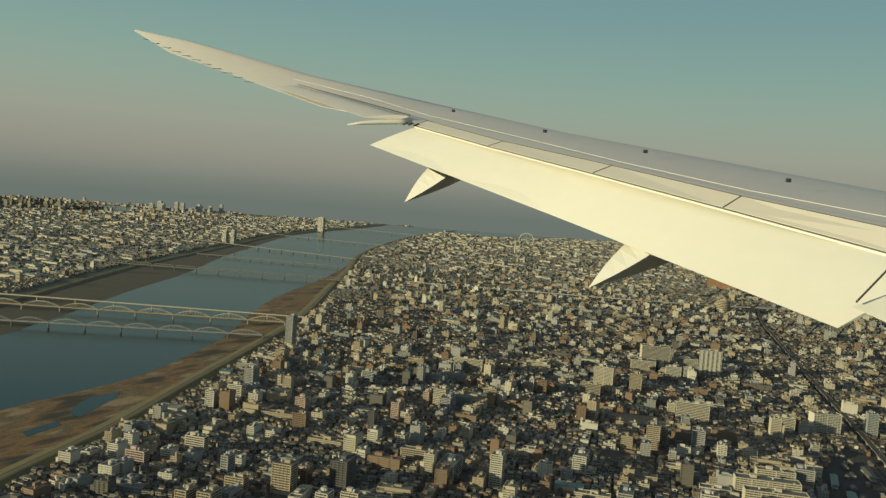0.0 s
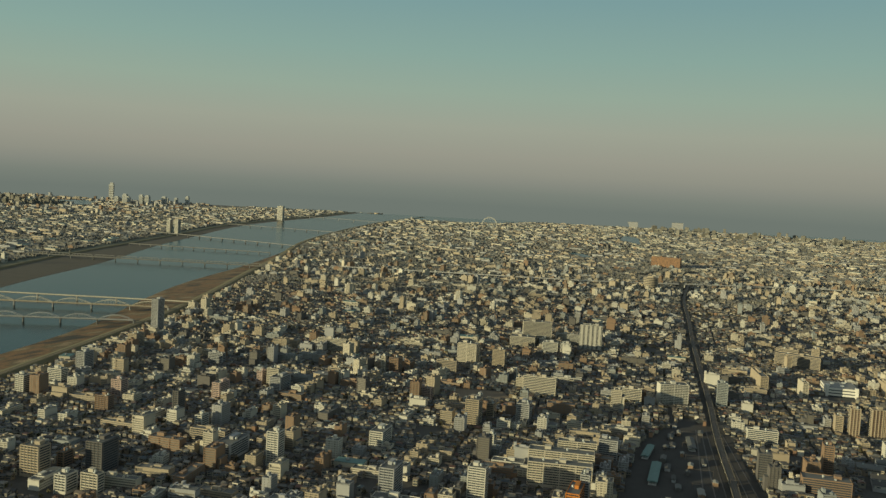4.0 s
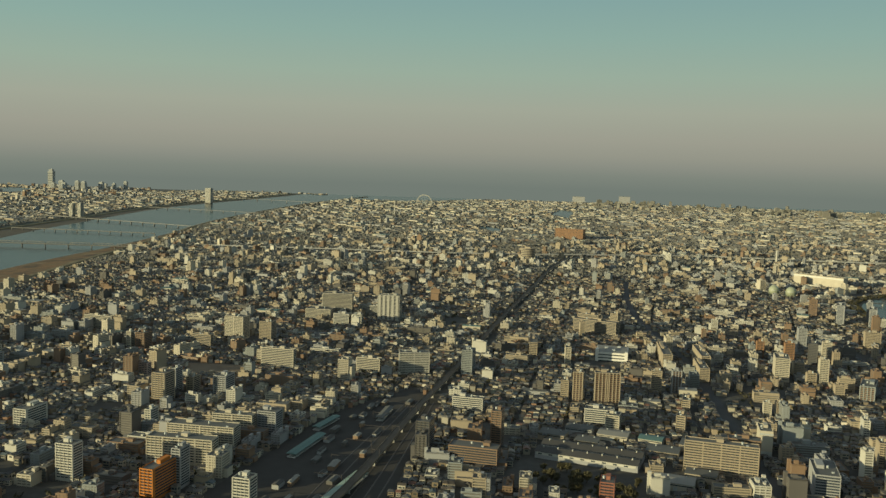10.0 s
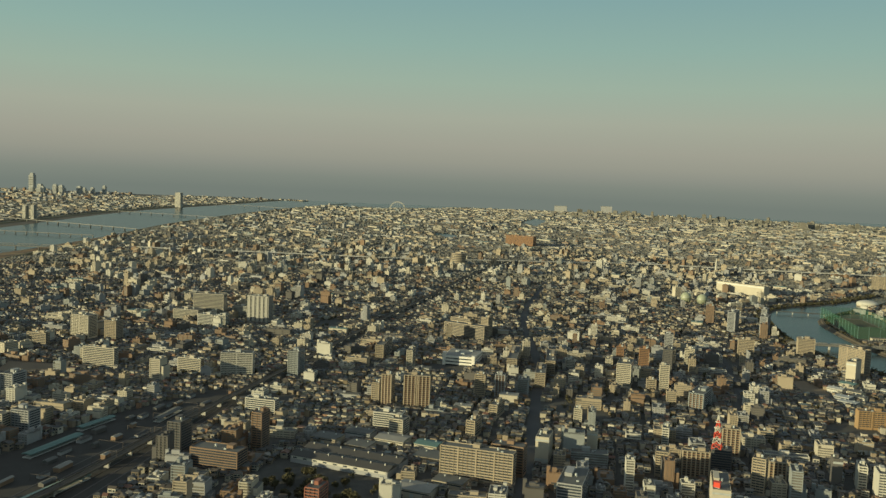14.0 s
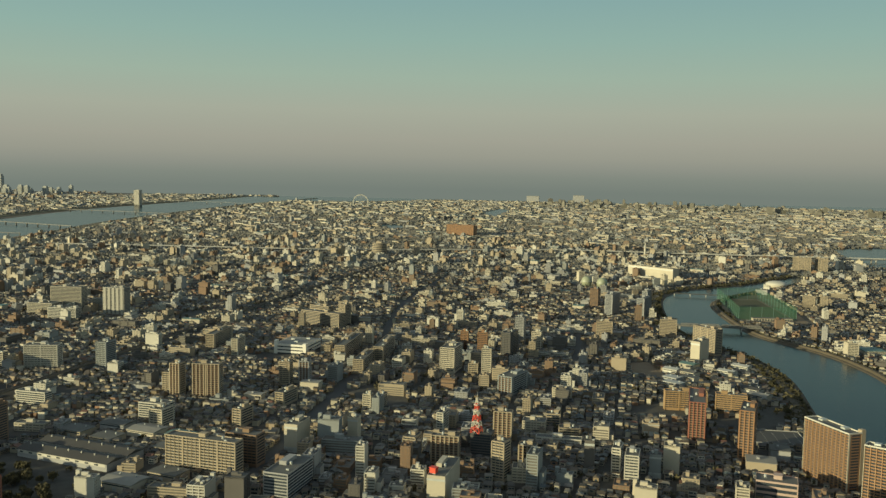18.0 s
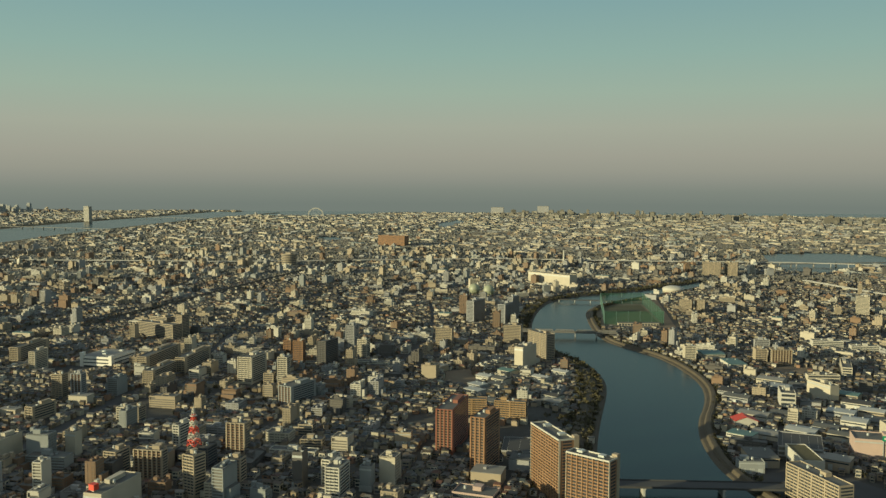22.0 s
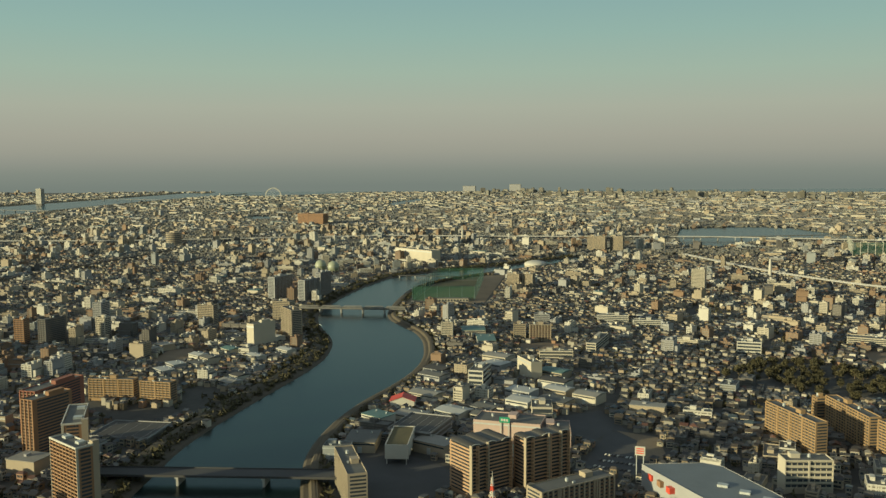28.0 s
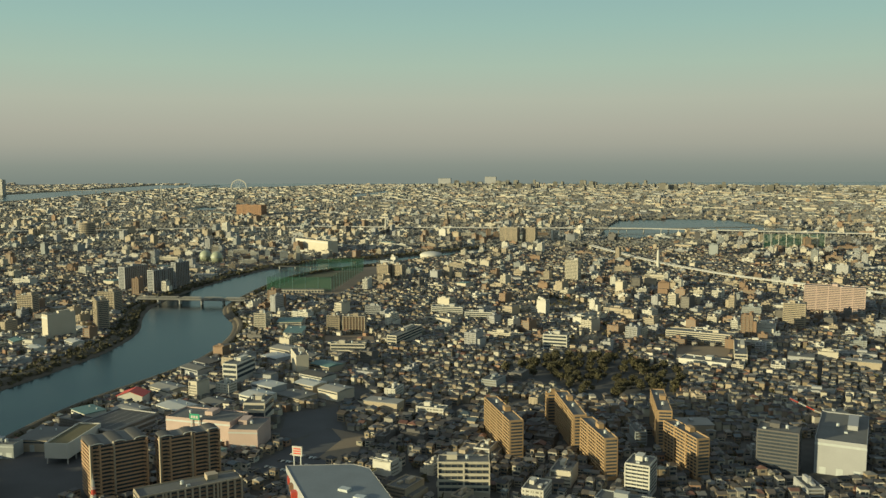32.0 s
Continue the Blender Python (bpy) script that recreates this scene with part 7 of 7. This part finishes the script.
def long_works(x, y, rot):
    """Two long parallel works bays with a band of pale panels and dark openings along the front."""
    root = thing("works_hall", pose(x, y, 0, 0, 0, rot), "long grey works hall with a band of pale panels", "industrial hall", "halls beside the river")
    for k in range(2):
        y0 = k * 15.0
        bm = bmesh.new()
        box(bm, -31, y0 - 6.5, 0, 31, y0 + 6.5, 4.2)
        part("wall", bm, FACADE["grey"], root)
        bm = bmesh.new()
        v = [bm.verts.new(p) for p in ((-31.4, y0 - 7, 4.2), (31.4, y0 - 7, 4.2), (31.4, y0, 6.0), (-31.4, y0, 6.0), (31.4, y0 + 7, 4.2), (-31.4, y0 + 7, 4.2))]
        for f in ((0, 1, 2, 3), (3, 2, 4, 5), (1, 4, 2), (0, 3, 5), (0, 5, 4, 1)):
            bm.faces.new([v[i] for i in f])
        part("roof", bm, DARKROOF, root)
        bm = bmesh.new()
        box(bm, -30, y0 - 6.6, 2.4, 30, y0 - 6.5, 3.9)
        part("panel_band", bm, FACADE["white"], root)
        for i in range(9):
            bm = bmesh.new()
            box(bm, -29 + i * 6.5, y0 - 6.68, 2.7, -26.6 + i * 6.5, y0 - 6.6, 3.5)
            part("window", bm, GLASS, root)
        for i in range(7):
            bm = bmesh.new()
            cyl(bm, -27 + i * 9, y0 - 1.0, 5.5, 6.7, 0.45, 0.35, 8)
            part("roof_vent", bm, FACADE["white"], root)


take_rect(146, 726, 70, 40, 5)
long_works(147, 722, 5)


def tower_crane(x, y, h):
    """Red construction crane: square mast, raised jib and counter jib."""
    root = thing("tower_crane", pose(x, y, 0, 0, 0, 200), "red lattice construction crane with a raised jib", "crane")
    bm = bmesh.new()
    for a, b in ((-0.7, -0.7), (0.7, -0.7), (0.7, 0.7), (-0.7, 0.7)):
        beam(bm, (a, b, 0), (a, b, h), 0.16)
    for k in range(int(h / 1.5)):
        z = k * 1.5
        beam(bm, (-0.7, -0.7, z), (0.7, -0.7, z + 1.5), 0.1)
        beam(bm, (0.7, -0.7, z), (0.7, 0.7, z + 1.5), 0.1)
        beam(bm, (-0.7, 0.7, z), (-0.7, -0.7, z + 1.5), 0.1)
    part("mast", bm, MASTRED, root)
    for i in range(5):
        bm = bmesh.new()
        p, q = Vector((0, 0, h)).lerp(Vector((19, 0, h + 9)), i / 5), Vector((0, 0, h)).lerp(Vector((19, 0, h + 9)), (i + 1) / 5)
        beam(bm, p, q, 0.22)
        part("jib_section", bm, MASTRED if i % 2 == 0 else FACADE["white"], root)
    bm = bmesh.new()
    box(bm, -4.5, -0.8, h - 0.4, 0.8, 0.8, h + 0.5)
    box(bm, -4.8, -1.0, h - 1.5, -3.2, 1.0, h - 0.4)
    part("counter_jib", bm, MASTRED, root)


tower_crane(925, 1172, 7)


def range_net(ax, ay, bx, by, h):
    root = thing("range_net", Matrix(), "tall blue-green golf range nets on pale poles", "net fence")
    n = 9
    for i in range(n):
        t = i / (n - 1)
        bm = bmesh.new()
        cyl(bm, ax + (bx - ax) * t, ay + (by - ay) * t, 0, h, 0.5, 0.35, 8)
        part("pole", bm, FACADE["white"], root)
    bm = bmesh.new()
    bm.faces.new([bm.verts.new(p) for p in ((ax, ay, 0.5), (bx, by, 0.5), (bx, by, h - 1), (ax, ay, h - 1))])
    part("net", bm, NET, root)


range_net(788, 2056, 868, 2092, 24)
range_net(788, 2056, 776, 2175, 24)


def car_kit(paint):
    bm = bmesh.new()
    v = []
    for z, x0, x1, y in ((0.15, -1.1, 1.1, 0.42), (0.42, -1.12, 1.12, 0.44), (0.46, -0.75, 0.62, 0.42), (0.74, -0.5, 0.35, 0.36)):
        v.append([bm.verts.new(p) for p in ((x0, -y, z), (x1, -y, z), (x1, y, z), (x0, y, z))])
    for a, b in zip(v, v[1:]):
        for i in range(4):
            bm.faces.new((a[i], a[(i + 1) % 4], b[(i + 1) % 4], b[i]))
    bm.faces.new(v[-1]); bm.faces.new(v[0][::-1])
    body = mesh_of("body", bm, paint)
    bm = bmesh.new()
    box(bm, -0.17, -0.45, 0, 0.17, 0.45, 0.33)
    return body, mesh_of("axle", bm, DARKTYRE)


DARKTYRE = shade("tyre_rubber", (0.02, 0.02, 0.02), 0.9)
CARS = [car_kit(FACADE["white"]), car_kit(FACADE["dark"]), car_kit(STEEL)]
cr = random.Random(21)
for i in range(26):
    k = cr.randrange(3)
    root = thing("car", pose(712 + (i % 9) * 2.0 + cr.uniform(-0.2, 0.2), 1012 + (i // 9) * 9 + cr.uniform(-0.4, 0.4), 0.1, 0, 0, 80 + cr.uniform(-4, 4)), ("small white", "small dark", "small grey")[k] + " car parked on an asphalt lot", "car", "parked cars")
    part("body", CARS[k][0], None, root)
    for s in (-0.7, 0.7):
        part("axle", CARS[k][1], None, root, at=(s, 0, 0))

# ---------------------------------------------------------------- trees
def tree_kit(seed, h, r):
    """Trunk with limbs, and a crown of many small leaf clumps."""
    g = random.Random(seed)
    bm = bmesh.new()
    cyl(bm, 0, 0, 0, h * 0.55, r * 0.10, r * 0.05, 7)
    for i in range(5):
        a = i * math.tau / 5 + g.random()
        beam(bm, (0, 0, h * g.uniform(0.3, 0.5)), (r * 0.6 * math.cos(a), r * 0.6 * math.sin(a), h * g.uniform(0.6, 0.8)), r * 0.025)
    trunk = mesh_of("trunk", bm, BARK)
    bm = bmesh.new()
    for i in range(210):
        a, u, q = g.uniform(0, math.tau), g.uniform(-1, 1), g.uniform(0.35, 1.0)
        c = Vector((math.cos(a) * math.sqrt(1 - u * u) * r * q, math.sin(a) * math.sqrt(1 - u * u) * r * q, h * 0.62 + u * h * 0.36 * q))
        s = r * g.uniform(0.16, 0.32)
        e = [Vector((g.uniform(-1, 1), g.uniform(-1, 1), g.uniform(-1, 1))).normalized() * s for _ in range(4)]
        v = [bm.verts.new(c + k) for k in e]
        for f in ((0, 1, 2), (0, 2, 3), (0, 3, 1), (1, 3, 2)):
            bm.faces.new([v[k] for k in f])
    return trunk, mesh_of("crown", bm, LEAF)


TREES = [tree_kit(1, 5.5, 2.6), tree_kit(2, 4.5, 2.2), tree_kit(3, 6.5, 2.8)]


def tree(x, y, k, s):
    root = thing("tree", pose(x, y, 0, 0, 0, (x * 37 + y * 11) % 360) @ Matrix.Scale(s, 4), "dark green broad-crowned tree in winter light", "tree", "trees of the parks")
    part("trunk", TREES[k][0], None, root)
    part("crown", TREES[k][1], None, root)




mall()
PARK = [(735, 1212), (800, 1180), (848, 1195), (838, 1262), (790, 1285), (748, 1262)]
g = random.Random(5)
count = 0
while count < 125:
    tx, ty = g.uniform(735, 850), g.uniform(1180, 1285)
    if inside(PARK, np.array([tx]), np.array([ty]))[0]:
        tree(tx, ty, g.randrange(3), g.uniform(0.75, 1.25))
        count += 1
for i in range(70):
    p = resample(KAN_WEST[12:34], 71)[i]
    if g.random() < 0.8:
        tree(p[0] - 17 - g.uniform(0, 5), p[1] + g.uniform(-2, 2), g.randrange(3), g.uniform(0.5, 0.85))
for i in range(46):
    tree(g.uniform(128, 192), g.uniform(664, 700), g.randrange(3), g.uniform(0.7, 1.2))


def far_trees():
    """Tufts of street and garden trees among the houses."""
    r = np.random.RandomState(3)
    sel = lots[(r.rand(len(lots)) < 0.11) & (lots[:, 3] == 0) & ~taken_at(lots[:, 0] + 2.9, lots[:, 1]) & ~taken_at(lots[:, 0], lots[:, 1])]
    n = len(sel)
    bl = []
    for k in range(9):
        c = r.normal(0, 1, (n, 3)) * (0.75, 0.75, 0.6) + (2.9, 0, 1.7)
        e = r.normal(0, 0.75, (n, 4, 3))
        bl.append(c[:, None, :] + e)
    V = np.concatenate(bl, 1)
    V[..., 2] = np.maximum(V[..., 2], 0.05)
    V = placed(V, sel[:, 0], sel[:, 1], sel[:, 2])
    faces = []
    for k in range(9):
        faces += shifted([(0, 1, 2), (0, 2, 3), (0, 3, 1), (1, 3, 2)], 4 * k)
    soup("garden_trees", V, faces, (LEAF,), [0] * len(faces), "scattered dark garden and street trees between houses", "trees")


far_trees()


def bank_scrub(line, lo, hi, n, label):
    """Dark bushes and bare scrub along a river bank."""
    r = np.random.RandomState(17)
    p = resample(line, n)
    d = np.gradient(p, axis=0)
    d /= np.hypot(*d.T)[:, None]
    o = r.uniform(lo, hi, n)
    x, y = p[:, 0] - d[:, 1] * o, p[:, 1] + d[:, 0] * o
    size = r.uniform(0.5, 1.15, n)[:, None, None]
    V = np.concatenate([(r.normal(0, 1, (n, 1, 3)) * (0.9, 0.9, 0.5) + (0, 0, 1.9) + r.normal(0, 0.8, (n, 4, 3))) * size for _ in range(8)], 1)
    V = placed(V, x, y, r.uniform(0, 6.3, n))
    faces = []
    for k in range(8):
        faces += shifted([(0, 1, 2), (0, 2, 3), (0, 3, 1), (1, 3, 2)], 4 * k)
    soup("bank_scrub", V, faces, (LEAF,), [0] * len(faces), label, "bushes")


bank_scrub(KAN_WEST, 2.5, 17.5, 2600, "dark bushes and scrub on the river bank")
bank_scrub(KAN_EAST, -11.0, -6.5, 420, "dark bushes behind the river path")
bank_scrub(YODO_LEVEE, -14.0, -9.0, 260, "dark bushes at the foot of the levee")

# ---------------------------------------------------------------- the airliner's wing
WINGPAINT = shade("wing_grey_paint", (0.50, 0.475, 0.45), 0.48, grain=9, amount=0.04, stain=0.6, stains=0.08, bump=0.02)
FLAPPAINT = shade("flap_white_paint", (0.66, 0.64, 0.57), 0.4, grain=9, amount=0.03, stain=0.5, stains=0.06, bump=0.02)
SPOILPAINT = shade("spoiler_beige_paint", (0.50, 0.47, 0.42), 0.45, grain=9, amount=0.03, stain=0.5, stains=0.06, bump=0.02)
DARKGAP = shade("hinge_gap", (0.05, 0.05, 0.05), 0.7)


def loft(stations, thick):
    """A wing-like body through (front edge, rear edge) stations, with a rounded section."""
    bm = bmesh.new()
    prof = ((0, 0.0), (0.04, 0.5), (0.2, 0.92), (0.42, 1.0), (0.7, 0.72), (1, 0.06), (1, -0.06), (0.7, -0.5), (0.4, -0.9), (0.15, -0.75), (0.03, -0.35))
    rings = []
    for a, b in stations:
        a, b = Vector(a), Vector(b)
        c = (b - a).length
        n = (b - a).cross(Vector((0, 1, 0))).normalized()
        n = n if n.z > 0 else -n
        deep = thick[len(rings)] if isinstance(thick, tuple) else thick
        rings.append([bm.verts.new(a.lerp(b, u) + n * v * c * deep) for u, v in prof])
    k = len(prof)
    for p, q in zip(rings, rings[1:]):
        for i in range(k):
            f = bm.faces.new((p[i], p[(i + 1) % k], q[(i + 1) % k], q[i]))
            f.smooth = True
    bm.faces.new(rings[0]); bm.faces.new(rings[-1])
    bmesh.ops.recalc_face_normals(bm, faces=bm.faces[:])
    for p, q in zip(rings, rings[1:]):
        for i in (5, 6):
            bm.edges.get((p[i], q[i])).smooth = False
    for e in {e for r in (rings[0], rings[-1]) for v in r for e in v.link_edges if e.other_vert(v) in r}:
        e.smooth = False
    return bm


def wing():
    root = thing("airplane_wing", pose(0, 0, 189.5, 0, 0, 37.4), "pale grey airliner wing with lowered white flap in flight", "airplane wing")
    main = [((-2.47, 13.5, 2.07), (-2.49, 13.5, 2.05)), ((-1.62, 13.0, 1.91), (-1.9, 13.0, 1.72)), ((0.16, 12.0, 1.46), (-0.66, 12.0, 1.31)), ((1.56, 10.4, 1.07), (0.22, 10.4, 0.93)),
            ((2.95, 8.3, 0.62), (1.07, 8.3, 0.65)), ((4.66, 6.0, 0.18), (2.10, 6.0, 0.23)), ((6.17, 4.3, -0.19), (2.93, 4.3, -0.075)), ((6.69, 3.3, -0.37), (3.25, 3.3, -0.25))]
    part("wing_panel", loft(main, (0.035, 0.035, 0.038, 0.042, 0.044, 0.050, 0.056, 0.058)), WINGPAINT, root)
    flap = [((1.13, 8.2, 0.645), (0.64, 8.2, 0.42)), ((1.63, 7.1, 0.44), (1.24, 7.1, 0.165)), ((2.16, 6.0, 0.225), (1.83, 6.0, -0.09)), ((2.65, 4.86, 0.015), (2.19, 4.86, -0.285)), ((3.14, 3.72, -0.16), (2.55, 3.72, -0.48))]
    part("flap", loft(flap, 0.022), FLAPPAINT, root, "lowered white outer flap")
    flap = [((3.13, 3.66, -0.18), (2.57, 3.66, -0.37)), ((3.49, 3.0, -0.31), (2.87, 3.0, -0.56))]
    part("flap", loft(flap, 0.022), FLAPPAINT, root, "white inner flap")
    bm = bmesh.new()
    beam(bm, (2.575, 3.64, -0.345), (2.69, 3.60, -0.18), 0.004)
    part("flap_gap", bm, DARKGAP, root)
    ail = [((-0.07, 11.2, 1.225), (-0.335, 11.3, 1.20)), ((0.55, 9.8, 0.965), (0.14, 9.9, 0.94)), ((1.03, 8.6, 0.745), (0.61, 8.75, 0.715))]
    part("aileron", loft(ail, 0.05), WINGPAINT, root)
    bm = bmesh.new()
    beam(bm, (-0.07, 11.1, 1.235), (0.55, 9.7, 0.975), 0.004)
    beam(bm, (0.55, 9.7, 0.975), (1.03, 8.5, 0.755), 0.005)
    part("aileron_gap", bm, DARKGAP, root)
    # slim fairing at the outer end of the flap
    bm = bmesh.new()
    rings = []
    for q, r in (((0.43, 8.4, 0.603), 0.006), ((0.56, 8.35, 0.628), 0.017), ((0.72, 8.3, 0.648), 0.024), ((0.90, 8.22, 0.662), 0.026), ((1.02, 8.2, 0.668), 0.018)):
        rings.append([bm.verts.new(Vector(q) + Vector((0, r * math.cos(i * math.tau / 8), r * math.sin(i * math.tau / 8)))) for i in range(8)])
    for p, q in zip(rings, rings[1:]):
        for i in range(8):
            bm.faces.new((p[i], p[(i + 1) % 8], q[(i + 1) % 8], q[i])).smooth = True
    bm.faces.new(rings[0]); bm.faces.new(rings[-1])
    bmesh.ops.recalc_face_normals(bm, faces=bm.faces[:])
    part("hinge_fairing", bm, WINGPAINT, root)
    bm = bmesh.new()
    for k in range(3):
        beam(bm, (0.93 + 0.05 * k, 8.16, 0.632), (0.98 + 0.05 * k, 8.16, 0.652), 0.008)
    part("hinge_arm", bm, DARKGAP, root)
    # spoilers on the rear of the wing, thin dark joints round them
    rear = [Vector(v) for v in ((1.041, 8.202, 0.643), (1.540, 7.130, 0.442), (2.070, 5.995, 0.245), (2.551, 4.955, 0.060), (3.036, 3.913, -0.130))]
    fore = [Vector(v) for v in ((1.170, 8.222, 0.693), (1.661, 7.150, 0.491), (2.212, 6.015, 0.309), (2.672, 4.975, 0.137), (3.134, 3.933, -0.017))]
    for i in range(4):
        bm = bmesh.new()
        a, b, c, d = fore[i].lerp(fore[i + 1], 0.006), fore[i].lerp(fore[i + 1], 0.994), rear[i].lerp(rear[i + 1], 0.994), rear[i].lerp(rear[i + 1], 0.006)
        up = Vector((0, 0, -0.012))
        hi, lo = [bm.verts.new(p) for p in (a, b, c, d)], [bm.verts.new(p + up) for p in (a, b, c, d)]
        bm.faces.new(hi); bm.faces.new(lo[::-1])
        for k in range(4):
            bm.faces.new((lo[k], lo[(k + 1) % 4], hi[(k + 1) % 4], hi[k]))
        bmesh.ops.recalc_face_normals(bm, faces=bm.faces[:])
        part("spoiler", bm, SPOILPAINT, root)
        bm = bmesh.new()
        beam(bm, rear[i] + Vector((-0.004, -0.01, -0.008)), rear[i + 1] + Vector((-0.004, -0.01, -0.008)), 0.0035)
        part("hinge_gap", bm, DARKGAP, root)
        bm = bmesh.new()
        beam(bm, fore[i] + Vector((0, -0.004, 0)), fore[i + 1] + Vector((0, -0.004, 0)), 0.0022)
        beam(bm, fore[i] + Vector((0, -0.004, 0)), rear[i] + Vector((0, -0.004, 0)), 0.0022)
        part("spoiler_joint", bm, DARKGAP, root)
        bm = bmesh.new()
        beam(bm, rear[i] + Vector((-0.012, -0.012, -0.018)), rear[i + 1] + Vector((-0.012, -0.012, -0.018)), 0.006)
        part("flap_nose", bm, FLAPPAINT, root)
    for q in ((1.33, 7.88, 0.568), (1.512, 7.38, 0.478), (1.628, 7.12, 0.420), (1.656, 7.07, 0.411), (1.865, 6.67, 0.333), (2.152, 6.07, 0.225), (2.181, 5.97, 0.210), (2.462, 5.47, 0.116), (2.677, 5.02, 0.039), (2.696, 4.97, 0.031), (2.927, 4.47, -0.054)):
        bm = bmesh.new()
        box(bm, q[0] - 0.012, q[1] - 0.016, q[2] - 0.010, q[0] + 0.012, q[1], q[2] + 0.006)
        part("hinge_fitting", bm, DARKGAP, root)
    # pale sealant line along the upper skin
    line = [Vector(v) for v in ((-0.129, 11.032, 1.291), (0.692, 9.702, 1.016), (1.212, 8.428, 0.761), (1.753, 7.350, 0.567), (2.305, 6.076, 0.342), (2.710, 4.998, 0.178), (3.138, 4.116, 0.056))]
    bm = bmesh.new()
    for p, q in zip(line, line[1:]):
        beam(bm, p, q, 0.0013)
    part("sealant_line", bm, FLAPPAINT, root)
    # flap-track fairings: a sharp keel between a sunlit and a shaded side
    for left, right, keel, tip in (((1.104, 7.55, 0.228), (1.424, 7.6, 0.152), (1.206, 7.2, 0.150), (0.893, 7.3, -0.079)), ((2.133, 5.4, -0.210), (2.52, 5.45, -0.300), (2.136, 5.02, -0.262), (1.810, 5.15, -0.500))):
        left, right, keel, tip = Vector(left), Vector(right), Vector(keel), Vector(tip)
        top = (left + right) / 2 + Vector((0.06, 0.12, 0.10))
        bm = bmesh.new()
        rings = []
        for t in (0, 0.2, 0.4, 0.6, 0.8, 0.94):
            k = t ** 1.12
            swell = 0.012 * math.sin(math.pi * t)
            rings.append([bm.verts.new(left.lerp(tip, k) + Vector((-swell, 0, swell * 0.5))), bm.verts.new(keel.lerp(tip, k) + Vector((0.0, -swell * 0.4, -swell * 0.6))),
                          bm.verts.new(right.lerp(tip, k) + Vector((swell * 0.5, -swell * 0.3, -swell * 0.7))), bm.verts.new(top.lerp(tip, k))])
        end = bm.verts.new(tip)
        for p, q in zip(rings, rings[1:]):
            for i in range(4):
                bm.faces.new((p[i], p[(i + 1) % 4], q[(i + 1) % 4], q[i]))
        for i in range(4):
            bm.faces.new((rings[-1][i], rings[-1][(i + 1) % 4], end))
        bm.faces.new(rings[0])
        bmesh.ops.recalc_face_normals(bm, faces=bm.faces[:])
        part("flap_fairing", bm, FLAPPAINT, root)
    for q in ((1.527, 8.9, 0.872), (2.145, 7.6, 0.640), (2.697, 6.6, 0.468), (3.23, 5.4, 0.275)):
        bm = bmesh.new()
        box(bm, q[0] - 0.02, q[1] - 0.006, q[2] - 0.01, q[0] + 0.015, q[1] + 0.006, q[2] + 0.016)
        part("vortex_fin", bm, DARKGAP, root)
    for i in range(11):
        t = i / 10
        p = Vector((-2.2, 13.3, 1.92)).lerp(Vector((-0.66, 12.0, 1.31)), t)
        bm = bmesh.new()
        beam(bm, p, p + Vector((-0.12, 0.0, -0.004)), 0.003)
        part("static_wick", bm, DARKGAP, root)


wing()
